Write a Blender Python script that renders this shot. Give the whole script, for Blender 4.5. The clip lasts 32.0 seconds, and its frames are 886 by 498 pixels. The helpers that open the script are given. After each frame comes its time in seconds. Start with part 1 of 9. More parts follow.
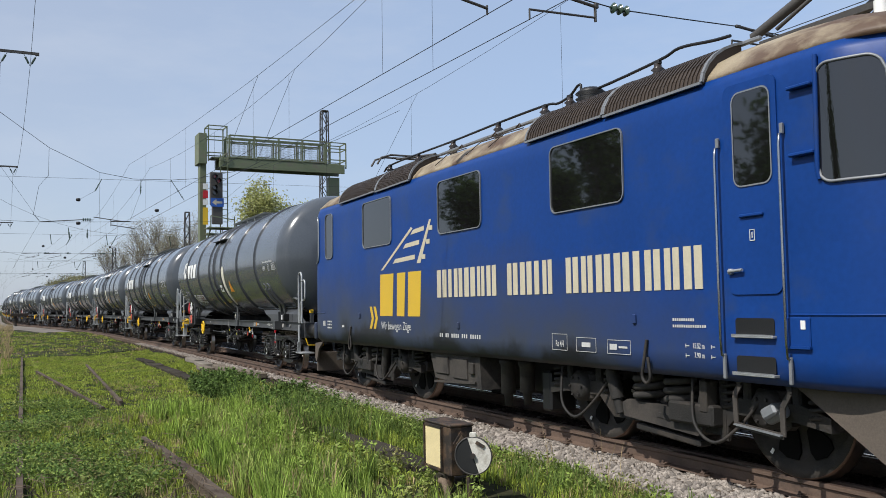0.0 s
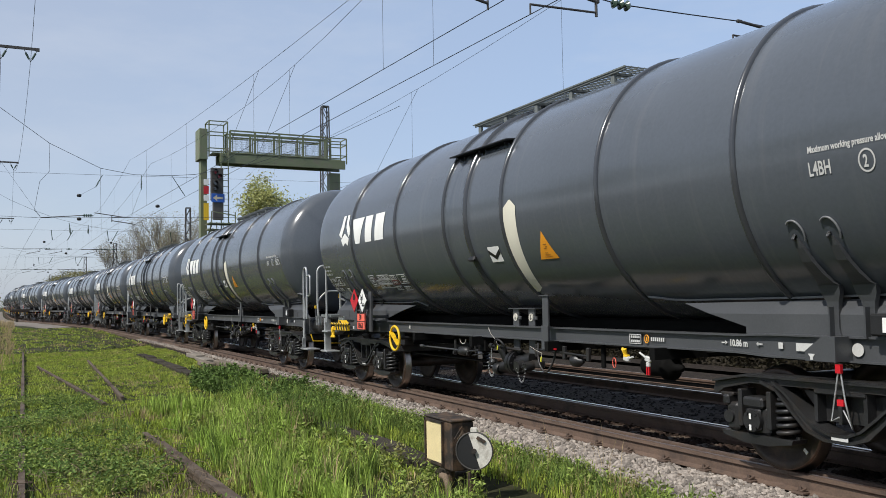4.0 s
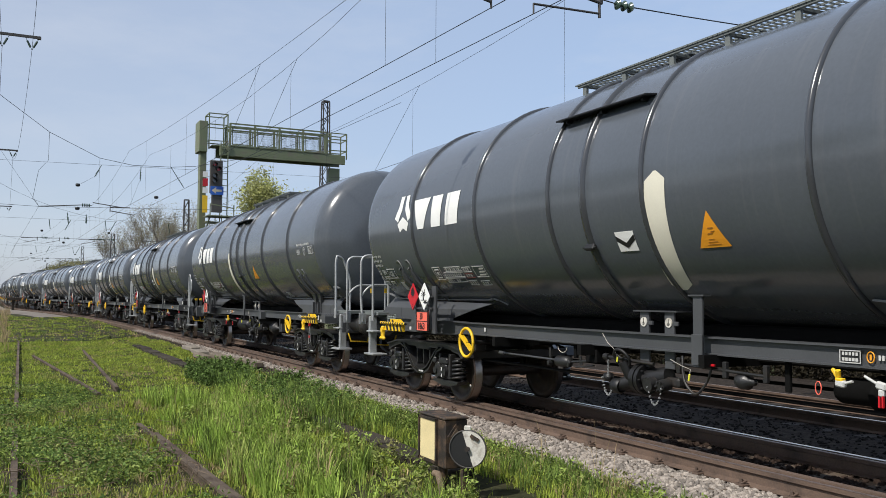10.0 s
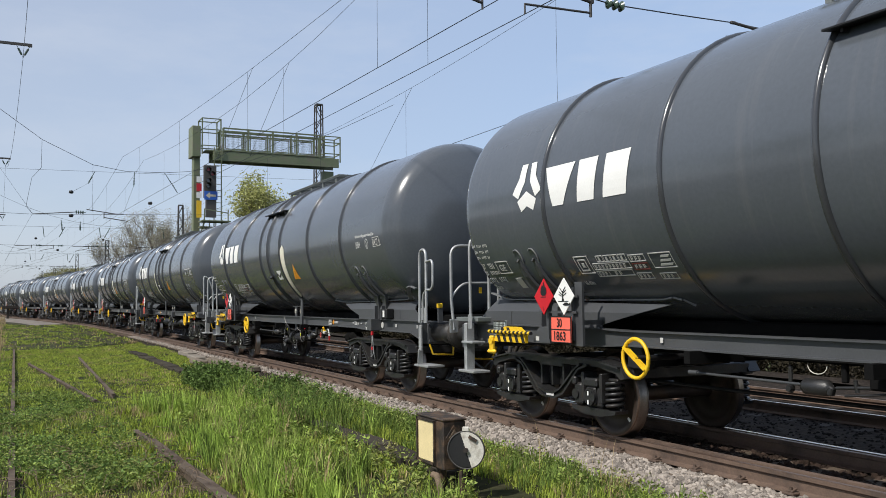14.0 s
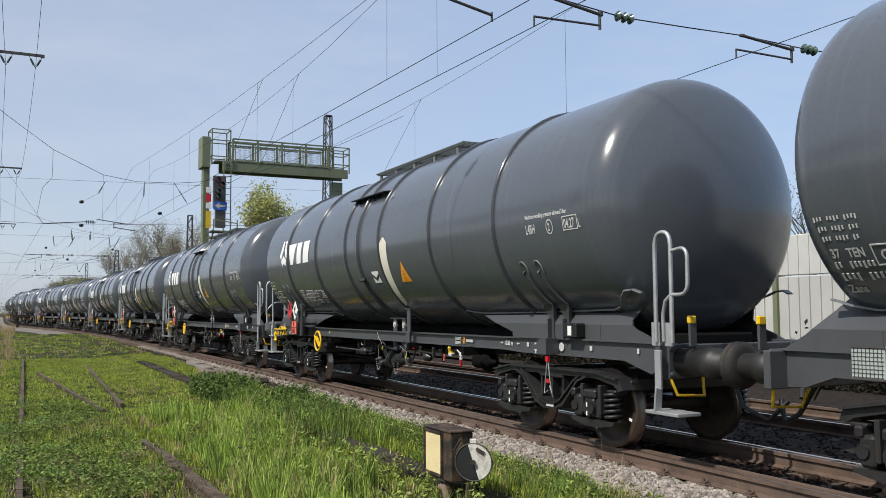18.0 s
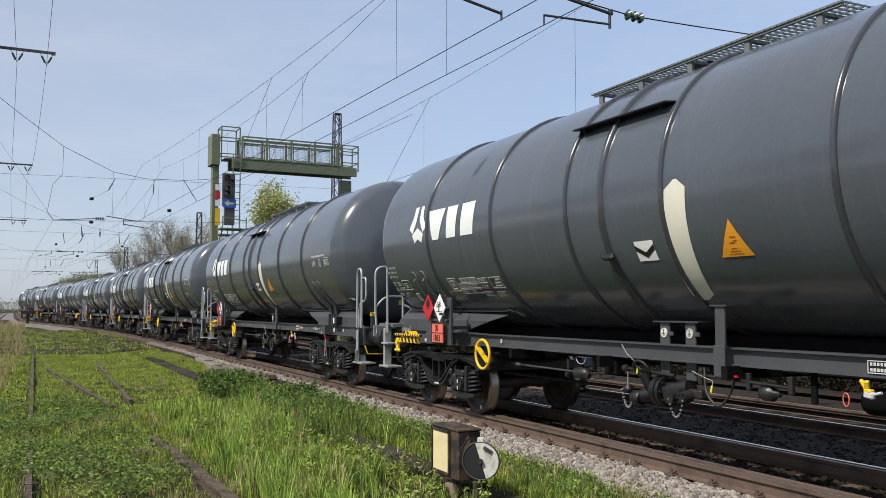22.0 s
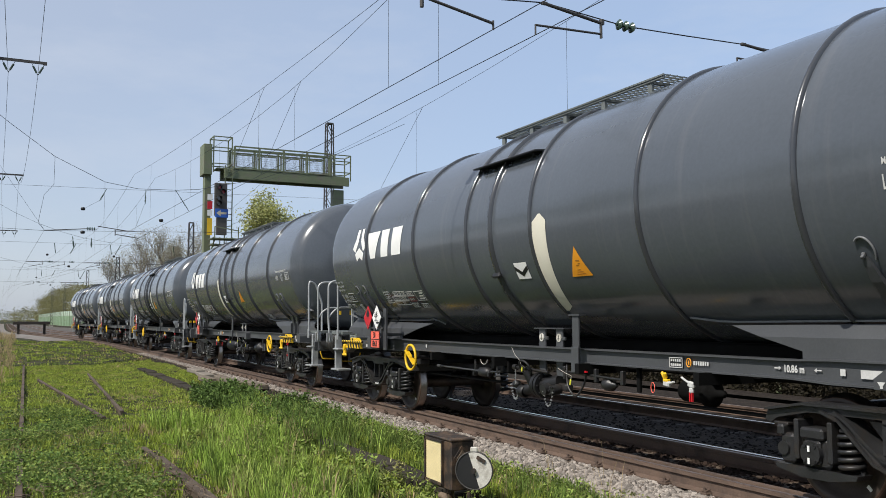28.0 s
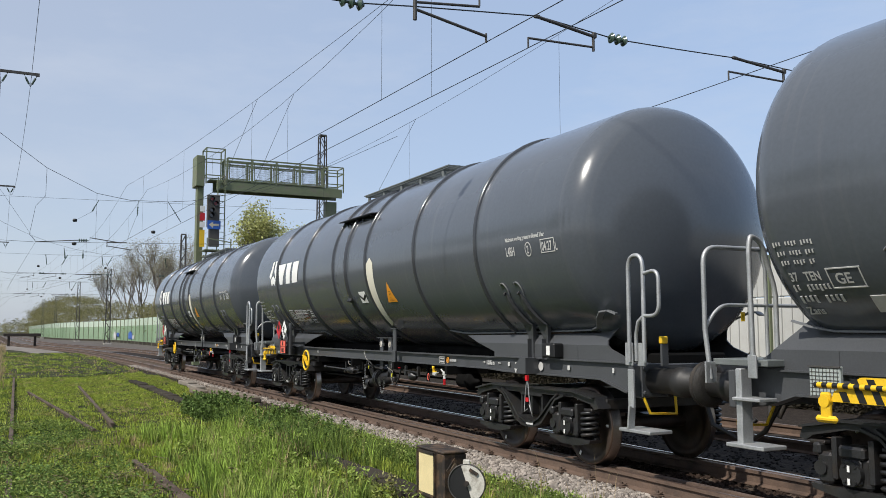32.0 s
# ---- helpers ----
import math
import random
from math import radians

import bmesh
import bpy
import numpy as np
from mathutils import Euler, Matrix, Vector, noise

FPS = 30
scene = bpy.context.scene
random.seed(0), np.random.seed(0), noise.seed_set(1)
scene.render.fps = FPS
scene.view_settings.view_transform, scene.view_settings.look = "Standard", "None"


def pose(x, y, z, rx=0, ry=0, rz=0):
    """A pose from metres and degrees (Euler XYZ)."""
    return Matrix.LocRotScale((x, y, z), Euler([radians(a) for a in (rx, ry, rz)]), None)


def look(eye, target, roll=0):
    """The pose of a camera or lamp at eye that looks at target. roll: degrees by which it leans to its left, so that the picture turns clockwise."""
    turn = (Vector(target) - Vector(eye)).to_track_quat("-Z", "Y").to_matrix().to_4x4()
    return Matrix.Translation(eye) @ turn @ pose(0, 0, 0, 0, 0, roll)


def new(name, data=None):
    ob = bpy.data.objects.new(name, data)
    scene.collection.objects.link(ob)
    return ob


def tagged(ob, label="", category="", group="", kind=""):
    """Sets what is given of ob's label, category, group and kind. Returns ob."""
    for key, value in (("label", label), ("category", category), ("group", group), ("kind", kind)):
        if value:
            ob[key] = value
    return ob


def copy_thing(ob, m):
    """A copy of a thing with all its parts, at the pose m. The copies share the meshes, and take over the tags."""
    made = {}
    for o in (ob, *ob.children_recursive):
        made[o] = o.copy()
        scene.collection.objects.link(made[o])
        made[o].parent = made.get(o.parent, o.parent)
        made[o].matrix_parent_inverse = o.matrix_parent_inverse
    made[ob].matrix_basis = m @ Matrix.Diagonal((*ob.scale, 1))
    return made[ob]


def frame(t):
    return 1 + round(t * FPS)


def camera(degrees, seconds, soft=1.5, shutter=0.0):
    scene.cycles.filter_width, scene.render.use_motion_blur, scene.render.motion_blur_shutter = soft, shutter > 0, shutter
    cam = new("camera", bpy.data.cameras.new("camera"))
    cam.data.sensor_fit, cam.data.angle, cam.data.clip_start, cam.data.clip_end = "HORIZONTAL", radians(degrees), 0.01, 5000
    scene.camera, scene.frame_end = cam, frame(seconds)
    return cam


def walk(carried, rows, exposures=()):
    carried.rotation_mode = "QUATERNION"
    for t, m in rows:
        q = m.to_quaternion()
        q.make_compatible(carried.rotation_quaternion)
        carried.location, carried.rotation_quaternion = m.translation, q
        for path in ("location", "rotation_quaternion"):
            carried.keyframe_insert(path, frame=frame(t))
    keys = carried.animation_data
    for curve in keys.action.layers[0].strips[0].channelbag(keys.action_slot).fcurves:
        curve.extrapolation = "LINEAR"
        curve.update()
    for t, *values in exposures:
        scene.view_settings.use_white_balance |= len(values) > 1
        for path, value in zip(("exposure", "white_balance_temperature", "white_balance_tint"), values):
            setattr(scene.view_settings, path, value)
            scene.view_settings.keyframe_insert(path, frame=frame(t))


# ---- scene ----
# camera: hand-held on one spot beside the siding
EXPOSURE = 0.0
EYE = (0.0, -6.343, 1.593)
cam = camera(53.96, 32.0, soft=0.5)
walk(cam, [
    (0, pose(*EYE, 93.668, 0.895, 63.786)),
    (0.5, pose(*EYE, 93.671, 0.907, 63.694)),
    (1, pose(*EYE, 93.685, 0.998, 63.683)),
    (1.5, pose(*EYE, 93.587, 0.980, 63.677)),
    (2, pose(*EYE, 93.413, 0.977, 63.720)),
    (2.5, pose(*EYE, 93.269, 0.990, 63.723)),
    (3, pose(*EYE, 93.256, 1.012, 63.775)),
    (3.5, pose(*EYE, 93.366, 1.048, 63.747)),
    (5.5, pose(*EYE, 93.277, 0.357, 64.272)),
    (6, pose(*EYE, 93.481, 0.136, 64.146)),
    (6.5, pose(*EYE, 93.677, 0.062, 64.300)),
    (7, pose(*EYE, 93.647, 0.006, 64.312)),
    (7.5, pose(*EYE, 93.445, 0.111, 64.246)),
    (8, pose(*EYE, 93.303, 0.007, 64.058)),
    (8.5, pose(*EYE, 93.270, -0.087, 63.920)),
    (9, pose(*EYE, 93.306, -0.196, 63.842)),
    (9.5, pose(*EYE, 93.314, -0.283, 63.683)),
    (10, pose(*EYE, 93.210, -0.322, 63.630)),
    (10.5, pose(*EYE, 93.190, -0.350, 63.536)),
    (11, pose(*EYE, 93.127, -0.228, 63.463)),
    (11.5, pose(*EYE, 93.104, 0.011, 63.415)),
    (12, pose(*EYE, 93.203, 0.218, 63.252)),
    (12.5, pose(*EYE, 93.175, 0.415, 63.280)),
    (13, pose(*EYE, 93.121, 0.579, 63.334)),
    (13.5, pose(*EYE, 93.173, 0.625, 63.286)),
    (14, pose(*EYE, 93.299, 0.604, 63.366)),
    (14.5, pose(*EYE, 93.412, 0.552, 63.466)),
    (16.5, pose(*EYE, 93.736, 0.249, 63.728)),
    (17, pose(*EYE, 93.970, 0.270, 63.742)),
    (17.5, pose(*EYE, 94.098, 0.330, 63.780)),
    (18, pose(*EYE, 94.052, 0.288, 63.896)),
    (18.5, pose(*EYE, 93.938, 0.210, 64.044)),
    (19, pose(*EYE, 93.869, 0.079, 64.126)),
    (19.5, pose(*EYE, 93.835, -0.020, 64.249)),
    (20, pose(*EYE, 93.849, -0.091, 64.284)),
    (20.5, pose(*EYE, 93.830, -0.110, 64.286)),
    (21, pose(*EYE, 93.851, -0.114, 64.339)),
    (21.5, pose(*EYE, 93.900, -0.071, 64.358)),
    (22, pose(*EYE, 93.955, -0.048, 64.428)),
    (22.5, pose(*EYE, 93.927, -0.008, 64.434)),
    (23, pose(*EYE, 93.857, -0.084, 64.330)),
    (23.5, pose(*EYE, 93.902, -0.176, 64.339)),
    (24, pose(*EYE, 93.990, -0.241, 64.285)),
    (24.5, pose(*EYE, 94.109, -0.170, 64.257)),
    (25, pose(*EYE, 94.209, -0.094, 64.245)),
    (25.5, pose(*EYE, 94.191, -0.061, 64.173)),
    (27.5, pose(*EYE, 94.430, 0.097, 63.962)),
    (28, pose(*EYE, 94.564, 0.148, 63.954)),
    (28.5, pose(*EYE, 94.500, 0.211, 63.896)),
    (29, pose(*EYE, 94.490, 0.201, 63.738)),
    (29.5, pose(*EYE, 94.618, 0.131, 63.597)),
    (30, pose(*EYE, 94.826, 0.124, 63.541)),
    (30.5, pose(*EYE, 95.039, 0.139, 63.583)),
    (31, pose(*EYE, 95.163, 0.145, 63.583)),
    (31.5, pose(*EYE, 95.189, 0.097, 63.527)),
    (32, pose(*EYE, 95.353, 0.116, 63.475)),
], exposures=[(0, EXPOSURE - 0.05, 6320, 10), (1.2, EXPOSURE - 0.05, 6220, 10), (2, EXPOSURE - 0.05, 6230, 10), (3, EXPOSURE - 0.05, 6330, 10), (6, EXPOSURE, 6440, 10), (32, EXPOSURE, 6480, 10)])

# ---- light ----
world = bpy.data.worlds.new("world")
scene.world = world
world.use_nodes = True
wn = world.node_tree.nodes
sky = wn.new("ShaderNodeTexSky")
sky.sky_type, sky.sun_disc = "NISHITA", False
sky.sun_elevation, sky.sun_rotation = radians(49), radians(167)
sky.air_density, sky.dust_density, sky.ozone_density = 1.0, 1.2, 1.6
wn["Background"].inputs["Strength"].default_value = 0.17
haze = wn.new("ShaderNodeMix")
haze.data_type = "RGBA"
haze.inputs[0].default_value = 0.70
side = wn.new("ShaderNodeSeparateXYZ")
away = wn.new("ShaderNodeMapRange")
away.inputs[1].default_value, away.inputs[2].default_value = 0.0, 0.75
air = wn.new("ShaderNodeMix")
air.data_type = "RGBA"
air.inputs[6].default_value, air.inputs[7].default_value = (3.02, 3.38, 4.10, 1), (2.56, 3.38, 4.84, 1)
world.node_tree.links.new(sky.outputs[0], haze.inputs[6])
veil = wn.new("ShaderNodeTexNoise")
veil.inputs["Scale"].default_value, veil.inputs["Detail"].default_value, veil.inputs["Roughness"].default_value = 2.6, 7, 0.62
stretch = wn.new("ShaderNodeMapping")
stretch.inputs["Scale"].default_value, stretch.inputs["Rotation"].default_value = (1.0, 1.6, 5.0), (0.2, 0.15, 0.4)
where = wn.new("ShaderNodeTexCoord")
thin = wn.new("ShaderNodeMapRange")
thin.inputs[1].default_value, thin.inputs[2].default_value, thin.inputs[3].default_value, thin.inputs[4].default_value = 0.46, 0.75, 0.0, 0.30
cirrus = wn.new("ShaderNodeMix")
cirrus.data_type = "RGBA"
cirrus.inputs[7].default_value = (3.9, 4.2, 4.75, 1)
for a, b in ((where.outputs["Generated"], side.inputs[0]), (side.outputs["Y"], away.inputs[0]), (away.outputs[0], air.inputs[0]), (air.outputs[2], haze.inputs[7]), (where.outputs["Generated"], stretch.inputs["Vector"]), (stretch.outputs[0], veil.inputs["Vector"]), (veil.outputs["Fac"], thin.inputs[0]), (thin.outputs[0], cirrus.inputs[0]), (haze.outputs[2], cirrus.inputs[6]), (cirrus.outputs[2], wn["Background"].inputs[0])):
    world.node_tree.links.new(a, b)
sun = new("sun", bpy.data.lights.new("sun", "SUN"))
sun.data.energy, sun.data.angle, sun.data.color = 4.6, radians(0.6), (1.0, 0.95, 0.87)
SUN_FROM = Vector((0.15, -0.64, 0.75))
sun.matrix_basis = look(SUN_FROM * 40, (0, 0, 0))


# ---- mesh tools ----
class M:
    """Collects verts and faces of one mesh."""

    def __init__(self):
        self.v, self.f, self.s = [], [], []

    def add(self, verts, faces, smooth=False):
        o = len(self.v)
        self.v += [tuple(p) for p in verts]
        self.f += [tuple(i + o for i in q) for q in faces]
        self.s += [smooth] * len(faces)
        return self

    def box(self, c, size, turn=None, ch=0.0):
        """A box with chamfered edges; turn: Euler degrees."""
        hx, hy, hz = (a / 2 for a in size)
        if ch <= 0:
            p = [(sx * hx, sy * hy, sz * hz) for sx in (-1, 1) for sy in (-1, 1) for sz in (-1, 1)]
            q = [(0, 1, 3, 2), (4, 6, 7, 5), (0, 4, 5, 1), (2, 3, 7, 6), (0, 2, 6, 4), (1, 5, 7, 3)]
        else:
            p, ix = [], {}
            for sx in (-1, 1):
                for sy in (-1, 1):
                    for sz in (-1, 1):
                        for ax in range(3):
                            d = [hx - ch, hy - ch, hz - ch]
                            d[ax] += ch
                            ix[sx, sy, sz, ax] = len(p)
                            p.append((sx * d[0], sy * d[1], sz * d[2]))
            q = []
            for ax in range(3):
                a, b = [(1, 2), (2, 0), (0, 1)][ax]
                for s in (-1, 1):
                    ring = []
                    for sa, sb in ((-1, -1), (1, -1), (1, 1), (-1, 1)):
                        k = [0, 0, 0]
                        k[ax], k[a], k[b] = s, sa, sb
                        ring.append(ix[(*k, ax)])
                    q.append(tuple(ring if s > 0 else ring[::-1]))
                for sa in (-1, 1):
                    for sb in (-1, 1):
                        k0, k1 = [0, 0, 0], [0, 0, 0]
                        k0[ax], k0[a], k0[b] = -1, sa, sb
                        k1[ax], k1[a], k1[b] = 1, sa, sb
                        r = (ix[(*k0, a)], ix[(*k1, a)], ix[(*k1, b)], ix[(*k0, b)])
                        q.append(r if sa * sb > 0 else r[::-1])
            for sx in (-1, 1):
                for sy in (-1, 1):
                    for sz in (-1, 1):
                        r = tuple(ix[sx, sy, sz, ax] for ax in range(3))
                        q.append(r if sx * sy * sz > 0 else r[::-1])
        m = Matrix.Translation(c)
        if turn:
            m = m @ Euler([radians(a) for a in turn]).to_matrix().to_4x4()
        return self.add([m @ Vector(a) for a in p], q)

    def cyl(self, a, b, r, n=12, r2=None, caps=True, smooth=True):
        a, b = Vector(a), Vector(b)
        z = (b - a).normalized()
        u = z.orthogonal().normalized()
        w = z.cross(u)
        r2 = r if r2 is None else r2
        ring = [u * math.cos(2 * math.pi * i / n) + w * math.sin(2 * math.pi * i / n) for i in range(n)]
        self.add([a + d * r for d in ring] + [b + d * r2 for d in ring], [(i, (i + 1) % n, n + (i + 1) % n, n + i) for i in range(n)], smooth)
        if caps:
            self.add([a + d * r for d in ring], [tuple(range(n))[::-1]])
            self.add([b + d * r2 for d in ring], [tuple(range(n))])
        return self

    def tube(self, pts, r, n=7):
        """A bent round bar through the points."""
        pts = [Vector(p) for p in pts]
        rows, u = [], None
        for i, p in enumerate(pts):
            d = ((pts[min(i + 1, len(pts) - 1)] - p).normalized() + (p - pts[max(i - 1, 0)]).normalized()).normalized()
            u = d.orthogonal().normalized() if u is None else (u - d * u.dot(d)).normalized()
            w = d.cross(u)
            rows.append([p + (u * math.cos(2 * math.pi * k / n) + w * math.sin(2 * math.pi * k / n)) * r for k in range(n)])
        f = [(i * n + k, i * n + (k + 1) % n, (i + 1) * n + (k + 1) % n, (i + 1) * n + k) for i in range(len(pts) - 1) for k in range(n)]
        self.add([q for row in rows for q in row], f, True)
        self.add(rows[0], [tuple(range(n))[::-1]])
        return self.add(rows[-1], [tuple(range(n))])

    def prism(self, poly, axis, a, b):
        """A polygon in the plane square to the axis, pushed from a to b. poly holds the two other axes in xyz order."""
        def at(p, k):
            q = list(p)
            q.insert(axis, k)
            return q
        n = len(poly)
        area = sum(poly[i][0] * poly[(i + 1) % n][1] - poly[(i + 1) % n][0] * poly[i][1] for i in range(n))
        flip = (area < 0) ^ (axis == 1) ^ (b < a)
        f = [tuple(range(n))[::-1], tuple(range(n, 2 * n))] + [(i, (i + 1) % n, n + (i + 1) % n, n + i) for i in range(n)]
        return self.add([at(p, a) for p in poly] + [at(p, b) for p in poly], [q[::-1] for q in f] if flip else f)

    def lathe(self, prof, n=32, axis=0, c=(0, 0, 0), smooth=True):
        """Turns (place along the axis, radius) round an axis through c."""
        v = []
        for s, r in prof:
            for k in range(n):
                a = 2 * math.pi * k / n
                q = [r * math.cos(a), r * math.sin(a)]
                q.insert(axis, s)
                v.append([q[i] + c[i] for i in range(3)])
        f = [(i * n + k, (i + 1) * n + k, (i + 1) * n + (k + 1) % n, i * n + (k + 1) % n) for i in range(len(prof) - 1) for k in range(n)]
        if axis == 1:
            f = [q[::-1] for q in f]
        return self.add(v, f, smooth)

    def mesh(self, name, material):
        me = bpy.data.meshes.new(name)
        me.from_pydata(self.v, [], self.f)
        me.polygons.foreach_set("use_smooth", self.s)
        me.materials.append(material)
        me.update()
        return me


def arc(p0, p1, p2, n=6):
    """Points of a rounded corner from p0 to p2 round p1."""
    p0, p1, p2 = Vector(p0), Vector(p1), Vector(p2)
    return [p0 * (1 - t) ** 2 + p1 * 2 * t * (1 - t) + p2 * t * t for t in (i / n for i in range(n + 1))]


def part(name, m, material, parent, label=""):
    """One mesh object under a thing or a part."""
    ob = new(name, m.mesh(name, material))
    ob.parent = parent
    return tagged(ob, label)


def thing(name, m, material, label, category, group="", kind=""):
    return tagged(new(name, m.mesh(name, material)), label, category, group, kind)


def empty(name, label, category, group=""):
    ob = new(name)
    ob.empty_display_size = 0.2
    return tagged(ob, label, category, group)


def soup(name, verts, faces, material, smooth=False):
    """A mesh object from numpy arrays of triangles or quads."""
    me = bpy.data.meshes.new(name)
    verts, faces = np.asarray(verts, np.float32), np.asarray(faces, np.int32)
    k = faces.shape[1]
    me.vertices.add(len(verts))
    me.vertices.foreach_set("co", verts.ravel())
    me.loops.add(faces.size)
    me.loops.foreach_set("vertex_index", faces.ravel())
    me.polygons.add(len(faces))
    me.polygons.foreach_set("loop_start", np.arange(0, faces.size, k, dtype=np.int32))
    me.polygons.foreach_set("use_smooth", np.full(len(faces), smooth))
    me.materials.append(material)
    me.update(calc_edges=True)
    return new(name, me)


def letters(text, size, squeeze=1.0, bold=0.0):
    """Flat mesh of a text, its lower left corner at the origin: verts and faces."""
    cu = bpy.data.curves.new("letters", "FONT")
    cu.body, cu.size, cu.offset, cu.resolution_u = text, size, bold, 3
    ob = bpy.data.objects.new("letters", cu)
    me = bpy.data.meshes.new_from_object(ob)
    v = [(p.co.x * squeeze, p.co.y) for p in me.vertices]
    f = [tuple(p.vertices) for p in me.polygons]
    bpy.data.objects.remove(ob)
    bpy.data.curves.remove(cu)
    bpy.data.meshes.remove(me)
    return v, f


# ---- materials ----
def mat(name, c, rough=0.6, metal=0.0, var=0.15, scale=3.0, bump=0.15, fine=60.0, tint=None, amount=0.0, tscale=2.0, rnd=0.0, coat=0.0, island=False):
    """Paint, metal or stone with two scales of variation; tint: a second colour in patches."""
    m = bpy.data.materials.new(name)
    m.use_nodes = True
    nt = m.node_tree
    n, l = nt.nodes, nt.links
    b = n["Principled BSDF"]
    b.inputs["Roughness"].default_value, b.inputs["Metallic"].default_value = rough, metal
    b.inputs["Coat Weight"].default_value = coat
    b.inputs["Coat Roughness"].default_value = 0.15
    co = n.new("ShaderNodeTexCoord")
    big = n.new("ShaderNodeTexNoise")
    big.inputs["Scale"].default_value, big.inputs["Detail"].default_value = scale, 6
    l.new(co.outputs["Object"], big.inputs["Vector"])
    small = n.new("ShaderNodeTexNoise")
    small.inputs["Scale"].default_value, small.inputs["Detail"].default_value = fine, 4
    l.new(co.outputs["Object"], small.inputs["Vector"])
    add = n.new("ShaderNodeMath")
    add.operation = "ADD"
    l.new(big.outputs["Fac"], add.inputs[0])
    l.new(small.outputs["Fac"], add.inputs[1])
    ramp = n.new("ShaderNodeMapRange")
    ramp.inputs[1].default_value, ramp.inputs[2].default_value = 0.6, 1.4
    ramp.inputs[3].default_value, ramp.inputs[4].default_value = 1 - var, 1 + var
    l.new(add.outputs[0], ramp.inputs[0])
    mul = n.new("ShaderNodeVectorMath")
    mul.operation = "SCALE"
    mul.inputs[0].default_value = c
    l.new(ramp.outputs[0], mul.inputs["Scale"])
    out = mul.outputs[0]
    if tint:
        t = n.new("ShaderNodeTexNoise")
        t.inputs["Scale"].default_value, t.inputs["Detail"].default_value, t.inputs["Roughness"].default_value = tscale, 8, 0.65
        l.new(co.outputs["Object"], t.inputs["Vector"])
        tr = n.new("ShaderNodeMapRange")
        tr.inputs[1].default_value, tr.inputs[2].default_value = 0.62 - amount * 0.4, 0.8 - amount * 0.4
        l.new(t.outputs["Fac"], tr.inputs[0])
        mix = n.new("ShaderNodeMix")
        mix.data_type = "RGBA"
        l.new(tr.outputs[0], mix.inputs[0])
        l.new(out, mix.inputs[6])
        mix.inputs[7].default_value = (*tint, 1)
        out = mix.outputs[2]
    if rnd:
        r = n.new("ShaderNodeNewGeometry") if island else n.new("ShaderNodeObjectInfo")
        rr = n.new("ShaderNodeMapRange")
        rr.inputs[3].default_value, rr.inputs[4].default_value = 1 - rnd, 1 + rnd
        l.new(r.outputs["Random Per Island" if island else "Random"], rr.inputs[0])
        m2 = n.new("ShaderNodeVectorMath")
        m2.operation = "SCALE"
        l.new(out, m2.inputs[0])
        l.new(rr.outputs[0], m2.inputs["Scale"])
        out = m2.outputs[0]
    l.new(out, b.inputs["Base Color"])
    rv = n.new("ShaderNodeMapRange")
    rv.inputs[1].default_value, rv.inputs[2].default_value = 0.3, 0.7
    rv.inputs[3].default_value, rv.inputs[4].default_value = rough * 0.85, min(1.0, rough * 1.2)
    l.new(big.outputs["Fac"], rv.inputs[0])
    l.new(rv.outputs[0], b.inputs["Roughness"])
    if bump:
        bp = n.new("ShaderNodeBump")
        bp.inputs["Strength"].default_value, bp.inputs["Distance"].default_value = bump, 0.01
        l.new(small.outputs["Fac"], bp.inputs["Height"])
        l.new(bp.outputs[0], b.inputs["Normal"])
    return m


def soiled(m, z0, z1, dirt, amount=0.8):
    """Road dirt thrown up from below: a ragged film that thins out between heights z0 and z1."""
    n, l = m.node_tree.nodes, m.node_tree.links
    b = n["Principled BSDF"]
    src = b.inputs["Base Color"].links[0].from_socket
    co = n.new("ShaderNodeTexCoord")
    sep = n.new("ShaderNodeSeparateXYZ")
    l.new(co.outputs["Object"], sep.inputs[0])
    no = n.new("ShaderNodeTexNoise")
    no.inputs["Scale"].default_value, no.inputs["Detail"].default_value, no.inputs["Roughness"].default_value = 0.75, 7, 0.6
    l.new(co.outputs["Object"], no.inputs["Vector"])
    wob = n.new("ShaderNodeMath")
    wob.operation = "MULTIPLY_ADD"
    wob.inputs[1].default_value = 1.8
    l.new(no.outputs["Fac"], wob.inputs[0])
    front = n.new("ShaderNodeMapRange")
    front.inputs[1].default_value, front.inputs[2].default_value = 2.5, 6.0
    front.inputs[4].default_value = 1.1
    l.new(sep.outputs["X"], front.inputs[0])
    lift = n.new("ShaderNodeMath")
    l.new(sep.outputs["Z"], lift.inputs[0])
    l.new(front.outputs[0], lift.inputs[1])
    l.new(lift.outputs[0], wob.inputs[2])
    r = n.new("ShaderNodeMapRange")
    r.inputs[1].default_value, r.inputs[2].default_value = z0 + 0.9, z1 + 0.9
    r.inputs[3].default_value, r.inputs[4].default_value = amount, 0.0
    l.new(wob.outputs[0], r.inputs[0])
    mix = n.new("ShaderNodeMix")
    mix.data_type = "RGBA"
    l.new(r.outputs[0], mix.inputs[0])
    l.new(src, mix.inputs[6])
    mix.inputs[7].default_value = (*dirt, 1)
    l.new(mix.outputs[2], b.inputs["Base Color"])
    return m


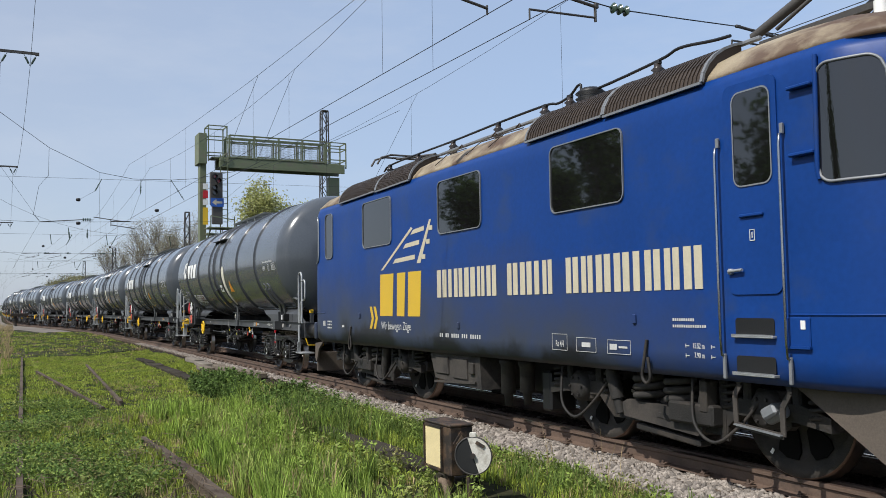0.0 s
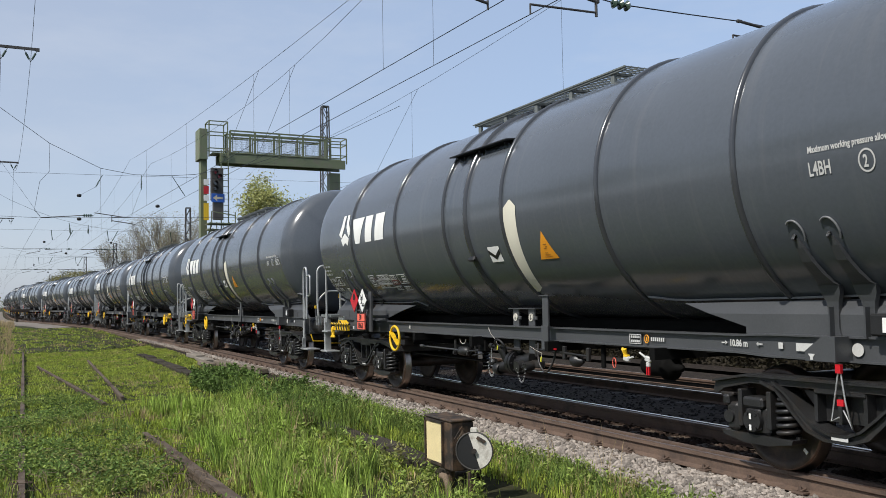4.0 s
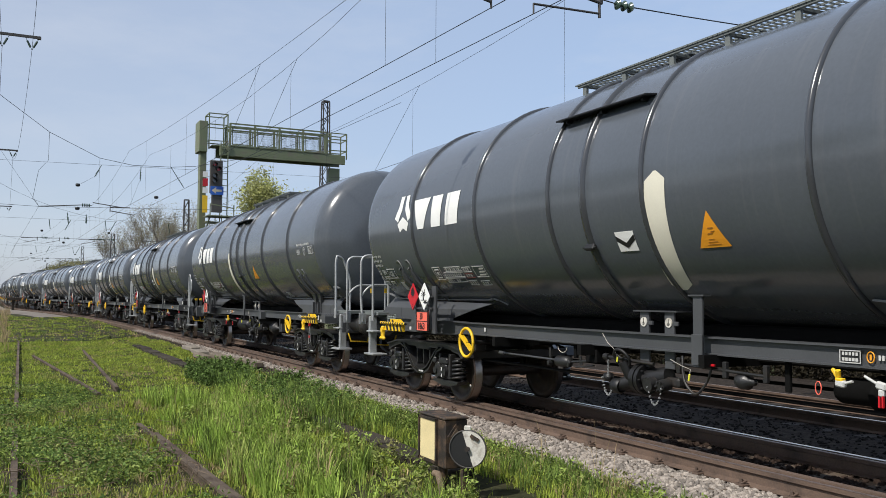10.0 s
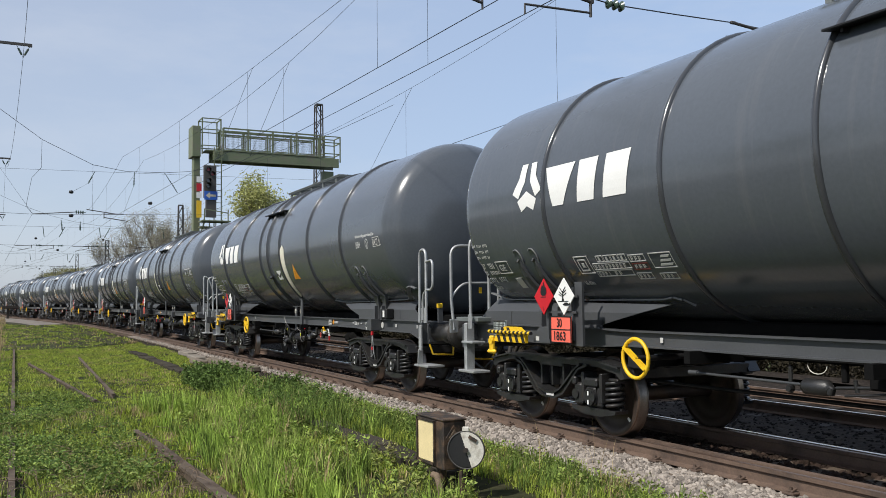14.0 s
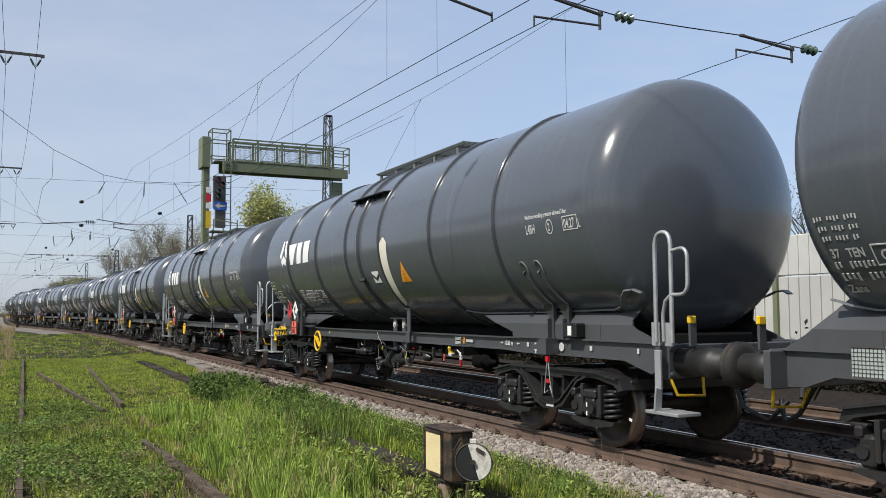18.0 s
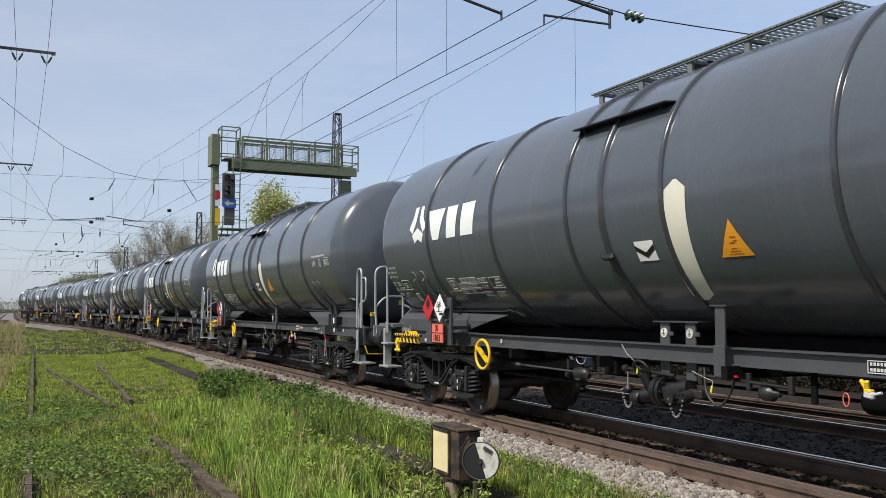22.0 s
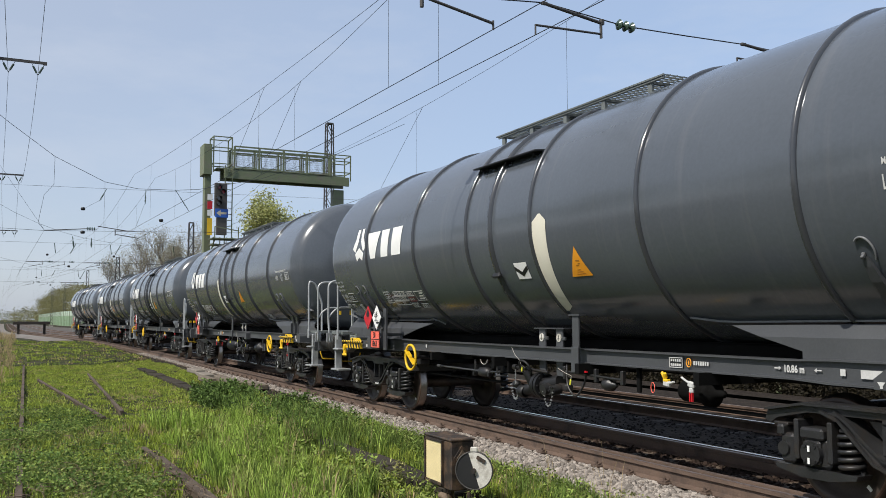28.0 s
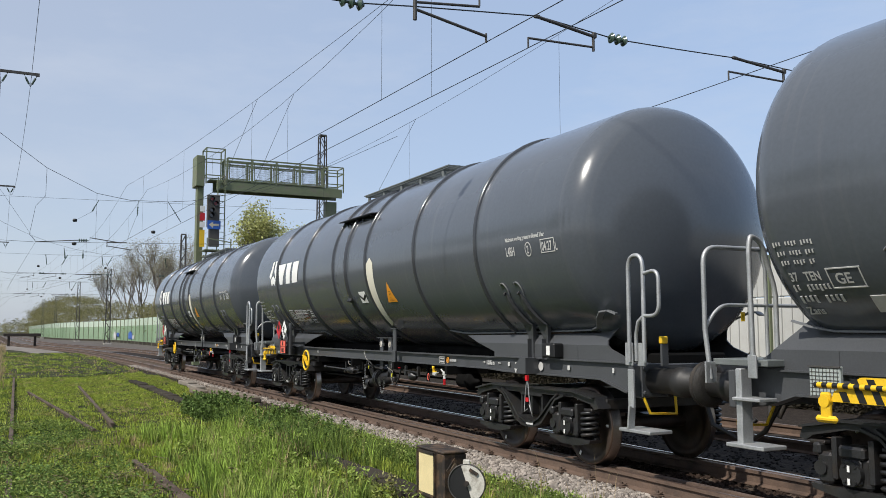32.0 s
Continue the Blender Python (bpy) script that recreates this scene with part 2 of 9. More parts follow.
def streaked(m, dust, amount):
    """Thin runs of dust washed down a side by rain."""
    n, l = m.node_tree.nodes, m.node_tree.links
    b = n["Principled BSDF"]
    src = b.inputs["Base Color"].links[0].from_socket
    co = n.new("ShaderNodeTexCoord")
    mp = n.new("ShaderNodeMapping")
    mp.inputs["Scale"].default_value = (9.0, 0.45, 0.45)
    l.new(co.outputs["Object"], mp.inputs["Vector"])
    no = n.new("ShaderNodeTexNoise")
    no.inputs["Scale"].default_value, no.inputs["Detail"].default_value, no.inputs["Roughness"].default_value = 1.0, 6, 0.62
    l.new(mp.outputs["Vector"], no.inputs["Vector"])
    r = n.new("ShaderNodeMapRange")
    r.inputs[1].default_value, r.inputs[2].default_value = 0.54, 0.80
    r.inputs[3].default_value, r.inputs[4].default_value = 0.0, amount
    l.new(no.outputs["Fac"], r.inputs[0])
    mix = n.new("ShaderNodeMix")
    mix.data_type = "RGBA"
    l.new(r.outputs[0], mix.inputs[0])
    l.new(src, mix.inputs[6])
    mix.inputs[7].default_value = (*dust, 1)
    l.new(mix.outputs[2], b.inputs["Base Color"])
    return m


TANK = streaked(mat("tank_paint", (0.077, 0.087, 0.100), 0.20, var=0.10, scale=0.8, bump=0.02, fine=25, coat=0.32), (0.17, 0.165, 0.155), 0.24)
RIB = mat("rib_paint", (0.042, 0.045, 0.050), 0.20, var=0.12, scale=2, bump=0.02, coat=0.5)
DULLRED = mat("dull_red", (0.16, 0.035, 0.03), 0.6, var=0.1)
SEAM = mat("seam_paint", (0.15, 0.155, 0.16), 0.45, var=0.15, scale=4, bump=0.05)
FRAME = mat("frame_paint", (0.060, 0.063, 0.067), 0.42, var=0.15, scale=2, bump=0.05)
# near-black for gear below the floor, with the shade there in the colour
UNDER_SHADE = mat("underfloor_shade", (0.006, 0.006, 0.006), 0.85, var=0.3, scale=3)
WORN = mat("worn_rim", (0.150, 0.104, 0.080), 0.38, 0.7, var=0.25, scale=5, bump=0.1)
STRAP = mat("strap_paint", (0.050, 0.053, 0.057), 0.4, var=0.12, scale=2)
OLDWHITE = mat("old_white", (0.56, 0.54, 0.48), 0.6, var=0.2, scale=9, tint=(0.33, 0.30, 0.25), amount=0.35, tscale=14)
PLATE = mat("platform_grey", (0.15, 0.165, 0.16), 0.6, 0.2, var=0.2, scale=4)
DOCUMENT = mat("document_green", (0.34, 0.38, 0.36), 0.6, var=0.1, scale=6)
BLACK = mat("black_paint", (0.009, 0.009, 0.0095), 0.5, var=0.3, scale=3)
CAST = mat("bogie_cast", (0.019, 0.019, 0.0195), 0.40, var=0.35, scale=5, bump=0.3, tint=(0.030, 0.024, 0.019), amount=0.3, tscale=4)
WHEEL = mat("wheel_steel", (0.055, 0.040, 0.032), 0.5, 0.3, var=0.3, scale=4, tint=(0.12, 0.08, 0.055), amount=0.3)
TREAD = mat("bare_steel", (0.62, 0.61, 0.60), 0.25, 1.0, var=0.1, bump=0.05)
WHEELTREAD = mat("worn_tread", (0.26, 0.24, 0.225), 0.30, 1.0, var=0.2, bump=0.05)
ZINC = mat("galvanised", (0.42, 0.43, 0.43), 0.5, 0.6, var=0.2, scale=6, bump=0.1)
YELLOW = mat("yellow_paint", (0.75, 0.47, 0.015), 0.5, var=0.12, scale=4)
SLAB = mat("translucent_top", (0.56, 0.64, 0.54), 0.5, var=0.08, scale=1.5)
WHITE = mat("white_paint", (0.78, 0.78, 0.75), 0.5, var=0.06, scale=4, bump=0.05)
CREAM = mat("cream_paint", (0.53, 0.475, 0.345), 0.5, var=0.10, scale=4, bump=0.05)
RED = mat("red_sign", (0.52, 0.010, 0.018), 0.4, var=0.05, bump=0.02)
ORANGE = mat("orange_plate", (0.85, 0.15, 0.10), 0.45, var=0.05, bump=0.02)
AMBER = mat("amber_sign", (0.8, 0.33, 0.02), 0.45, var=0.05, bump=0.02)
LETTER = mat("lettering", (0.52, 0.52, 0.50), 0.55, var=0.12, scale=9, bump=0.02)
BLUE = soiled(mat("blue_paint", (0.006, 0.042, 0.200), 0.40, var=0.14, scale=1.2, bump=0.02, fine=20, tint=(0.020, 0.048, 0.155), amount=0.22, tscale=1.6), 1.20, 2.35, (0.042, 0.050, 0.068), 0.94)
BLUE = soiled(BLUE, 1.04, 1.20, (0.016, 0.016, 0.017), 0.85)
BLUE.node_tree.nodes["Principled BSDF"].inputs["Specular IOR Level"].default_value = 0.22
TAN = mat("roof_tan", (0.33, 0.27, 0.18), 0.6, var=0.2, scale=1.5, tint=(0.10, 0.06, 0.035), amount=0.5, tscale=1.3)
GRILLE = mat("roof_grille", (0.055, 0.040, 0.030), 0.6, 0.2, var=0.25, scale=3)
GLASS = mat("dark_glass", (0.007, 0.007, 0.007), 0.03, var=0.2, scale=2, bump=0)
GLASS.node_tree.nodes["Principled BSDF"].inputs["IOR"].default_value = 1.85
GRIME = mat("bogie_grime", (0.017, 0.0155, 0.014), 0.7, var=0.4, scale=4, bump=0.5, tint=(0.042, 0.034, 0.027), amount=0.4, tscale=3)
DUSTY = mat("dusty_box", (0.056, 0.048, 0.041), 0.8, var=0.3, scale=4, bump=0.2, tint=(0.016, 0.015, 0.014), amount=0.4, tscale=2)
CHROME = mat("handrail_chrome", (0.42, 0.43, 0.44), 0.18, 1.0, var=0.1, bump=0)
OLDRAIL = mat("siding_rust", (0.112, 0.088, 0.068), 0.85, 0.0, var=0.35, scale=6, bump=0.5, tint=(0.05, 0.036, 0.028), amount=0.35)
RAIL = mat("rail_rust", (0.115, 0.076, 0.055), 0.75, 0.0, var=0.3, scale=6, bump=0.3, tint=(0.05, 0.035, 0.028), amount=0.3)
SLEEPER = mat("sleeper", (0.11, 0.085, 0.065), 0.85, var=0.3, scale=5, bump=0.5, rnd=0.25)
STONE = mat("ballast_stone", (0.250, 0.218, 0.188), 0.85, var=0.3, scale=9, bump=0.4, rnd=0.5, island=True)
RAILTOP = mat("rail_top_worn", (0.17, 0.115, 0.09), 0.4, 0.6, var=0.2, scale=5, bump=0.1)
WALLW = mat("wall_pale", (0.46, 0.46, 0.43), 0.75, var=0.12, scale=1.2, rnd=0.06)
REDLENS = mat("red_lens", (0.5, 0.01, 0.02), 0.15, var=0.05, bump=0)
BLUESIGN = mat("blue_sign", (0.02, 0.10, 0.42), 0.4, var=0.05, bump=0.02)
LANT = mat("lantern_rust", (0.030, 0.024, 0.020), 0.6, 0.2, var=0.3, scale=8, bump=0.3, tint=(0.12, 0.075, 0.045), amount=0.45, tscale=9)
RIM = mat("window_rim", (0.22, 0.23, 0.24), 0.5, 0.3, var=0.1, bump=0.03)
GUARD = mat("dusty_brown", (0.105, 0.085, 0.068), 0.8, var=0.25, scale=3, bump=0.2)
SIGNYEL = mat("sign_yellow", (0.60, 0.39, 0.03), 0.5, var=0.08, bump=0.03)
PORC2 = mat("brown_porcelain", (0.035, 0.028, 0.025), 0.25, var=0.1, bump=0)
# stones below and behind the train: its shade is put into the colour
STONE_BROWN = mat("stained_shaded_stone", (0.034, 0.023, 0.018), 0.9, var=0.25, scale=9, bump=0.4, rnd=0.4, island=True)
STONE_SHADED = mat("shaded_stone", (0.016, 0.014, 0.013), 0.9, var=0.25, scale=9, bump=0.4, rnd=0.4, island=True)
PANE = mat("old_pane", (0.72, 0.60, 0.33), 0.4, var=0.15, scale=6, bump=0.05)
DARKCONC = mat("dark_concrete", (0.045, 0.039, 0.031), 0.9, var=0.3, scale=4, bump=0.4, rnd=0.2)
WOODDARK = mat("dark_timber", (0.032, 0.025, 0.020), 0.85, var=0.3, scale=4, bump=0.4)
# bed colour kept very dark to hold the shade under the train
BED_SHADED = mat("ballast_shaded", (0.018, 0.014, 0.012), 0.95, var=0.4, scale=9, bump=1.0, fine=22, tint=(0.050, 0.040, 0.032), amount=0.35, tscale=14)
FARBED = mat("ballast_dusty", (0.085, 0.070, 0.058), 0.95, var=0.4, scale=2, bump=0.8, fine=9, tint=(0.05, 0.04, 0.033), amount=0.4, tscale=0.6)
SOIL = mat("meadow_soil", (0.034, 0.036, 0.017), 0.95, var=0.6, scale=0.8, bump=1.0, fine=14, tint=(0.088, 0.078, 0.042), amount=0.25, tscale=0.6)
GREEN = mat("gantry_green", (0.150, 0.175, 0.095), 0.55, var=0.2, scale=2, tint=(0.16, 0.15, 0.11), amount=0.3)
GREY = mat("mast_grey", (0.075, 0.07, 0.065), 0.6, 0.3, var=0.25, scale=3)
WIRE = mat("wire_metal", (0.04, 0.045, 0.05), 0.5, 0.5, var=0.1, bump=0)
PORC = mat("porcelain", (0.045, 0.075, 0.055), 0.2, var=0.1, bump=0)
WALLG = mat("wall_green", (0.35, 0.47, 0.32), 0.7, var=0.15, scale=1.2, rnd=0.08, tint=(0.42, 0.46, 0.38), amount=0.25)
CONC = mat("concrete", (0.33, 0.31, 0.28), 0.85, var=0.2, scale=3, bump=0.4)
OLDCONC = mat("dusty_concrete", (0.20, 0.175, 0.145), 0.9, var=0.3, scale=4, bump=0.4)
BEAMWOOD = mat("weathered_beam", (0.165, 0.135, 0.10), 0.85, var=0.35, scale=5, bump=0.6, tint=(0.10, 0.08, 0.06), amount=0.35, tscale=3)
GRAVEL = mat("dusty_gravel", (0.19, 0.165, 0.14), 0.95, var=0.35, scale=1.5, bump=0.6, fine=9, tint=(0.10, 0.085, 0.07), amount=0.4, tscale=0.5)
WOOD = mat("old_wood", (0.16, 0.12, 0.085), 0.85, var=0.35, scale=5, bump=0.6)
BARK = mat("bark", (0.17, 0.145, 0.12), 0.9, var=0.3, scale=6, bump=0.6)

for mt in (BED_SHADED, STONE_SHADED, STONE_BROWN, SOIL, UNDER_SHADE, OLDRAIL, DARKCONC, WOOD, SLEEPER):
    mt.node_tree.nodes["Principled BSDF"].inputs["Specular IOR Level"].default_value = 0.1


def leafy(name, c, var=0.35, tint=None, amount=0.0, tscale=1.0):
    m = mat(name, c, 0.65, var=0.22, scale=1.1, bump=0, rnd=var, island=True, tint=tint, amount=amount, tscale=tscale)
    b = m.node_tree.nodes["Principled BSDF"]
    b.inputs["Transmission Weight"].default_value = 0.0
    b.inputs["Specular IOR Level"].default_value = 0.15
    tr = m.node_tree.nodes.new("ShaderNodeBsdfTranslucent")
    mx = m.node_tree.nodes.new("ShaderNodeMixShader")
    mx.inputs[0].default_value = 0.22
    l = m.node_tree.links
    l.new(b.inputs["Base Color"].links[0].from_socket, tr.inputs[0])
    l.new(b.outputs[0], mx.inputs[1])
    l.new(tr.outputs[0], mx.inputs[2])
    l.new(mx.outputs[0], m.node_tree.nodes["Material Output"].inputs[0])
    return m


GRASS = leafy("grass", (0.300, 0.365, 0.060), 0.7, (0.36, 0.34, 0.12), 0.22, 0.9)
GRASS_TALL = leafy("tall_grass", (0.275, 0.385, 0.072), 0.7, (0.40, 0.43, 0.14), 0.25, 1.4)
GRASS_DARK = leafy("dark_grass", (0.140, 0.205, 0.048), 0.6)
STRAW = leafy("dry_grass", (0.40, 0.31, 0.17), 0.5)
BUSH = leafy("bramble_leaf", (0.112, 0.175, 0.045), 0.6)
BUSH_SHADED = leafy("undergrowth_shaded_leaf", (0.026, 0.022, 0.013))
BUDS = leafy("buds", (0.28, 0.26, 0.18))
HEDGE = leafy("hedge_leaf", (0.20, 0.19, 0.085), 0.4)
LEAF = leafy("spring_leaf", (0.40, 0.41, 0.16), 0.5)
WEED = leafy("weed_leaf", (0.205, 0.275, 0.062), 0.6, (0.30, 0.27, 0.12), 0.3, 1.2)


# ---- the lie of the land ----
TRACK_Y = 0.75


def bend(x):
    """Sideways shift of the main track: it swings to the south past x = -50."""
    return -3.5 * (1 + math.tanh((-x - 102) / 30)) - 0.0115 * max(0.0, -x - 150)


def travel(t):
    """Metres that the train has gone at t seconds: it gathers speed."""
    return ((((1.08414505e-06 * t - 9.0583027e-05) * t + 2.78259486e-03) * t + 1.29513513e-02) * t + 8.17006901) * t + 0.05 + (0.42 * math.sin(math.pi * (t - 24) / 9) ** 2 if t > 24 else 0.0) - 0.08 * max(0.0, min(1.0, (t - 17.5) / 4))


def ground_z(x, y):
    """Height of the meadow: a step below the ballast, flat by the siding."""
    d = y - bend(x)
    z = -0.42 + 0.13 * max(0.0, min(1.0, (d + 3.2) / 2.4)) + 0.3 * max(0.0, min(1.0, (-x - 45) / 30))
    if -60 < x < 10 and y < -0.6:
        z += 0.05 * noise.noise((x * 0.35, y * 0.5, 1.3)) + 0.03 * noise.noise((x * 1.7, y * 1.7, 4.1))
    return min(z, -0.31 if d > -0.55 else -0.12)


def wall_bend(x):
    """The far edge of the line turns later than the track."""
    return -3.5 * (1 + math.tanh((-x - 185) / 25)) - 0.0115 * max(0.0, -x - 150)


xs = sorted({-3000, -1500, -800, -500, -400, -300, -240, 20, 60, 200, 800, 3000} | {-200 + 8 * i for i in range(19)} | {round(-56 + 0.5 * i, 2) for i in range(140)})
ys = sorted({-3000, -800, -200, -80, -40, -25, 12, 16, 30, 80, 300, 1000, 3000} | {round(-18 + 0.5 * i, 2) for i in range(60)})
gv = [(x, y, ground_z(x, y)) for x in xs for y in ys]
ny = len(ys)
gf = [(i * ny + j, (i + 1) * ny + j, (i + 1) * ny + j + 1, i * ny + j + 1) for i in range(len(xs) - 1) for j in range(ny - 1)]
tagged(soup("ground", gv, gf, SOIL, True), "green spring meadow of grass and weeds over an old siding", "ground", kind="structure")

# track bed between the meadow and the wall, shade painted into the near part
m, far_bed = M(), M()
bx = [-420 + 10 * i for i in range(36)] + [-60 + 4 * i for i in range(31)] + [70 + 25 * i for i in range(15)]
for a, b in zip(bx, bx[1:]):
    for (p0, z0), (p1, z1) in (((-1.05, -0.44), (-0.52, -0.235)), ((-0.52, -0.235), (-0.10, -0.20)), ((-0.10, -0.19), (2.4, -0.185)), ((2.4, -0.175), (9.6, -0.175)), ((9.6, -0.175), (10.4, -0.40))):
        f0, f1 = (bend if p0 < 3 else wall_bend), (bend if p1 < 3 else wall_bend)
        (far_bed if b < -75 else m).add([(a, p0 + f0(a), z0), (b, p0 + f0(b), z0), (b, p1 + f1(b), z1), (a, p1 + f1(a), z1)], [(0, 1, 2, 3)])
thing("track_bed", m, BED_SHADED, "brown ballast bed under the tracks, coloured darker for the train's shade", "track bed", kind="structure")
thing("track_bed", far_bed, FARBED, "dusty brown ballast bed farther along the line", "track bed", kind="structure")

RAIL_SHAPE = [(-0.036, 0.0), (-0.036, -0.035), (-0.009, -0.05), (-0.009, -0.135), (-0.07, -0.155), (-0.07, -0.165), (0.07, -0.165), (0.07, -0.155), (0.009, -0.135), (0.009, -0.05), (0.036, -0.035), (0.036, 0.0)]


def rail_run(x0, x1, step, y_at, z=0.0):
    m = M()
    n = max(1, int(round((x1 - x0) / step)))
    px = [x0 + (x1 - x0) * i / n for i in range(n + 1)]
    k = len(RAIL_SHAPE)
    v = [(x, y_at(x) + p, z + q) for x in px for p, q in RAIL_SHAPE]
    f = [(i * k + j, (i + 1) * k + j, (i + 1) * k + (j + 1) % k, i * k + (j + 1) % k) for i in range(n) for j in range(k)]
    m.add(v, f)
    m.add(v[:k], [tuple(range(k))])
    m.add(v[-k:], [tuple(range(k))[::-1]])
    return m


def head_run(x0, x1, step, y_at, z=0.0):
    """The bright strip that the wheels keep bare."""
    n = max(1, int(round((x1 - x0) / step)))
    px = [x0 + (x1 - x0) * i / n for i in range(n + 1)]
    v = [(x, y_at(x) + p, z + q) for x in px for p, q in ((-0.026, 0.0005), (-0.020, 0.003), (0.020, 0.003), (0.033, 0.0005), (0.0365, -0.012))]
    return M().add(v, [(i * 5 + j, (i + 1) * 5 + j, (i + 1) * 5 + j + 1, i * 5 + j + 1) for i in range(n) for j in range(4)])


main_track = empty("railway_track", "rusty steel rails on dark sleepers, carrying the train", "railway track")
second_track = empty("railway_track", "second pair of rails on sleepers behind the train", "railway track")
for tr, yc, bent in ((main_track, TRACK_Y, True), (second_track, 4.75, True)):
    for s in (-1, 1):
        at = (lambda x, s=s, yc=yc: yc + s * 0.7525 + bend(x)) if bent else (lambda x, s=s, yc=yc: yc + s * 0.7525)
        part("rail", rail_run(-420, 420, 5, at), RAIL, tr, "rust-brown rail with a worn head")
        part("rail_head", head_run(-420, 420, 5, at), TREAD if (s > 0) == (tr is main_track) else RAILTOP, tr, "polished rail head")

for y in (0.145, 1.36):
    part("check_rail", rail_run(-46, 12, 2, lambda x, y=y: y + bend(x), 0.004), RAIL, main_track, "rust-brown check rail beside the running rail")
    if y > 1:
        part("check_rail_head", head_run(-46, 12, 2, lambda x, y=y: y + bend(x), 0.004), RAILTOP, main_track)

sl = M().box((0, 0, -0.245), (0.25, 2.4, 0.15), ch=0.02).mesh("sleeper", SLEEPER)
for i in range(125):
    x = 10 - 0.6 * i
    o = new("sleeper", sl)
    o.parent, o.location = main_track, (x, TRACK_Y + bend(x), 0)
    o.rotation_euler.z = random.uniform(-0.01, 0.01)
m = M()
for i in range(500):
    x = -65 - 0.65 * i
    m.box((x, TRACK_Y + bend(x), -0.235), (0.25, 2.6, 0.15))
for i in range(620):
    m.box((10.6 + 0.65 * i, TRACK_Y, -0.245), (0.25, 2.4, 0.15))
part("far_sleeper", m, SLEEPER, main_track)["kind"] = "stuff"
# second-track sleepers in darker timber, the train's shade put into their colour
sl2 = M().box((0, 0, -0.245), (0.25, 2.4, 0.15), ch=0.02).mesh("sleeper", WOODDARK)
for i in range(100):
    x = 6 - 0.6 * i
    o = new("sleeper", sl2)
    o.parent, o.location = second_track, (x, 4.75 + bend(x), 0)
# rail fastenings on the near track
fam = M().box((0, -0.105, -0.15), (0.13, 0.09, 0.02), ch=0.004).cyl((0, -0.105, -0.14), (0, -0.105, -0.095), 0.016, 6).box((0, -0.085, -0.125), (0.06, 0.07, 0.02), (18, 0, 0), 0.004).mesh("rail_clip", RAIL)
for i in range(75):
    x = 7 - 0.6 * i
    for s in (-1, 1):
        for side in (0, math.pi):
            o = new("rail_clip", fam)
            o.parent, o.location = main_track, (x, TRACK_Y + s * 0.7525 + bend(x), 0)
            o.rotation_euler.z = side

# old siding, sunk in the grass
siding = empty("railway_track", "old rusted siding rails sunk in the grass", "railway track")
for at, runs in ((lambda x: -6.0 - 0.0085 * (x + 41), ((-41, -16.5), (-14.2, -9.2))), (lambda x: -4.55 + 0.031 * (x + 13.4), ((-13.9, -5.0),)), (lambda x: -4.0 - 0.0215 * (x + 33.2), ((-33.5, -19.5),)), (lambda x: -5.61 + 0.074 * (x + 30.4), ((-31, -18.5),))):
    for a, b in runs:
        part("rail", rail_run(a, b, 2, at, -0.315), OLDRAIL, siding, "rust-brown siding rail half buried")

# noise wall beyond the tracks
wall = tagged(empty("noise_wall", "pale green noise barrier of panels between steel posts", "noise barrier"), kind="structure")
wp, wt, wq = M().box((0, 0, 1.25), (3.86, 0.12, 2.3), ch=0.02), M().box((0, 0, 2.92), (3.86, 0.10, 1.0), ch=0.02), M().box((0, -0.02, -0.15), (3.86, 0.18, 0.5), ch=0.02)
for k in range(1, 12):
    wp.box((-1.93 + k * 0.322, -0.075, 1.25), (0.04, 0.05, 2.25))
    wt.box((-1.93 + k * 0.322, -0.06, 2.92), (0.03, 0.03, 0.95))
wpm, wpw, wtm, wqm = wp.mesh("panel", WALLG), wp.mesh("panel", WALLW), wt.mesh("top_panel", SLAB), wq.mesh("plinth", DARKCONC)
wtw = wt.mesh("top_panel", WALLW)
pom = M().box((0, -0.02, 1.5), (0.14, 0.22, 3.96), ch=0.01).mesh("post", GREEN)
for i in range(96):
    x = 14 - 4 * i
    turn = math.atan2(wall_bend(x + 2) - wall_bend(x - 2), 4)
    for nm, me, dx in (("panel", wpm if x < -22 else wpw, 0), ("top_panel", wtm if x < -22 else wtw, 0), ("plinth", wqm, 0), ("post", pom, 2)):
        o = new(nm, me)
        o.parent, o.location, o.rotation_euler.z = wall, (x + dx, 10.9 + wall_bend(x + dx), 0), turn
# graffiti on the wall
for x, wd, h, z, mt, lb in ((-157, 4.6, 1.5, 0.85, LETTER, "pale blue-white painted scrawl"), (-154, 3.4, 0.8, 1.0, BLUESIGN, "blue painted scrawl"), (-141, 4.4, 1.4, 0.9, BLUESIGN, "blue painted scrawl"), (-138, 3.0, 0.7, 0.7, LETTER, "pale painted scrawl")):
    m = M()
    for k in range(9):
        a = x - wd / 2 + wd * k / 9
        m.prism([(a, z - h * random.uniform(0.2, 0.5)), (a + wd * 0.10, z - h * random.uniform(0.2, 0.5)), (a + wd * 0.14, z + h * random.uniform(0.2, 0.5)), (a + wd * 0.02, z + h * random.uniform(0.2, 0.5))], 1, 10.9 + wall_bend(x) - 0.135 - 0.004 * (mt is LETTER) - 0.03 * (x < -150), 10.9 + wall_bend(x) - 0.11)
    part("graffiti", m, mt, wall, lb)


# ---- train: tank wagons ----
ZC, RT = 2.81, 1.50
SILL = 0.94
BUFFER = mat("buffer_steel", (0.024, 0.023, 0.022), 0.5, 0.1, var=0.3, scale=5, bump=0.1)


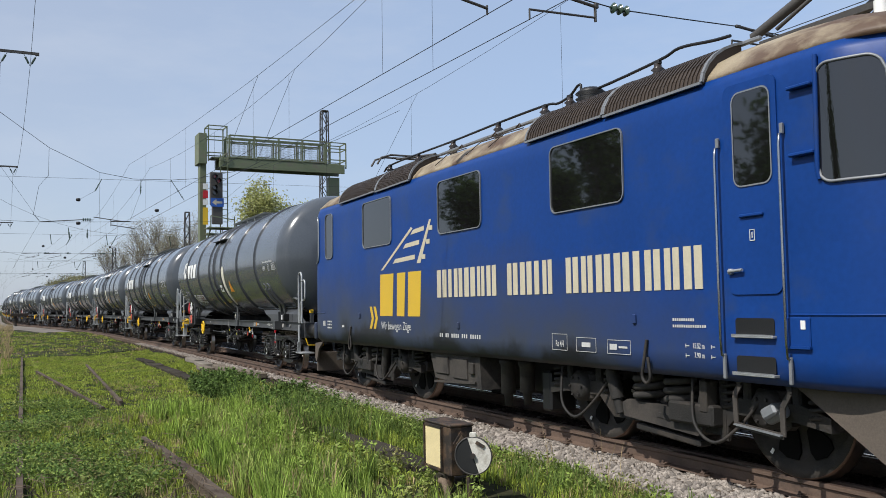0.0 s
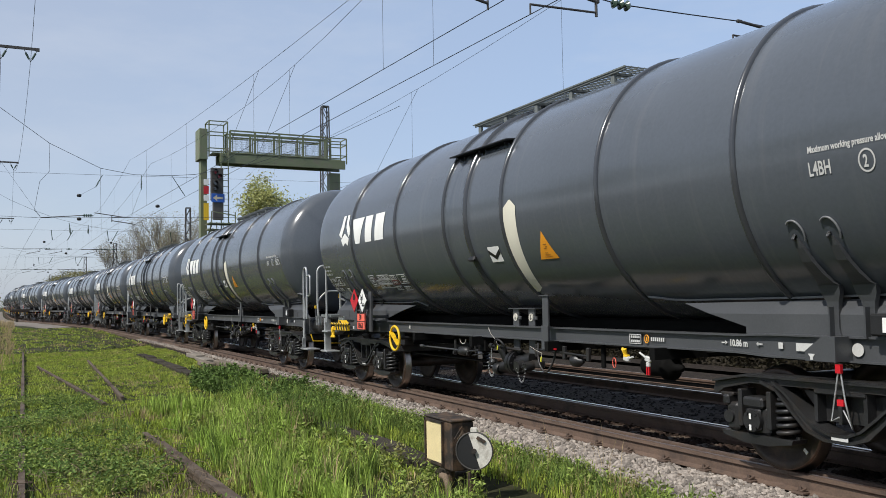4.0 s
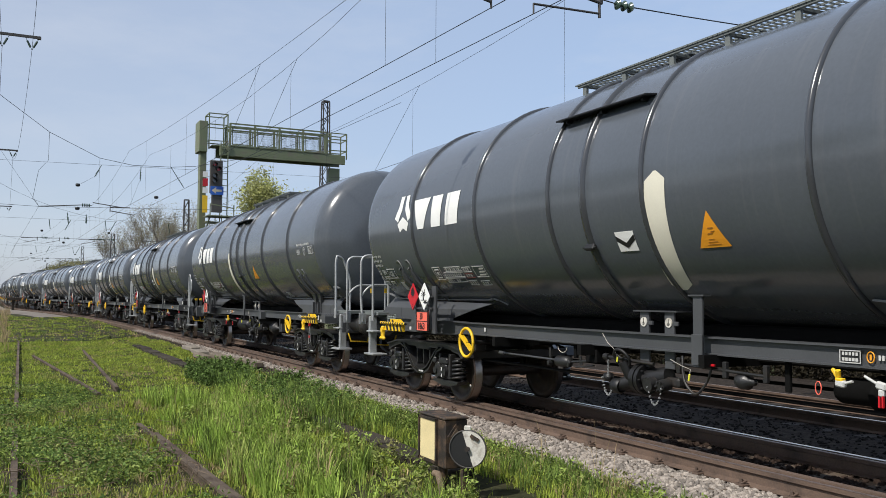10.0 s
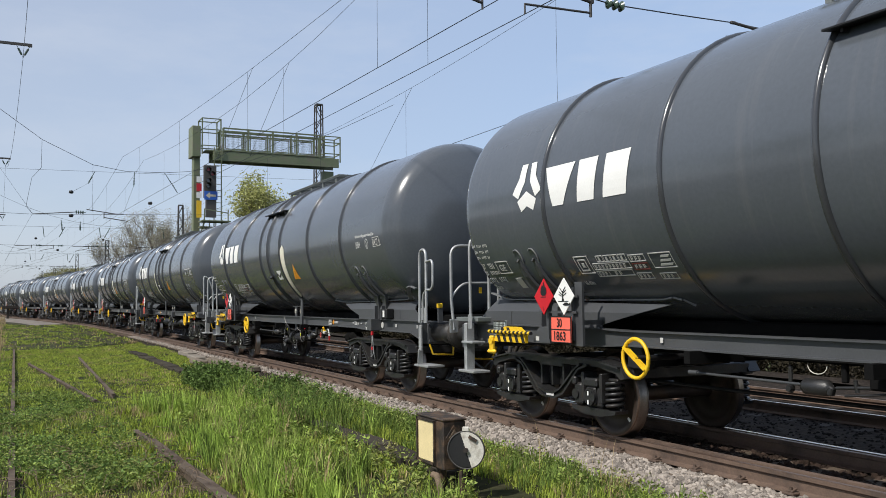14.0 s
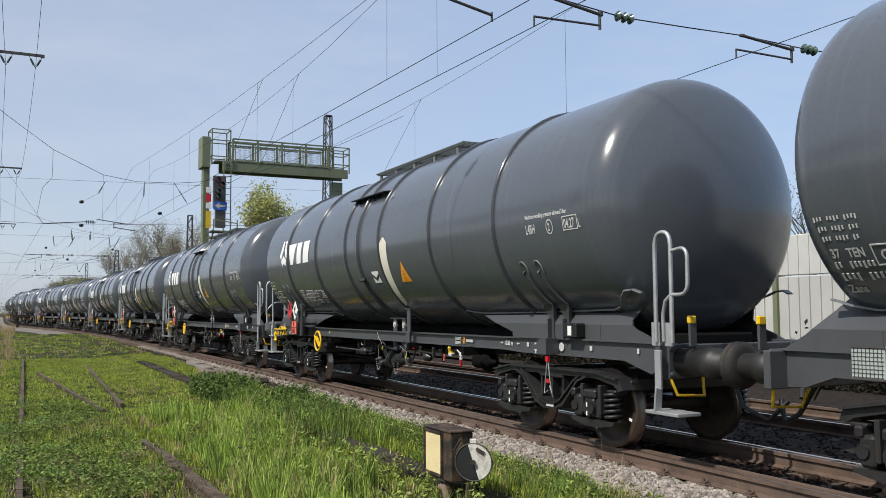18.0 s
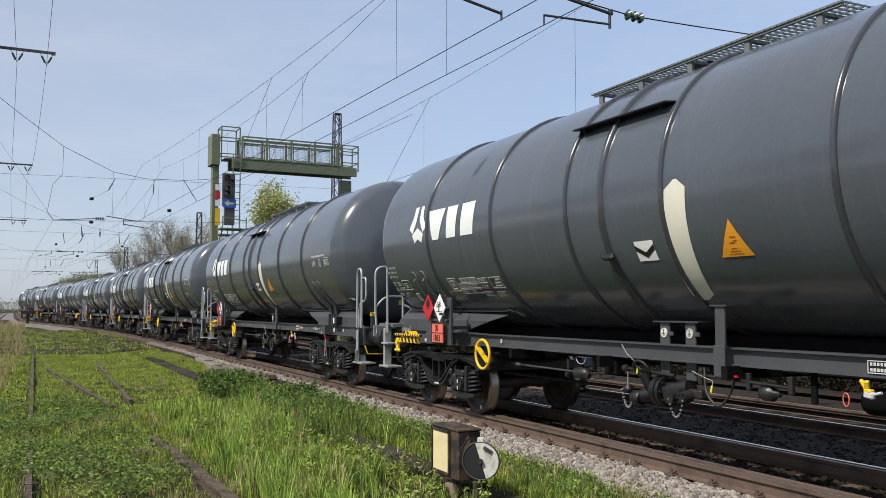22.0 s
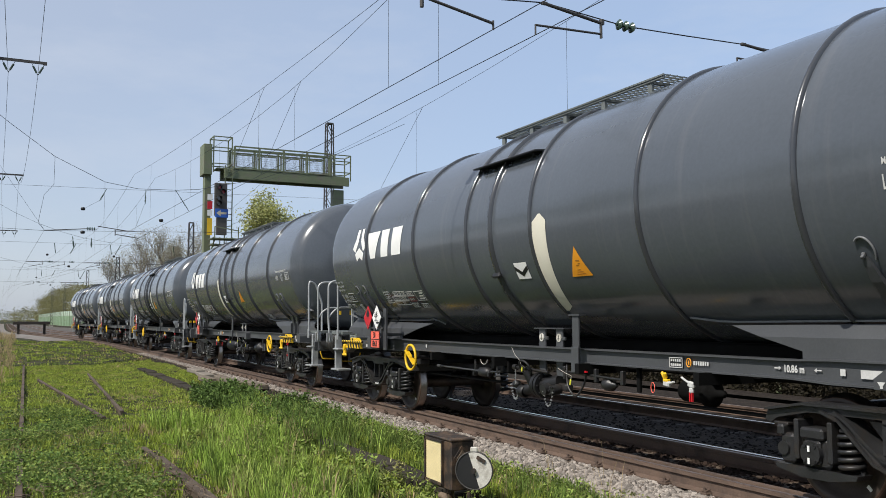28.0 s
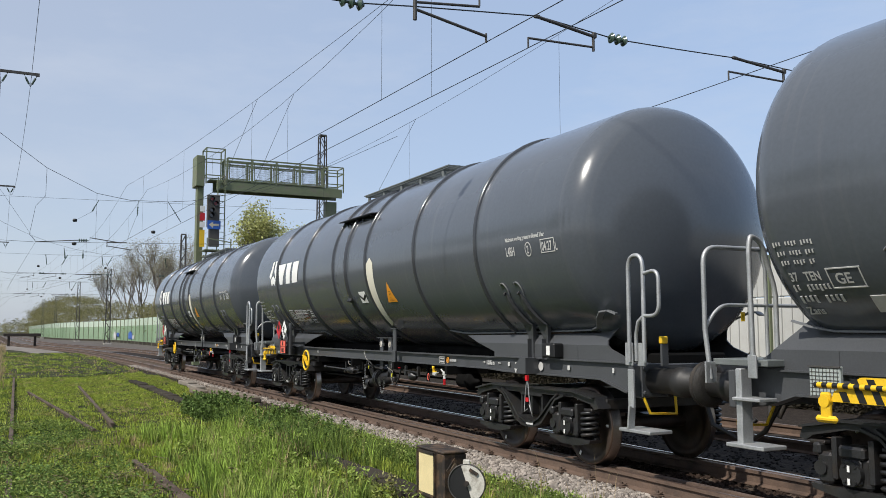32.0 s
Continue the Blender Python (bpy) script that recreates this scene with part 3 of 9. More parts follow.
def bar(m, a, b, w, d, up=(0, 0, 1)):
    """A flat bar from a to b, w wide across and d thick."""
    a, b = Vector(a), Vector(b)
    z = (b - a).normalized()
    x = Vector(up).cross(z)
    x = x.normalized() if x.length > 1e-4 else z.orthogonal().normalized()
    y = z.cross(x)
    c = [(sx * w / 2, sy * d / 2) for sx, sy in ((-1, -1), (1, -1), (1, 1), (-1, 1))]
    v = [a + x * p + y * q for p, q in c] + [b + x * p + y * q for p, q in c]
    return m.add(v, [(3, 2, 1, 0), (4, 5, 6, 7), (0, 1, 5, 4), (1, 2, 6, 5), (2, 3, 7, 6), (3, 0, 4, 7)])


def wrap(x, a, lift=0.0):
    """A place on the tank's near side: x along, a degrees above its middle."""
    r = RT + lift
    return (x, -r * math.cos(radians(a)), ZC + r * math.sin(radians(a)))


def patch(m, x0, x1, a0, a1, lift=0.006, n=6, lean=0.0):
    """A thin sheet lying on the tank; lean: shift along x of its upper edge."""
    v = []
    for i in range(n + 1):
        k = i / n
        a, dx = a0 + (a1 - a0) * k, lean * k
        v += [wrap(x0 + dx, a, lift), wrap(x1 + dx, a, lift)]
    f = [(2 * i, 2 * i + 1, 2 * i + 3, 2 * i + 2) for i in range(n)]
    rim = [wrap(x0, a0, 0.0), wrap(x1, a0, 0.0), wrap(x1 + lean, a1, 0.0), wrap(x0 + lean, a1, 0.0)]
    m.add(v, f)
    o = len(v)
    return m.add([v[0], v[1], v[-1], v[-2]] + rim, [(0, 4, 5, 1), (2, 6, 7, 3)])


def shape_on_tank(m, poly, x, a, lift=0.006):
    """A polygon (metres along, metres up) laid on the tank about (x, a), in thin strips that follow its curve."""
    bm = bmesh.new()
    bm.faces.new([bm.verts.new((p, q, 0)) for p, q in poly])
    lo, hi = min(q for _, q in poly), max(q for _, q in poly)
    k = lo + 0.08
    while k < hi:
        bmesh.ops.bisect_plane(bm, geom=bm.verts[:] + bm.edges[:] + bm.faces[:], plane_co=(0, k, 0), plane_no=(0, 1, 0))
        k += 0.08
    bm.verts.index_update()
    v = [wrap(x + p.co.x, a + math.degrees(p.co.y / RT), lift) for p in bm.verts]
    f = [tuple(p.index for p in q.verts) for q in bm.faces]
    bm.free()
    f = [q if (Vector(v[q[1]]) - Vector(v[q[0]])).cross(Vector(v[q[2]]) - Vector(v[q[0]])).y < 0 else q[::-1] for q in f]
    return m.add(v, f)


def text_on_tank(m, text, x, a, size, squeeze=0.8, bold=0.0):
    v, f = letters(text, size, squeeze, bold)
    return m.add([wrap(x + p, a + math.degrees(q / RT), 0.006) for p, q in v], f)


def flat_text(m, text, x, y, z, size, squeeze=0.8, bold=0.0):
    """Writing on an upright face that looks towards -y."""
    v, f = letters(text, size, squeeze, bold)
    return m.add([(x + p, y, z + q) for p, q in v], f)


def ring(x, r0, r1, w):
    return M().lathe([(x - w / 2, r0), (x - w / 3, r1), (x + w / 3, r1), (x + w / 2, r0)], 72, c=(0, 0, ZC))


def helix(r, h, turns, wire, n=5, step=12):
    pts = [(r * math.cos(2 * math.pi * i / step), r * math.sin(2 * math.pi * i / step), h * i / (turns * step)) for i in range(turns * step + 1)]
    return M().tube(pts, wire, n)


def wheel_profile(r):
    """Near-side wheel from the outer face inwards, as place along y and radius."""
    return [(-0.80, 0.03), (-0.80, 0.10), (-0.765, 0.12), (-0.745, r * 0.55), (-0.76, r * 0.80), (-0.80, r * 0.86), (-0.80, r - 0.012), (-0.79, r), (-0.72, r + 0.003), (-0.70, r + 0.028), (-0.675, r + 0.03), (-0.665, r * 0.86), (-0.70, r * 0.8), (-0.72, r * 0.5), (-0.66, 0.12), (-0.64, 0.085)]


def wheel_mesh(r, spokes=0):
    m = M()
    for s in (1, -1):
        p = [(s * y, q) for y, q in wheel_profile(r)]
        m.lathe(p if s > 0 else p[::-1], 40, axis=1)
    m.cyl((0, -0.72, 0), (0, 0.72, 0), 0.085, 12)
    m.cyl((0, -0.98, 0), (0, -0.78, 0), 0.07, 12).cyl((0, 0.78, 0), (0, 0.98, 0), 0.07, 12)
    return m


def tread_mesh(r):
    m = M()
    for s in (1, -1):
        p = [(s * -0.785, r - 0.004), (s * -0.775, r + 0.004), (s * -0.725, r + 0.006), (s * -0.70, r + 0.031), (s * -0.678, r + 0.033)]
        m.lathe(p if s > 0 else p[::-1], 40, axis=1)
    return m


def wheelset(parent, x, r, name="wheelset"):
    """Turns about its own axle: its rest place lies in the parent's inverse, its own pose is pure turn."""
    mark, tread, whole = M(), tread_mesh(r), wheel_mesh(r)
    for k in range(3):
        a = 2 * math.pi * k / 3
        mark.box((0.62 * r * 1.32 * math.cos(a), -0.802, 0.62 * r * 1.32 * math.sin(a)), (0.05, 0.006, 0.03), (0, -math.degrees(a), 0))
    n0, n1 = len(whole.f), len(tread.f)
    whole.add(tread.v, tread.f, True).add(mark.v, mark.f)
    n2 = len(whole.f)
    # spoke openings are uncut: near-black plates paint the shade inside them
    if r > 0.6:
        for k in range(7):
            a = 2 * math.pi * k / 7
            fan_ = [(0.22, -0.22), (0.40, -0.31), (0.475, -0.24), (0.49, 0.0), (0.475, 0.24), (0.40, 0.31), (0.22, 0.22), (0.19, 0.0)]
            whole.prism([(q * math.cos(a + d), q * math.sin(a + d)) for q, d in fan_], 1, -0.774, -0.74)
    w = part(name, whole, WHEEL, parent, "dark wheelset with bright worn treads")
    w.data.materials.append(WHEELTREAD)
    w.data.materials.append(WHITE)
    w.data.materials.append(WORN)
    if r > 0.6:
        w.data.materials.append(UNDER_SHADE)
        w.data.materials[0] = GRIME
    for q in w.data.polygons[n0:]:
        q.material_index = 1 if q.index < n0 + n1 else 2 if q.index < n2 else 4
    for q in w.data.polygons[:n0]:
        if math.hypot(q.center.x, q.center.z) > 0.93 * r and q.center.y < -0.7:
            q.material_index = 3
    w.matrix_parent_inverse = Matrix.Translation((x, 0, r))
    return w


def bogie(parent, x):
    """Cast two-axle bogie: bowed side frames, axle boxes with coil springs, cross member."""
    m = M()
    for s in (-1, 1):
        y0, y1 = s * 0.97, s * 1.07
        lo_, hi_ = min(y0, y1), max(y0, y1)
        m.prism([(-1.42, 0.69), (-1.38, 0.80), (-0.98, 0.875), (0.98, 0.885), (1.36, 0.83), (1.44, 0.70), (1.36, 0.68), (1.28, 0.74), (0.95, 0.80), (-0.95, 0.79), (-1.28, 0.72), (-1.36, 0.67)], 1, min(s * 0.93, s * 1.13), max(s * 0.93, s * 1.13))
        trough = [(-0.80, 0.80), (-0.62, 0.74), (-0.46, 0.58), (-0.30, 0.43), (-0.12, 0.37), (0.12, 0.37), (0.30, 0.43), (0.46, 0.58), (0.62, 0.74), (0.80, 0.80)]
        inner = [(0.66, 0.83), (0.53, 0.75), (0.38, 0.62), (0.23, 0.50), (0.09, 0.445), (-0.09, 0.445), (-0.23, 0.50), (-0.38, 0.62), (-0.53, 0.75), (-0.66, 0.83)]
        m.prism(trough + inner, 1, min(s * 0.94, s * 1.14), max(s * 0.94, s * 1.14))
        for line_, up in ((trough, 0.026), (inner[::-1], -0.022), ([(-1.39, 0.795), (-0.98, 0.87), (0.98, 0.88), (1.37, 0.825)], -0.02)):
            for (xa, za), (xb, zb) in zip(line_, line_[1:]):
                bar(m, (xa, s * 1.155, za + up / 2), (xb, s * 1.155, zb + up / 2), 0.05, abs(up), (0, 0, 1))
        m.prism([(-0.45, 0.76), (0.45, 0.76), (0.24, 0.52), (-0.24, 0.52)], 1, s * 0.985 - 0.01, s * 0.985 + 0.01)
        for k in (-0.24, 0.0, 0.24):
            m.box((k, s * 1.05, 0.66), (0.035, 0.12, 0.28))
        m.box((0, s * 1.05, 0.78), (0.5, 0.16, 0.05), ch=0.01)
        for k in (-1.24, -0.56, 0.56, 1.24):
            m.box((k, s * 1.04, 0.67), (0.16, 0.20, 0.03), ch=0.008)
    m.box((0, 0, 0.72), (0.36, 1.94, 0.22), ch=0.03)
    for s in (-1, 1):
        m.box((1.36 * s, 0, 0.74), (0.10, 1.94, 0.12), ch=0.01)
        m.cyl((s * 0.30, -0.75, 0.55), (s * 0.30, 0.75, 0.55), 0.04, 8)
        for q in (-1, 1):
            m.prism([(s * 0.36, 0.30), (s * 0.46, 0.34), (s * 0.46, 0.62), (s * 0.36, 0.62)], 1, q * 0.74 - 0.05, q * 0.74 + 0.05)
    m.v = [(p, r * 0.9, z) for p, r, z in m.v]
    b = part("bogie", m, CAST, parent, "dark cast-steel two-axle bogie")
    b.location.x = x
    ab = M().box((0, 0, 0.46), (0.30, 0.20, 0.28), ch=0.04).box((0, -0.03, 0.62), (0.24, 0.22, 0.10), ch=0.02).box((0, -0.11, 0.47), (0.17, 0.05, 0.20), ch=0.02)
    ab.cyl((0, -0.15, 0.46), (0, -0.09, 0.46), 0.10, 14).prism([(-0.42, 0.33), (0.42, 0.33), (0.40, 0.29), (0.14, 0.245), (-0.14, 0.245), (-0.40, 0.29)], 1, -0.10, 0.08)
    for k in (-1, 1):
        ab.box((k * 0.17, -0.02, 0.56), (0.05, 0.20, 0.34), ch=0.01)
        ab.cyl((k * 0.05, -0.15, 0.40), (k * 0.05, -0.16, 0.40), 0.015, 6).cyl((k * 0.05, -0.15, 0.52), (k * 0.05, -0.16, 0.52), 0.015, 6)
    abm = ab.mesh("axle_box", CAST)
    sp = helix(0.092, 0.31, 5, 0.022)
    spm = sp.mesh("coil_spring", CAST)
    dcm = M().box((0, 0, 0.47), (0.15, 0.22, 0.26), ch=0.03).cyl((-0.02, -0.13, 0.47), (-0.02, -0.10, 0.47), 0.06, 10).box((-0.06, -0.04, 0.62), (0.08, 0.18, 0.10), ch=0.02).mesh("damper_casing", CAST)
    tag = M().box((0, 0, 0.04), (0.022, 0.005, 0.05)).box((0, 0, -0.06), (0.022, 0.005, 0.05)).mesh("paint_mark", WHITE)
    for ax in (-0.88, 0.88):
        for s in (-1, 1):
            o = new("axle_box", abm)
            o.parent, o.location = b, (ax, s * 0.94, 0)
            o.scale.y = -s
            if s < 0:
                o.scale.y = 1
                w = new("paint_mark", tag)
                w.parent, w.location = b, (ax, -1.105, 0.46)
                tagged(w, "white paint mark on the axle box")
            c = new("coil_spring", spm)
            c.parent, c.location = b, (ax + 0.30, s * 0.95, 0.335)
            c = new("damper_casing", dcm)
            c.parent, c.location = b, (ax - 0.27, s * 0.95, 0)
    plate = M().box((0.03, -1.055, 0.42), (0.16, 0.006, 0.05))
    part("plate", plate, LETTER, b, "small pale data plate")
    return b, [wheelset(b, ax + 0.06, 0.46) for ax in (-0.88, 0.88)]


SIGNBROWN = mat("sign_brown", (0.33, 0.14, 0.02), 0.6, var=0.1, scale=8)
SEALYEL = mat("seal_yellow", (0.70, 0.68, 0.05), 0.5, var=0.05)


def wagon(brake):
    """A bogie tank wagon; brake: -1 or 1, the end that carries the platform and handbrake."""
    w = empty("tank_wagon", "dark grey bogie tank wagon with white lettering, rolling on the track", "tank wagon", "wagons of the freight train")
    kn, cr = 0.42, 2.75
    ang = math.asin((RT - kn) / (cr - kn))
    xk = 7.42 - cr + (cr - kn) * math.cos(ang)
    prof = [(-7.42 + cr - cr * math.cos(ang * k / 8), cr * math.sin(ang * k / 8)) for k in range(8)]
    prof += [(-xk - kn * math.cos(ang + (math.pi / 2 - ang) * k / 10), RT - kn + kn * math.sin(ang + (math.pi / 2 - ang) * k / 10)) for k in range(11)]
    prof += [(x, RT) for x in (-6.5, -6.2, -5, -2.5, 0, 2.5, 5, 6.0, 6.3)] + [(-x - 0.17, r) for x, r in prof[::-1]]
    tank = part("tank", M().lathe(prof, 80, c=(0, 0, ZC)), TANK, w, "smooth dark grey cylindrical steel tank with domed ends")
    for x in (4.57, 2.59, 0.56, -1.12, -2.92, -4.95) if brake < 0 else (4.65, 2.45, 0.73, -0.96, -2.92, -4.9):
        bead = [(x - 0.033 * math.cos(math.pi * k / 8), RT - 0.004 + 0.040 * math.sin(math.pi * k / 8)) for k in range(9)]
        part("rib", M().lathe(bead, 64, c=(0, 0, ZC)), RIB, tank, "half-round stiffening rib")
    bx = -0.42 if brake < 0 else -0.17
    part("band", ring(bx, RT - 0.005, RT + 0.045, 0.078), RIB, tank, "dark tank band")
    latch = M().box(wrap(bx, -25, 0.05), (0.16, 0.05, 0.07), (-25, 0, 0), 0.01)
    latch.cyl(wrap(bx - 0.12, -25, 0.06), wrap(bx + 0.12, -25, 0.06), 0.014, 6)
    part("band_latch", latch, BLACK, tank)
    for s in (-1, 1):
        m = M()
        a = radians(34)
        m.box((-0.33, s * (RT + 0.06) * math.cos(a), ZC + (RT + 0.06) * math.sin(a)), (1.62, 0.16, 0.02), (s * -6, 0, 0), 0.004)
        for x in (-1.0, -0.34, 0.35):
            m.box((x, s * (RT + 0.02) * math.cos(a), ZC + (RT + 0.03) * math.sin(a)), (0.03, 0.10, 0.06))
        part("drip_strip", m, BLACK, tank)
    # walkway and dome on top
    wo = 0.0 if brake < 0 else -0.33
    m = M()
    for y in (-0.53, 0.53):
        m.box((0.03 + wo, y, 4.345), (3.80, 0.025, 0.05), ch=0.006)
    for x in (-1.75, -0.95, -0.1, 0.75, 1.65):
        m.box((x + wo, 0, 4.335), (0.05, 1.06, 0.03))
        for y in (-0.50, 0.50):
            m.box((x + wo, y, 4.255), (0.07, 0.05, 0.18), ch=0.008)
    part("walkway_frame", m, PLATE, tank)
    m = M()
    for y in np.linspace(-0.55, 0.55, 12):
        m.box((0.03 + wo, y, 4.36), (3.82, 0.008, 0.02))
    for x in np.arange(-1.9, 1.98, 0.075):
        m.box((x + wo, 0, 4.36), (0.008, 1.12, 0.016))
    part("walkway_grating", m, PLATE, tank, "galvanised grating walkway on the tank top")
    part("manhole", M().cyl((-0.2, 0, 4.2), (-0.2, 0, 4.36), 0.28, 20).cyl((-0.2, 0, 4.36), (-0.2, 0, 4.38), 0.32, 20), TANK, tank)
    # lettering and signs on the tank
    ax = 0.63 if brake < 0 else -1.22
    rows = [(-48.4, 0.03)] + [(-45.5 + 43.3 * k / 13, 0.15) for k in range(14)] + [(1.2, 0.02)]
    v = [wrap(ax + 0.14 * (a + 48) / 50 + d * hw, a, 0.006) for a, hw in rows for d in (-1, 1)]
    m = M().add(v, [(2 * k, 2 * k + 1, 2 * k + 3, 2 * k + 2) for k in range(15)], True)
    part("white_arrow", m, mat_arrow, tank, "long pale stripe with a pointed top")
    tx = 1.38 if brake < 0 else 1.36
    part("warning_triangle", shape_on_tank(M(), [(-0.20, 0), (0.20, 0), (0.02, 0.36)], tx, -29.5), AMBER, tank, "amber warning triangle with small writing")
    m = M()
    for k in range(3):
        patch(m, tx - 0.085 + 0.02 * k, tx + 0.085 - 0.03 * k, -28.4 + k * 1.0, -28.22 + k * 1.0, 0.009, 1)
    patch(m, tx - 0.045, tx + 0.01, -24.4, -24.0, 0.009, 1, 0.02)
    patch(m, tx + 0.0, tx + 0.04, -23.6, -23.2, 0.009, 1, 0.02)
    patch(m, tx - 0.02, tx + 0.05, -22.4, -21.9, 0.009, 1)
    part("triangle_writing", m, SIGNBROWN, tank)
    ex = 0.16 if brake < 0 else -0.61
    part("envelope_sign", patch(M(), ex - 0.15, ex + 0.15, -28.6, -20.3, n=3), WHITE, tank, "white sign with a black chevron")
    part("chevron", shape_on_tank(M(), [(-0.15, 0.05), (0, -0.035), (0.15, 0.05), (0.15, -0.01), (0, -0.095), (-0.15, -0.01)], ex, -23.6, 0.009), BLACK, tank)
    # the owner's mark as plain shapes
    m = M()
    shape_on_tank(m, [(-0.30, -0.02), (-0.17, -0.09), (-0.03, 0.10), (0.0, 0.33), (-0.13, 0.33), (-0.16, 0.16)], -5.32, 3)
    shape_on_tank(m, [(0.30, -0.02), (0.17, -0.09), (0.05, 0.10), (0.04, 0.33), (0.15, 0.33), (0.17, 0.16)], -5.28, 3)
    shape_on_tank(m, [(-0.21, -0.12), (0.0, -0.01), (0.21, -0.12), (0.13, -0.25), (0.0, -0.19), (-0.13, -0.25)], -5.30, 3)
    part("owner_mark", m, WHITE, tank, "white three-piece emblem")
    for shape in ([(-4.90, 0.23), (-4.32, 0.23), (-4.55, -0.23), (-4.76, -0.23)], [(-4.24, 0.23), (-3.90, 0.23), (-3.98, -0.23), (-4.28, -0.23)], [(-3.76, 0.23), (-3.36, 0.23), (-3.44, -0.23), (-3.82, -0.23)]):
        part("word_block", shape_on_tank(M(), shape, 0.0, 2.4), WHITE, tank, "white block in place of a letter")
    m = text_on_tank(M(), "Maximum working pressure allowed 3 bar", 5.36, -4.3, 0.072, 0.72, 0.002)
    part("pressure_line", m, LETTER, tank, "small white line of writing")
    m = M()
    text_on_tank(m, "L4BH", 5.35, -11.2, 0.155, 0.60, 0.003)
    text_on_tank(m, "2", 5.845, -11.0, 0.13, 0.62, 0.003)
    text_on_tank(m, "04.27", 6.175, -10.9, 0.15, 0.62, 0.003)
    text_on_tank(m, "L", 6.452, -11.3, 0.13, 0.62, 0.003)
    for a0, a1 in ((-11.9, -11.5), (-6.0, -5.6)):
        patch(m, 6.15, 6.44, a0, a1, n=1)
    for x0 in (6.15, 6.43):
        patch(m, x0, x0 + 0.012, -11.8, -5.7, n=2)
    cx, n = 5.875, 20
    v = [wrap(cx + q * math.cos(2 * math.pi * k / n) * 0.8, -9.2 + math.degrees(q * math.sin(2 * math.pi * k / n) / RT), 0.006) for q in (0.075, 0.09) for k in range(n)]
    m.add(v, [(k, (k + 1) % n, n + (k + 1) % n, n + k) for k in range(n)])
    part("lettering", m, LETTER, tank, "small white data lettering")["kind"] = "stuff"
    # data blocks: unreadable rows as bars
    m = M()
    text_on_tank(m, "GE", -6.36, -34.6, 0.135, 0.9, 0.003)
    for a0, a1 in ((-36.4, -36.0), (-29.6, -29.2)):
        patch(m, -6.42, -6.11, a0, a1, n=1)
    for x0 in (-6.42, -6.122):
        patch(m, x0, x0 + 0.012, -36.2, -29.4, n=3)
    part("class_mark", m, LETTER, tank, "framed white class letters")
    m = M()
    for x0, x1, a, h in ((-6.84, -6.40, -19.2, 1.7), (-6.82, -6.44, -22.4, 1.7), (-6.81, -6.46, -25.6, 1.7), (-6.80, -6.72, -34.3, 2.6), (-6.66, -6.42, -34.3, 2.6), (-6.79, -6.57, -38.4, 3.1), (-6.54, -6.32, -38.4, 3.1)):
        step, fill = (h * 0.0185, 0.48) if h < 2 else (h * 0.0150, 0.55)
        for k in range(int((x1 - x0) / step)):
            if h > 2 or k % 5 != 3:
                patch(m, x0 + k * step, x0 + (k + fill) * step, a - h * (0.78 if k % 3 else 1.0), a - h * 0.1, n=1)
    text_on_tank(m, "37", -6.79, -32.9, 0.115, 0.72, 0.003)
    text_on_tank(m, "TEN", -6.64, -32.9, 0.115, 0.72, 0.003)
    text_on_tank(m, "Zans", -6.80, -46.2, 0.12, 0.72, 0.003)
    part("data_lettering", m, LETTER, tank, "white rows of small data lettering")["kind"] = "stuff"
    m = M()
    patch(m, -6.14, -6.0, -46, -39.5, n=2)
    part("barcode_label", m, LETTER, tank, "small white label")
    def boxed(m, x0, x1, a0, a1, t=0.011):
        """The outline of a box on the tank."""
        d = math.degrees(t / RT)
        for a in (a0, a1 - d):
            patch(m, x0, x1, a, a + d, n=1)
        for x in (x0, x1 - t):
            patch(m, x, x + t, a0, a1, n=2)
        return m

    def figures(m, x0, x1, a0, a1, pitch):
        """A row of unreadable figures as small bars."""
        q = x0
        while q + pitch * 0.5 < x1:
            patch(m, q, q + pitch * 0.3, a0, a1, n=1)
            patch(m, q + pitch * 0.42, q + pitch * 0.58, a0 + (a1 - a0) * 0.3, a1, n=1)
            q += pitch
        return m

    m = boxed(M(), -4.66, -4.40, -39.0, -30.0)
    boxed(m, -4.61, -4.46, -37.6, -31.6, 0.016)
    patch(m, -4.56, -4.51, -35.6, -33.6, n=1)
    part("data_emblem", m, LETTER, tank, "white framed emblem")
    m = M()
    for k in range(4):
        boxed(m, -4.25 + 0.13 * k, -4.13 + 0.13 * k, -33.6, -30.4, 0.009)
        patch(m, -4.215 + 0.13 * k, -4.18 + 0.13 * k, -33.0, -31.2, n=1)
    boxed(m, -4.37, -3.73, -37.4, -34.0, 0.009)
    figures(m, -4.34, -3.76, -36.8, -34.8, 0.062)
    boxed(m, -4.37, -3.75, -41.0, -37.8, 0.009)
    figures(m, -4.34, -4.2, -40.4, -38.5, 0.055)
    figures(m, -4.06, -3.92, -40.4, -38.5, 0.07)
    patch(m, -4.16, -4.15, -41.0, -37.8, n=1)
    part("data_block", m, LETTER, tank, "white grid of load data")
    m = M()
    for x0, x1, a0, a1 in ((-3.70, -3.45, -34.4, -31.1), (-3.72, -3.48, -43.2, -39.8), (-3.37, -3.12, -43.6, -40.4)):
        boxed(m, x0, x1, a0, a1, 0.009)
        figures(m, x0 + 0.03, x1 - 0.02, a0 + 0.7, a1 - 0.8, 0.06)
    boxed(m, -3.38, -3.05, -38.0, -31.0, 0.009)
    for k in range(3):
        patch(m, -3.28 + 0.03 * k, -3.10, -36.9 + 1.9 * k, -36.0 + 1.9 * k, n=1, lean=0.02)
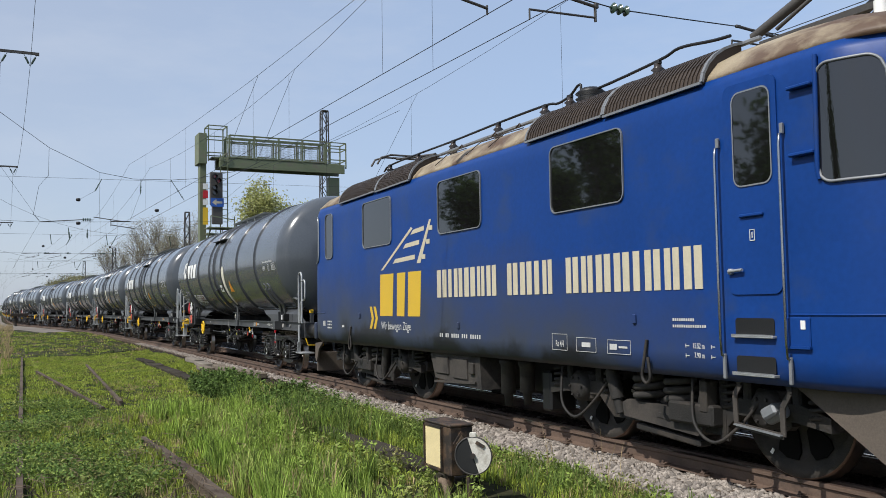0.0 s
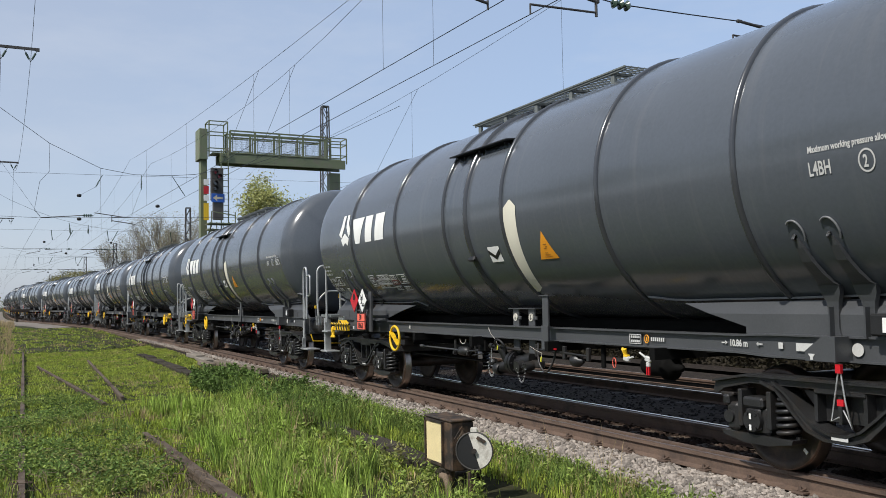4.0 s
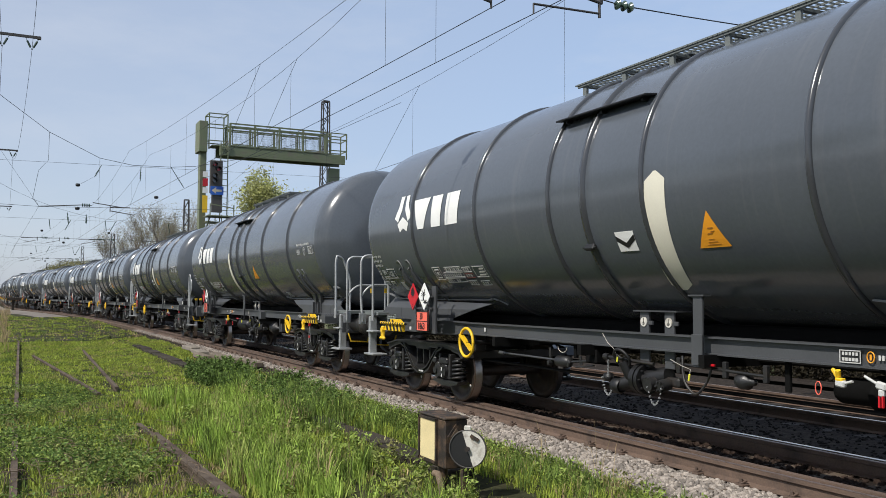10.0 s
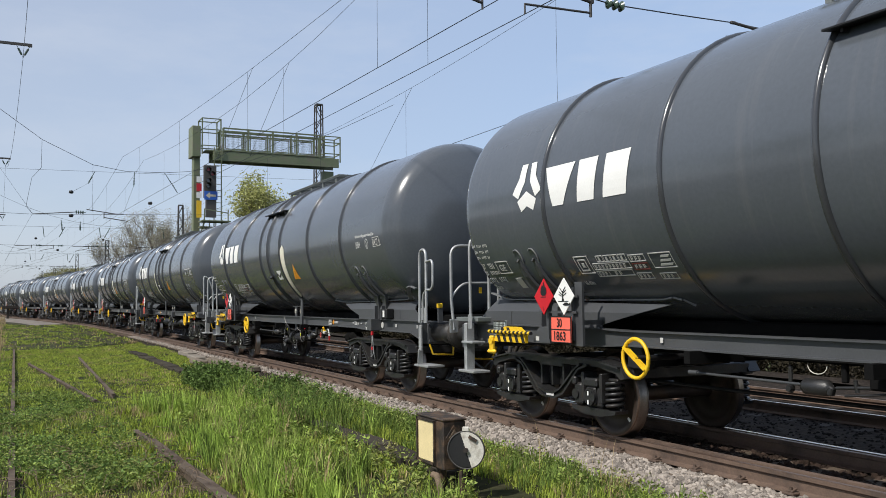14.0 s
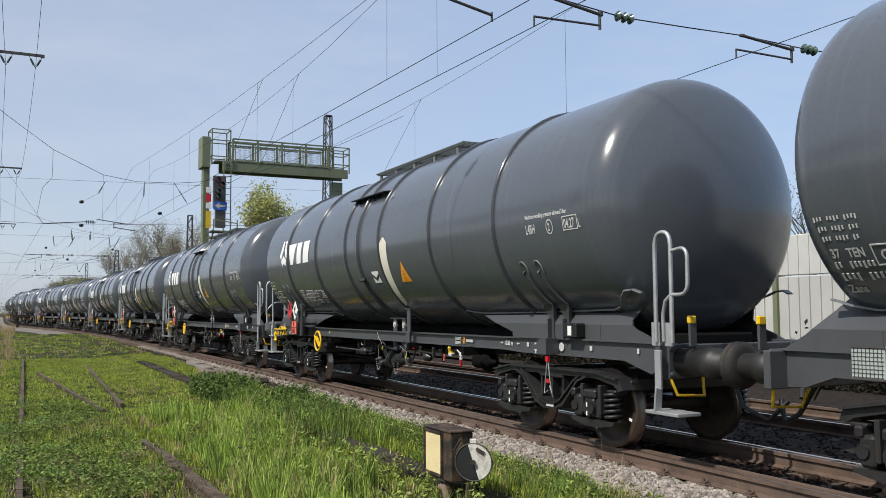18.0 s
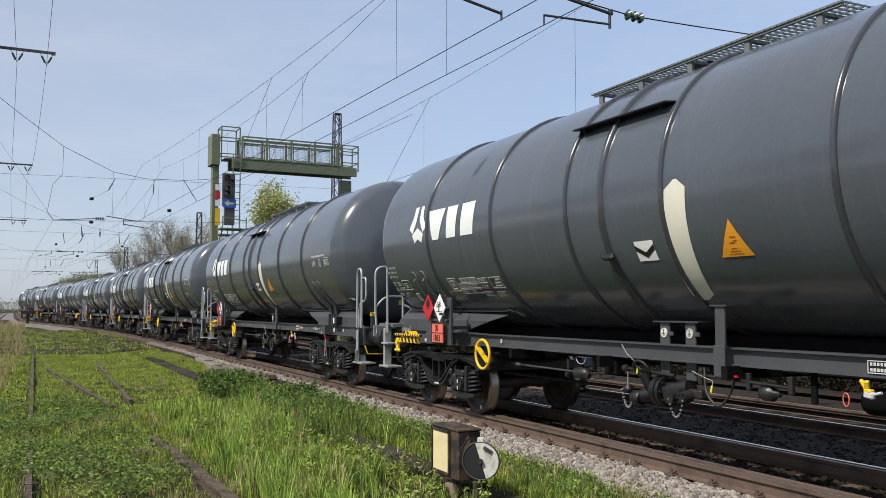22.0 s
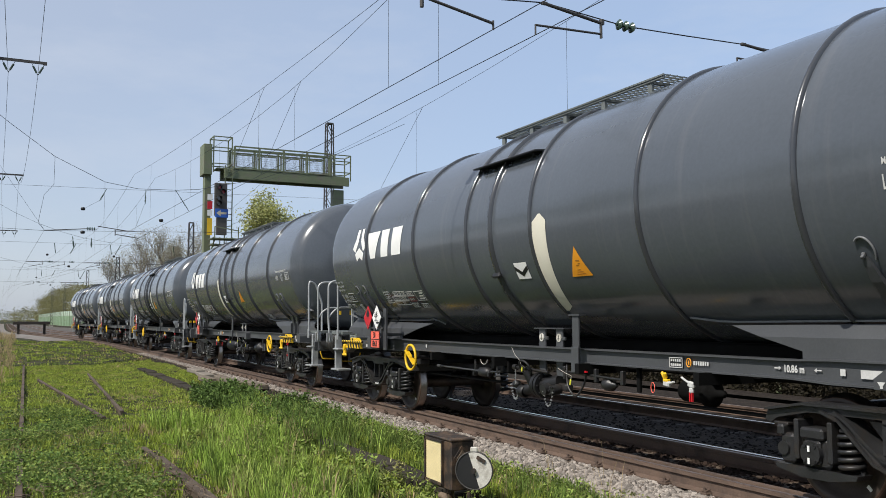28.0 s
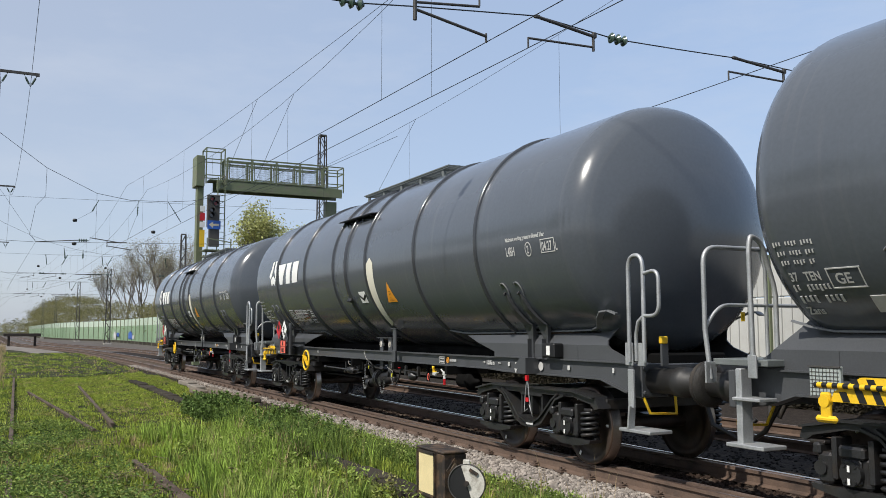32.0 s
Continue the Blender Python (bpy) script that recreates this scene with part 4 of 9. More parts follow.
    part("data_plate", m, LETTER, tank, "white framed capacity figures")
    m = boxed(M(), -3.70, -3.45, -38.4, -35.0, 0.012)
    part("red_frame", m, DULLRED, tank, "dull red frame")
    part("frame_figures", figures(M(), -3.67, -3.49, -37.6, -35.8, 0.065), LETTER, tank)["kind"] = "stuff"
    m = M()
    text_on_tank(m, "16.40m", -4.73, -45.2, 0.09, 0.7, 0.002)
    part("length_mark", m, LETTER, tank, "small white length mark")
    m = M()
    if brake > 0:
        for a0, a1 in ((-53, -52.4), (-47.6, -47)):
            patch(m, 3.0, 3.34, a0, a1, n=1)
        patch(m, 3.05, 3.28, -51.5, -48.5, n=1)
        part("frame_label", m, LETTER, tank, "small white framed label")
    # saddles and straps
    def shell(m, poly, s):
        """A folded plate: upright up to the crease, leaning in to the tank above it."""
        def row(d):
            return [(x, s * (SILL - 0.55 * max(0.0, z - 1.42) - d), z) for x, z in poly]
        n = len(poly)
        area = sum(poly[k][0] * poly[(k + 1) % n][1] - poly[(k + 1) % n][0] * poly[k][1] for k in range(n))
        f = [tuple(range(n)), tuple(range(n, 2 * n))[::-1]] + [(k, n + k, n + (k + 1) % n, (k + 1) % n) for k in range(n)]
        return m.add(row(0.0) + row(0.02), f if (area > 0) == (s < 0) else [q[::-1] for q in f])

    for e in (-1, 1):
        if e > 0:
            low_ = [(3.62, 1.42), (4.10, 1.30), (4.10, 1.235), (7.12, 1.235), (6.95, 1.31), (6.74, 1.38), (6.68, 1.42)]
            high_ = [(3.22, 1.52), (3.62, 1.42), (6.68, 1.42), (6.65, 1.47), (6.72, 1.58), (6.84, 1.69), (6.62, 1.61), (6.40, 1.56)]
            seam_ = [(2.68, 1.595), (3.02, 1.56), (3.22, 1.553), (4.75, 1.565), (6.36, 1.595), (6.52, 1.63), (6.70, 1.74), (6.82, 1.80), (6.95, 1.81), (7.05, 1.77)]
        else:
            low_ = [(-3.95, 1.42), (-4.62, 1.28), (-4.62, 1.235), (-7.62, 1.235), (-7.37, 1.37), (-7.30, 1.42)]
            high_ = [(-3.50, 1.51), (-3.95, 1.42), (-7.30, 1.42), (-7.12, 1.58), (-7.02, 1.68), (-6.84, 1.61), (-6.68, 1.565)]
            seam_ = [(-3.30, 1.50), (-3.37, 1.56), (-3.46, 1.585), (-3.62, 1.565), (-5.0, 1.565), (-6.70, 1.58), (-6.90, 1.62), (-7.05, 1.67)]
        for s in (-1, 1):
            m = M()
            shell(m, low_, s)
            shell(m, high_, s)
            for xa in (low_[1][0] + e * 1.27, low_[1][0] + e * 2.0):
                m.box((xa, s * (SILL + 0.002), 1.33), (0.006, 0.006, 0.18))
            part("saddle", m, FRAME, w)
            m = M()
            pts = [(x, s * (math.sqrt(RT * RT - (z - ZC) ** 2) + 0.008), z) for x, z in seam_]
            for a, b in zip(pts, pts[1:]):
                bar(m, a, b, 0.07, 0.018)
            part("saddle_seam", m, SEAM, w)
            for x1 in (5.09, 5.43) if e > 0 else (-5.76, -5.41):
                rows_ = [(wrap(x1, a, lf)[1], wrap(x1, a, lf)[2], h, dx) for a, h, dx, lf in ((-30, 0.024, -0.05, 0.012), (-33, 0.036, -0.035, 0.03), (-38, 0.05, -0.02, 0.045), (-43, 0.06, 0.0, 0.045), (-47, 0.08, 0.0, 0.035))]
                rows_ += [(-1.005, 1.665, 0.105, 0.0), (-0.985, 1.60, 0.095, 0.0), (-0.965, 1.53, 0.062, 0.0), (-0.957, 1.47, 0.052, 0.0), (-0.957, 1.30, 0.052, 0.0), (-0.957, 1.236, 0.07, 0.0)]
                v = [(x1 + dx + q * h, -s * (y - k), z) for y, z, h, dx in rows_ for q, k in ((-1, 0.0), (1, 0.0), (1, -0.05), (-1, -0.05))]
                f = [(4 * i_ + a, 4 * i_ + 4 + a, 4 * i_ + 4 + (a + 1) % 4, 4 * i_ + (a + 1) % 4) for i_ in range(len(rows_) - 1) for a in range(4)]
                m = M().add(v, f if s > 0 else [q[::-1] for q in f])
                m.add(v[:4], [(0, 1, 2, 3)])
                m.box((x1, s * 0.985, 1.36), (0.016, 0.06, 0.25))
                part("strap", m, STRAP, w)
                m = M().tube([(p, -s * q, z) for p, q, z in (wrap(x1 - 0.03 + 0.085 * math.cos(radians(k)), -28.5 + 4.6 * math.sin(radians(k)), 0.012) for k in range(-35, 131, 15))], 0.010, 5)
                part("strap_weld", m, SEAM, w)
                part("strap_end", M().box(wrap(x1 - 0.05, -29.5, 0.02), (0.03, 0.025, 0.05), (-30, 0, 0), 0.004), SEAM, w)
    # underframe
    for s in (-1, 1):
        m = M()
        y0, y1 = sorted((s * (SILL - 0.10), s * SILL))
        pr = [(-7.62, 1.235), (-4.7, 1.235), (-4.2, 1.22), (4.0, 1.22), (4.4, 1.235), (7.30, 1.235), (7.30, 0.90), (7.06, 0.91), (6.58, 1.035), (4.4, 1.04), (4.0, 1.06), (-4.2, 1.06), (-4.7, 1.03), (-7.05, 1.03), (-7.38, 0.92), (-7.62, 0.90)]
        m.prism(pr, 1, y0, y1)
        for line_ in (pr[:6], pr[7:-1][::-1]):
            for (xa, za), (xb, zb) in zip(line_, line_[1:]):
                bar(m, (xa, s * (SILL - 0.03), za), (xb, s * (SILL - 0.03), zb), 0.15, 0.016, (0, 0, 1))
        for x in (-5.45, 5.10):
            m.prism([(x - 0.15, 1.04), (x + 0.15, 1.04), (x + 0.15, 1.243), (x + 0.02, 1.243), (x - 0.15, 1.12)], 1, s * (SILL + 0.105) - 0.105, s * (SILL + 0.105) + 0.105)
        part("side_sill", m, FRAME, w)
    # sill made deep and near black to close the shaded slot below the tank
    part("centre_sill", M().box((0, 0, 1.15), (14.2, 0.9, 0.36), ch=0.02), UNDER_SHADE, w)
    for e in (-1, 1):
        hd = 7.34 if e > 0 else 7.62
        m = M().box((e * hd, 0, 1.06), (0.08, 2.3, 0.34), ch=0.01)
        for s in (-1, 1):
            m.box((e * (hd + 0.05), s * 0.875, 1.06), (0.03, 0.36, 0.36), ch=0.01)
            for q in (-1, 1):
                for z in (0.93, 1.19):
                    m.cyl((e * (hd + 0.06), s * 0.875 + q * 0.14, z), (e * (hd + 0.095), s * 0.875 + q * 0.14, z), 0.025, 6)
        part("headstock", m, FRAME, w)
        for s in (-1, 1):
            y = s * 0.875
            b = part("buffer", M().lathe([(hd - 7.88, 0.0), (hd - 7.88, 0.135), (-0.16, 0.13), (-0.14, 0.155), (0.0, 0.155), (0.02, 0.125), (0.22, 0.115)], 24), BUFFER, w)
            b.location, b.rotation_euler.z = (e * 7.93, y, 1.06), 0 if e > 0 else math.pi
            part("buffer_head", M().lathe([(0.20, 0.0), (0.20, 0.15), (0.235, 0.225), (0.255, 0.225), (0.27, 0.12), (0.272, 0.0)], 24), GRIME, b)
        m = M().box((e * 7.75, 0, 1.03), (0.40, 0.08, 0.10), ch=0.02).tube([(e * 7.9, 0.05, 1.0), (e * 8.1, 0.06, 0.85), (e * 8.15, 0.0, 0.7)], 0.035)
        part("coupling", m, GRIME, w)
        m = M()
        m.tube([(e * 7.66, -0.45, 0.95), (e * 7.85, -0.5, 0.62), (e * 8.1, -0.42, 0.5), (e * 8.25, -0.3, 0.7)], 0.025)
        part("brake_hose", m, BLACK, w)
        m = M().tube([(e * (hd + 0.04), -1.02, 0.90), (e * (hd + 0.10), -0.98, 0.72), (e * (hd + 0.10), -0.62, 0.70), (e * (hd + 0.04), -0.58, 0.88)], 0.016, 6)
        part("shunter_grip", m, YELLOW, w, "yellow shunter's hand grip")
    # bogies
    wheels = []
    for x in (-5.57, 5.15):
        b, ws = bogie(w, x)
        wheels += ws
    # steps, posts and handrails
    e = -brake
    m = M()
    s = -1 if brake < 0 else 1
    xa, xb, xc, ya = (7.36, 7.60, 7.84, -1.17) if e > 0 else (7.56, 7.80, 8.04, -1.17)
    m.tube([(e * xa, ya, 1.26), (e * xa, ya, 2.2)] + arc((e * xa, ya, 2.24), (e * (xa + 0.01), ya, 2.38), (e * (xa + 0.11), ya, 2.38)) + arc((e * (xb - 0.11), ya, 2.38), (e * (xb - 0.01), ya, 2.38), (e * xb, ya, 2.24)) + [(e * xb, ya, 1.26)], 0.023, 8)
    m.tube([(e * xb, ya, 2.18), (e * (xc - 0.10), ya, 2.20)] + arc((e * (xc - 0.09), ya, 2.20), (e * xc, ya, 2.20), (e * xc, ya, 2.09)) + [(e * xc, ya, 1.9)] + arc((e * xc, ya, 1.85), (e * (xc - 0.01), ya, 1.74), (e * (xc - 0.12), ya, 1.74)) + [(e * xb, ya, 1.74)], 0.020, 8)
    m.tube([(e * xb, ya, 1.74), (e * (xb - 0.09), ya, 1.68), (e * (xb - 0.13), ya, 1.55), (e * (xb - 0.13), ya, 1.27)], 0.020, 7)
    for x in (xa - 0.03, xb - 0.07):
        m.box((e * x, ya + 0.02, 1.34), (0.12, 0.02, 0.24), ch=0.004)
    m.v = [(p, -s * q, r) for p, q, r in m.v]
    part("handrail", m, ZINC, w, "galvanised tubular handrail")
    m = M().box((e * (xa + 0.02), ya, 0.98), (0.09, 0.03, 0.40), ch=0.005)
    bar(m, (e * (xa + 0.02), ya, 0.80), (e * (xa - 0.01), ya, 0.56), 0.08, 0.025, (1, 0, 0))
    m.box((e * (xa + 0.08), ya + 0.12, 0.545), (0.50, 0.30, 0.035), ch=0.006)
    m.v = [(p, -s * q, r) for p, q, r in m.v]
    part("step", m, ZINC, w, "galvanised step below the headstock")
    part("lamp_bracket", M().box((e * (xb + 0.05), -0.95, 1.36), (0.03, 0.09, 0.28), ch=0.005), FRAME, w)
    part("reflector", M().box((e * (xb + 0.05), -0.96, 1.49), (0.05, 0.09, 0.08), ch=0.01), YELLOW, w)
    b = brake
    pg, pr_ = (7.14, 7.84) if b > 0 else (7.30, 7.86)
    part("platform", M().box((b * (pg + 0.22), 0, 1.30), (0.66, 2.3, 0.06), ch=0.006), PLATE, w, "pale grey end platform")
    for y in (-0.9, 0.9):
        part("platform_bracket", M().box((b * (pg + 0.2), y, 1.25), (0.06, 0.06, 0.08)), FRAME, w)
    m = M().tube([(b * pg, -1.20, 1.28), (b * pg, -1.21, 2.26)] + arc((b * pg, -1.21, 2.28), (b * pg, -1.20, 2.42), (b * pg, -1.18, 2.42)) + arc((b * pg, -1.16, 2.42), (b * pg, -1.06, 2.40), (b * pg, -1.02, 2.28)) + [(b * pg, -0.92, 2.0), (b * pg, -0.90, 1.90), (b * pg, -0.90, 1.32)], 0.023, 8)
    m.box((b * pg, -1.21, 1.27), (0.10, 0.02, 0.20), ch=0.004)
    part("grab_rail", m, ZINC, w, "galvanised hooped grab rail on the platform")
    m = M().tube([(b * (pr_ - 0.04), -1.20, 1.14), (b * pr_, -1.22, 1.60), (b * pr_, -1.22, 2.20)] + arc((b * pr_, -1.22, 2.22), (b * pr_, -1.22, 2.38), (b * pr_, -1.05, 2.38)) + [(b * pr_, 1.05, 2.38)] + arc((b * pr_, 1.06, 2.38), (b * pr_, 1.22, 2.38), (b * pr_, 1.22, 2.22)) + [(b * pr_, 1.22, 1.34)], 0.023, 8)
    m.tube([(b * pr_, -1.22, 1.60)] + arc((b * pr_, -1.18, 1.66), (b * pr_, -1.06, 1.83), (b * pr_, -0.92, 1.83)) + [(b * pr_, 1.18, 1.83)], 0.018, 7)
    for y in (-0.42, 0.42):
        m.tube([(b * pr_, y - 0.06, 2.38), (b * pr_, y, 2.2), (b * pr_, y, 1.16)], 0.02, 7)
    m.box((b * (pr_ - 0.04), -1.20, 1.20), (0.02, 0.14, 0.20), ch=0.005)
    part("platform_railing", m, ZINC, w, "galvanised tubular platform railing")
    part("railing_tag", M().box((b * (pr_ + 0.015), -0.72, 1.72), (0.01, 0.05, 0.09), ch=0.003), YELLOW, w)
    m = M().box((b * (pg + 0.20), -1.12, 0.90), (0.07, 0.14, 0.70), ch=0.01).box((b * (pg + 0.10), -1.10, 0.57), (0.44, 0.28, 0.035), ch=0.006).box((b * (pg + 0.08), -1.12, 0.98), (0.32, 0.22, 0.03), ch=0.006)
    part("platform_step", m, ZINC, w, "galvanised steps to the platform")
    x0 = 5.95 if b > 0 else -6.0
    plate_ = [(x0 - 0.38, 1.04), (x0 + 0.38, 1.04), (x0 + 0.375, 1.16), (x0 + 0.22, 1.235), (x0 - 0.10, 1.235), (x0 - 0.34, 1.12)]
    part("hazard_beam", M().prism(plate_, 1, -1.36, -1.31), YELLOW, w, "black and yellow striped brake plate")
    m = M()
    for k in range(5):
        q = x0 - 0.26 + k * 0.145
        top = 1.225 if k in (1, 2) else 1.17 if k < 4 else 1.14
        top = 1.12 if k == 0 else top
        m.prism([(q, 1.045), (q + 0.062, 1.045), (q + 0.062 - (top - 1.045) * 0.45, top), (q - (top - 1.045) * 0.45, top)], 1, -1.366, -1.3595)
    part("beam_stripe", m, BLACK, w, "black slanted stripes")
    rod = part("striped_rod", M().cyl((x0 - 0.50, -1.38, 1.165), (x0 + 0.56, -1.38, 1.165), 0.021, 10), BLACK, w, "thin black and yellow rod")
    m = M()
    for k in range(11):
        q = x0 - 0.47 + k * 0.096
        m.cyl((q, -1.38, 1.165), (q + 0.045, -1.38, 1.165), 0.0225, 10)
    part("rod_ring", m, YELLOW, rod)["kind"] = "stuff"
    m = M().prism([(x0 + 0.50, 1.06), (x0 + 0.84, 1.06), (x0 + 0.84, 1.20), (x0 + 0.78, 1.245), (x0 + 0.62, 1.245), (x0 + 0.50, 1.15)], 1, -1.30, -1.02)
    part("lock_box", m, FRAME, w)
    part("box_mark", M().box((x0 + 0.58, -1.303, 1.105), (0.07, 0.005, 0.05)), LETTER, w)
    lx = x0 - (0.41 if b < 0 else 0.40)
    part("brake_lug", M().box((lx, -1.37, 1.00), (0.09, 0.05, 0.22), ch=0.015).box((lx + 0.01, -1.38, 0.905), (0.20, 0.05, 0.055), ch=0.02).cyl((lx, -1.40, 1.04), (lx, -1.35, 1.04), 0.05, 10), YELLOW, w, "yellow lug below the striped plate")
    hx = 3.71 if b > 0 else -3.75
    m = M()
    m.tube([(hx + 0.205 * math.cos(2 * math.pi * k / 24), -1.17, 0.95 + 0.205 * math.sin(2 * math.pi * k / 24)) for k in range(25)], 0.022, 7)
    bar(m, (hx - 0.17, -1.17, 1.06), (hx + 0.17, -1.17, 0.84), 0.02, 0.075, (0, 1, 0))
    m.cyl((hx, -1.195, 0.95), (hx, -1.13, 0.95), 0.024, 10)
    part("brake_wheel", m, YELLOW, w, "yellow handbrake wheel")
    part("brake_shaft", M().cyl((hx, -1.15, 0.95), (hx, -0.5, 0.95), 0.03, 8).box((hx - 0.36, -0.8, 0.93), (0.24, 0.2, 0.26), ch=0.02), BLACK, w)
    # placards and plates
    dx, dy = -0.125, 0.06
    def signs(m):
        """Moves the hazard signs to their holder."""
        m.v = [(x + dx, y + dy, z + 0.01) for x, y, z in m.v]
        return m
    dia = lambda x, z, r, y: M().prism([(x - r, z), (x, z - r * 1.06), (x + r, z), (x, z + r * 1.06)], 1, y, y + 0.012)
    part("placard", signs(dia(-5.0, 1.60, 0.20, -1.46)), RED, w, "red flammable-goods diamond placard")
    part("placard", signs(dia(-4.585, 1.60, 0.20, -1.46)), WHITE, w, "white diamond placard with a dead tree and fish")
    m = M().prism([(-5.03, 1.612), (-4.965, 1.612), (-4.935, 1.645), (-4.935, 1.685), (-4.955, 1.715), (-4.962, 1.69), (-4.972, 1.73), (-4.995, 1.775), (-5.003, 1.74), (-5.022, 1.715), (-5.026, 1.735), (-5.05, 1.70), (-5.062, 1.66), (-5.055, 1.63)], 1, -1.464, -1.461)
    m.box((-5.0, -1.463, 1.595), (0.11, 0.004, 0.008))
    flat_text(m, "3", -5.015, -1.465, 1.44, 0.06)
    part("flame_symbol", signs(m), BLACK, w)
    m = M()
    m.prism([(-4.62, 1.545), (-4.605, 1.60), (-4.607, 1.66), (-4.595, 1.66), (-4.593, 1.60), (-4.575, 1.545)], 1, -1.465, -1.461).box((-4.59, -1.463, 1.545), (0.20, 0.004, 0.008))
    m.prism([(-4.60, 1.505), (-4.56, 1.53), (-4.52, 1.532), (-4.485, 1.515), (-4.46, 1.53), (-4.465, 1.505), (-4.50, 1.495), (-4.56, 1.495)], 1, -1.465, -1.461)
    for d, h, q in ((-1, 1.615, 1.655), (1, 1.63, 1.675), (-1, 1.64, 1.70), (1, 1.65, 1.71), (-1, 1.60, 1.625), (1, 1.605, 1.64)):
        bar(m, (-4.60, -1.463, h), (-4.60 + d * (0.075 - 0.4 * (h - 1.60)), -1.463, q), 0.004, 0.011, (0, 1, 0))
    part("tree_symbol", signs(m), BLACK, w)
    part("orange_plate", signs(M().box((-4.655, -1.45, 1.222), (0.40, 0.015, 0.30), ch=0.004)), ORANGE, w, "orange hazard number plate")
    m = M()
    for z in (1.075, 1.222, 1.369):
        m.box((-4.655, -1.46, z), (0.40, 0.006, 0.010))
    for x in (-4.853, -4.457):
        m.box((x, -1.46, 1.222), (0.010, 0.006, 0.30))
    flat_text(m, "30", -4.735, -1.462, 1.25, 0.14, 0.75, 0.003)
    flat_text(m, "1863", -4.81, -1.462, 1.10, 0.14, 0.92, 0.003)
    part("plate_writing", signs(m), BLACK, w)
    holder = part("placard_holder", signs(M().box((-4.42, -1.36, 1.40), (0.14, 0.03, 0.72))), FRAME, w)
    for z, ln in ((1.60, 0.80), (1.42, 0.76)):
        part("holder_bar", signs(M().box((-4.80, -1.40, z), (ln, 0.02, 0.03))), FRAME, holder)
    for x in (-5.0, -4.5):
        part("holder_post", signs(M().box((x, -1.38, 1.40), (0.03, 0.05, 0.60))), FRAME, holder)
        part("holder_arm", signs(M().box((x, -1.18, 1.30), (0.04, 0.40, 0.05))), FRAME, holder)
        part("holder_arm", signs(M().box((x, -1.24, 1.62), (0.03, 0.30, 0.03))), FRAME, holder)
    part("document_plate", M().box((-6.60, -1.13, 1.17), (0.30, 0.04, 0.26), ch=0.006), DOCUMENT, w, "pale wire-fronted document holder")
    m = M()
    for k in range(8):
        m.box((-6.60, -1.153, 1.06 + k * 0.032), (0.28, 0.004, 0.004)).box((-6.72 + k * 0.035, -1.153, 1.17), (0.004, 0.004, 0.23))
    m.box((-6.60, -1.155, 1.295), (0.31, 0.01, 0.014)).box((-6.60, -1.155, 1.045), (0.31, 0.01, 0.014))
    part("document_wire", m, GREY, w)["kind"] = "stuff"
    px, vx = (0.87, (-0.15, 0.25)) if brake < 0 else (-1.03, (-0.45, -0.06))
    part("discharge_post", M().box((px, -1.06, 1.28), (0.13, 0.03, 0.70), ch=0.006).box((px, -1.045, 1.63), (0.22, 0.10, 0.016)).box((px, -1.08, 1.10), (0.15, 0.02, 0.30), ch=0.004).box((px, -1.0, 0.98), (0.12, 0.14, 0.05), ch=0.006), FRAME, w)
    part("valve_shelf", M().box(((vx[0] + vx[1]) / 2, -0.82, 1.462), (0.70, 0.20, 0.014)), FRAME, w)
    for x in vx:
        v = part("valve_bracket", M().box((x, -0.875, 1.16), (0.15, 0.03, 0.60), ch=0.006).box((x + (0.11 if brake < 0 else -0.11), -0.89, 1.335), (0.07, 0.03, 0.045), ch=0.006), FRAME, w)
        part("valve_disc", M().cyl((x, -0.90, 1.345), (x, -0.889, 1.345), 0.052, 20), OLDWHITE, v, "small white disc")
        part("disc_symbol", M().box((x, -0.9015, 1.358), (0.008, 0.003, 0.05)).box((x, -0.9015, 1.332), (0.046, 0.003, 0.008)).box((x, -0.9015, 1.318), (0.026, 0.003, 0.007)), BLACK, v)
    if brake < 0:
        part("terminal_box", M().box((5.66, -1.01, 1.345), (0.28, 0.15, 0.175), ch=0.015), BLACK, w)
        part("box_label", M().box((5.68, -1.089, 1.345), (0.075, 0.006, 0.115)), WHITE, w)
    # brake gear below
    if brake < 0:
        part("brake_rod", M().cyl((-3.16, -0.92, 0.835), (-1.6, -0.90, 0.82), 0.014, 8).cyl((-3.22, -0.92, 0.835), (-3.10, -0.92, 0.835), 0.024, 8), STRAP, w, "grey brake rod with a collar")
        m = M().lathe([(-0.15, 0.0), (-0.15, 0.05), (-0.12, 0.07), (0.10, 0.07), (0.13, 0.04), (0.16, 0.0)], 14, c=(-1.70, -0.88, 0.81))
        part("slack_adjuster", m, CAST, w)
        m = M().box((-1.97, -0.90, 0.86), (0.035, 0.03, 0.24), ch=0.006).cyl((-1.97, -0.94, 0.78), (-1.97, -0.88, 0.78), 0.03, 8).box((-1.55, -0.90, 0.79), (0.05, 0.06, 0.08), (0, 20, 0), 0.01)
        part("lever_hanger", m, CAST, w)
        part("brake_lever", M().cyl((-1.50, -0.90, 0.82), (-1.02, -0.90, 0.86), 0.016, 7).cyl((-1.30, -0.90, 0.80), (-1.31, -0.91, 0.90), 0.018, 8), CAST, w)
        part("brake_lever", M().cyl((-1.42, -0.90, 0.76), (-1.05, -0.90, 0.805), 0.010, 6), CAST, w)
        part("hanger_bracket", M().box((-1.045, -0.88, 0.92), (0.22, 0.14, 0.16), ch=0.01), UNDER_SHADE, w)
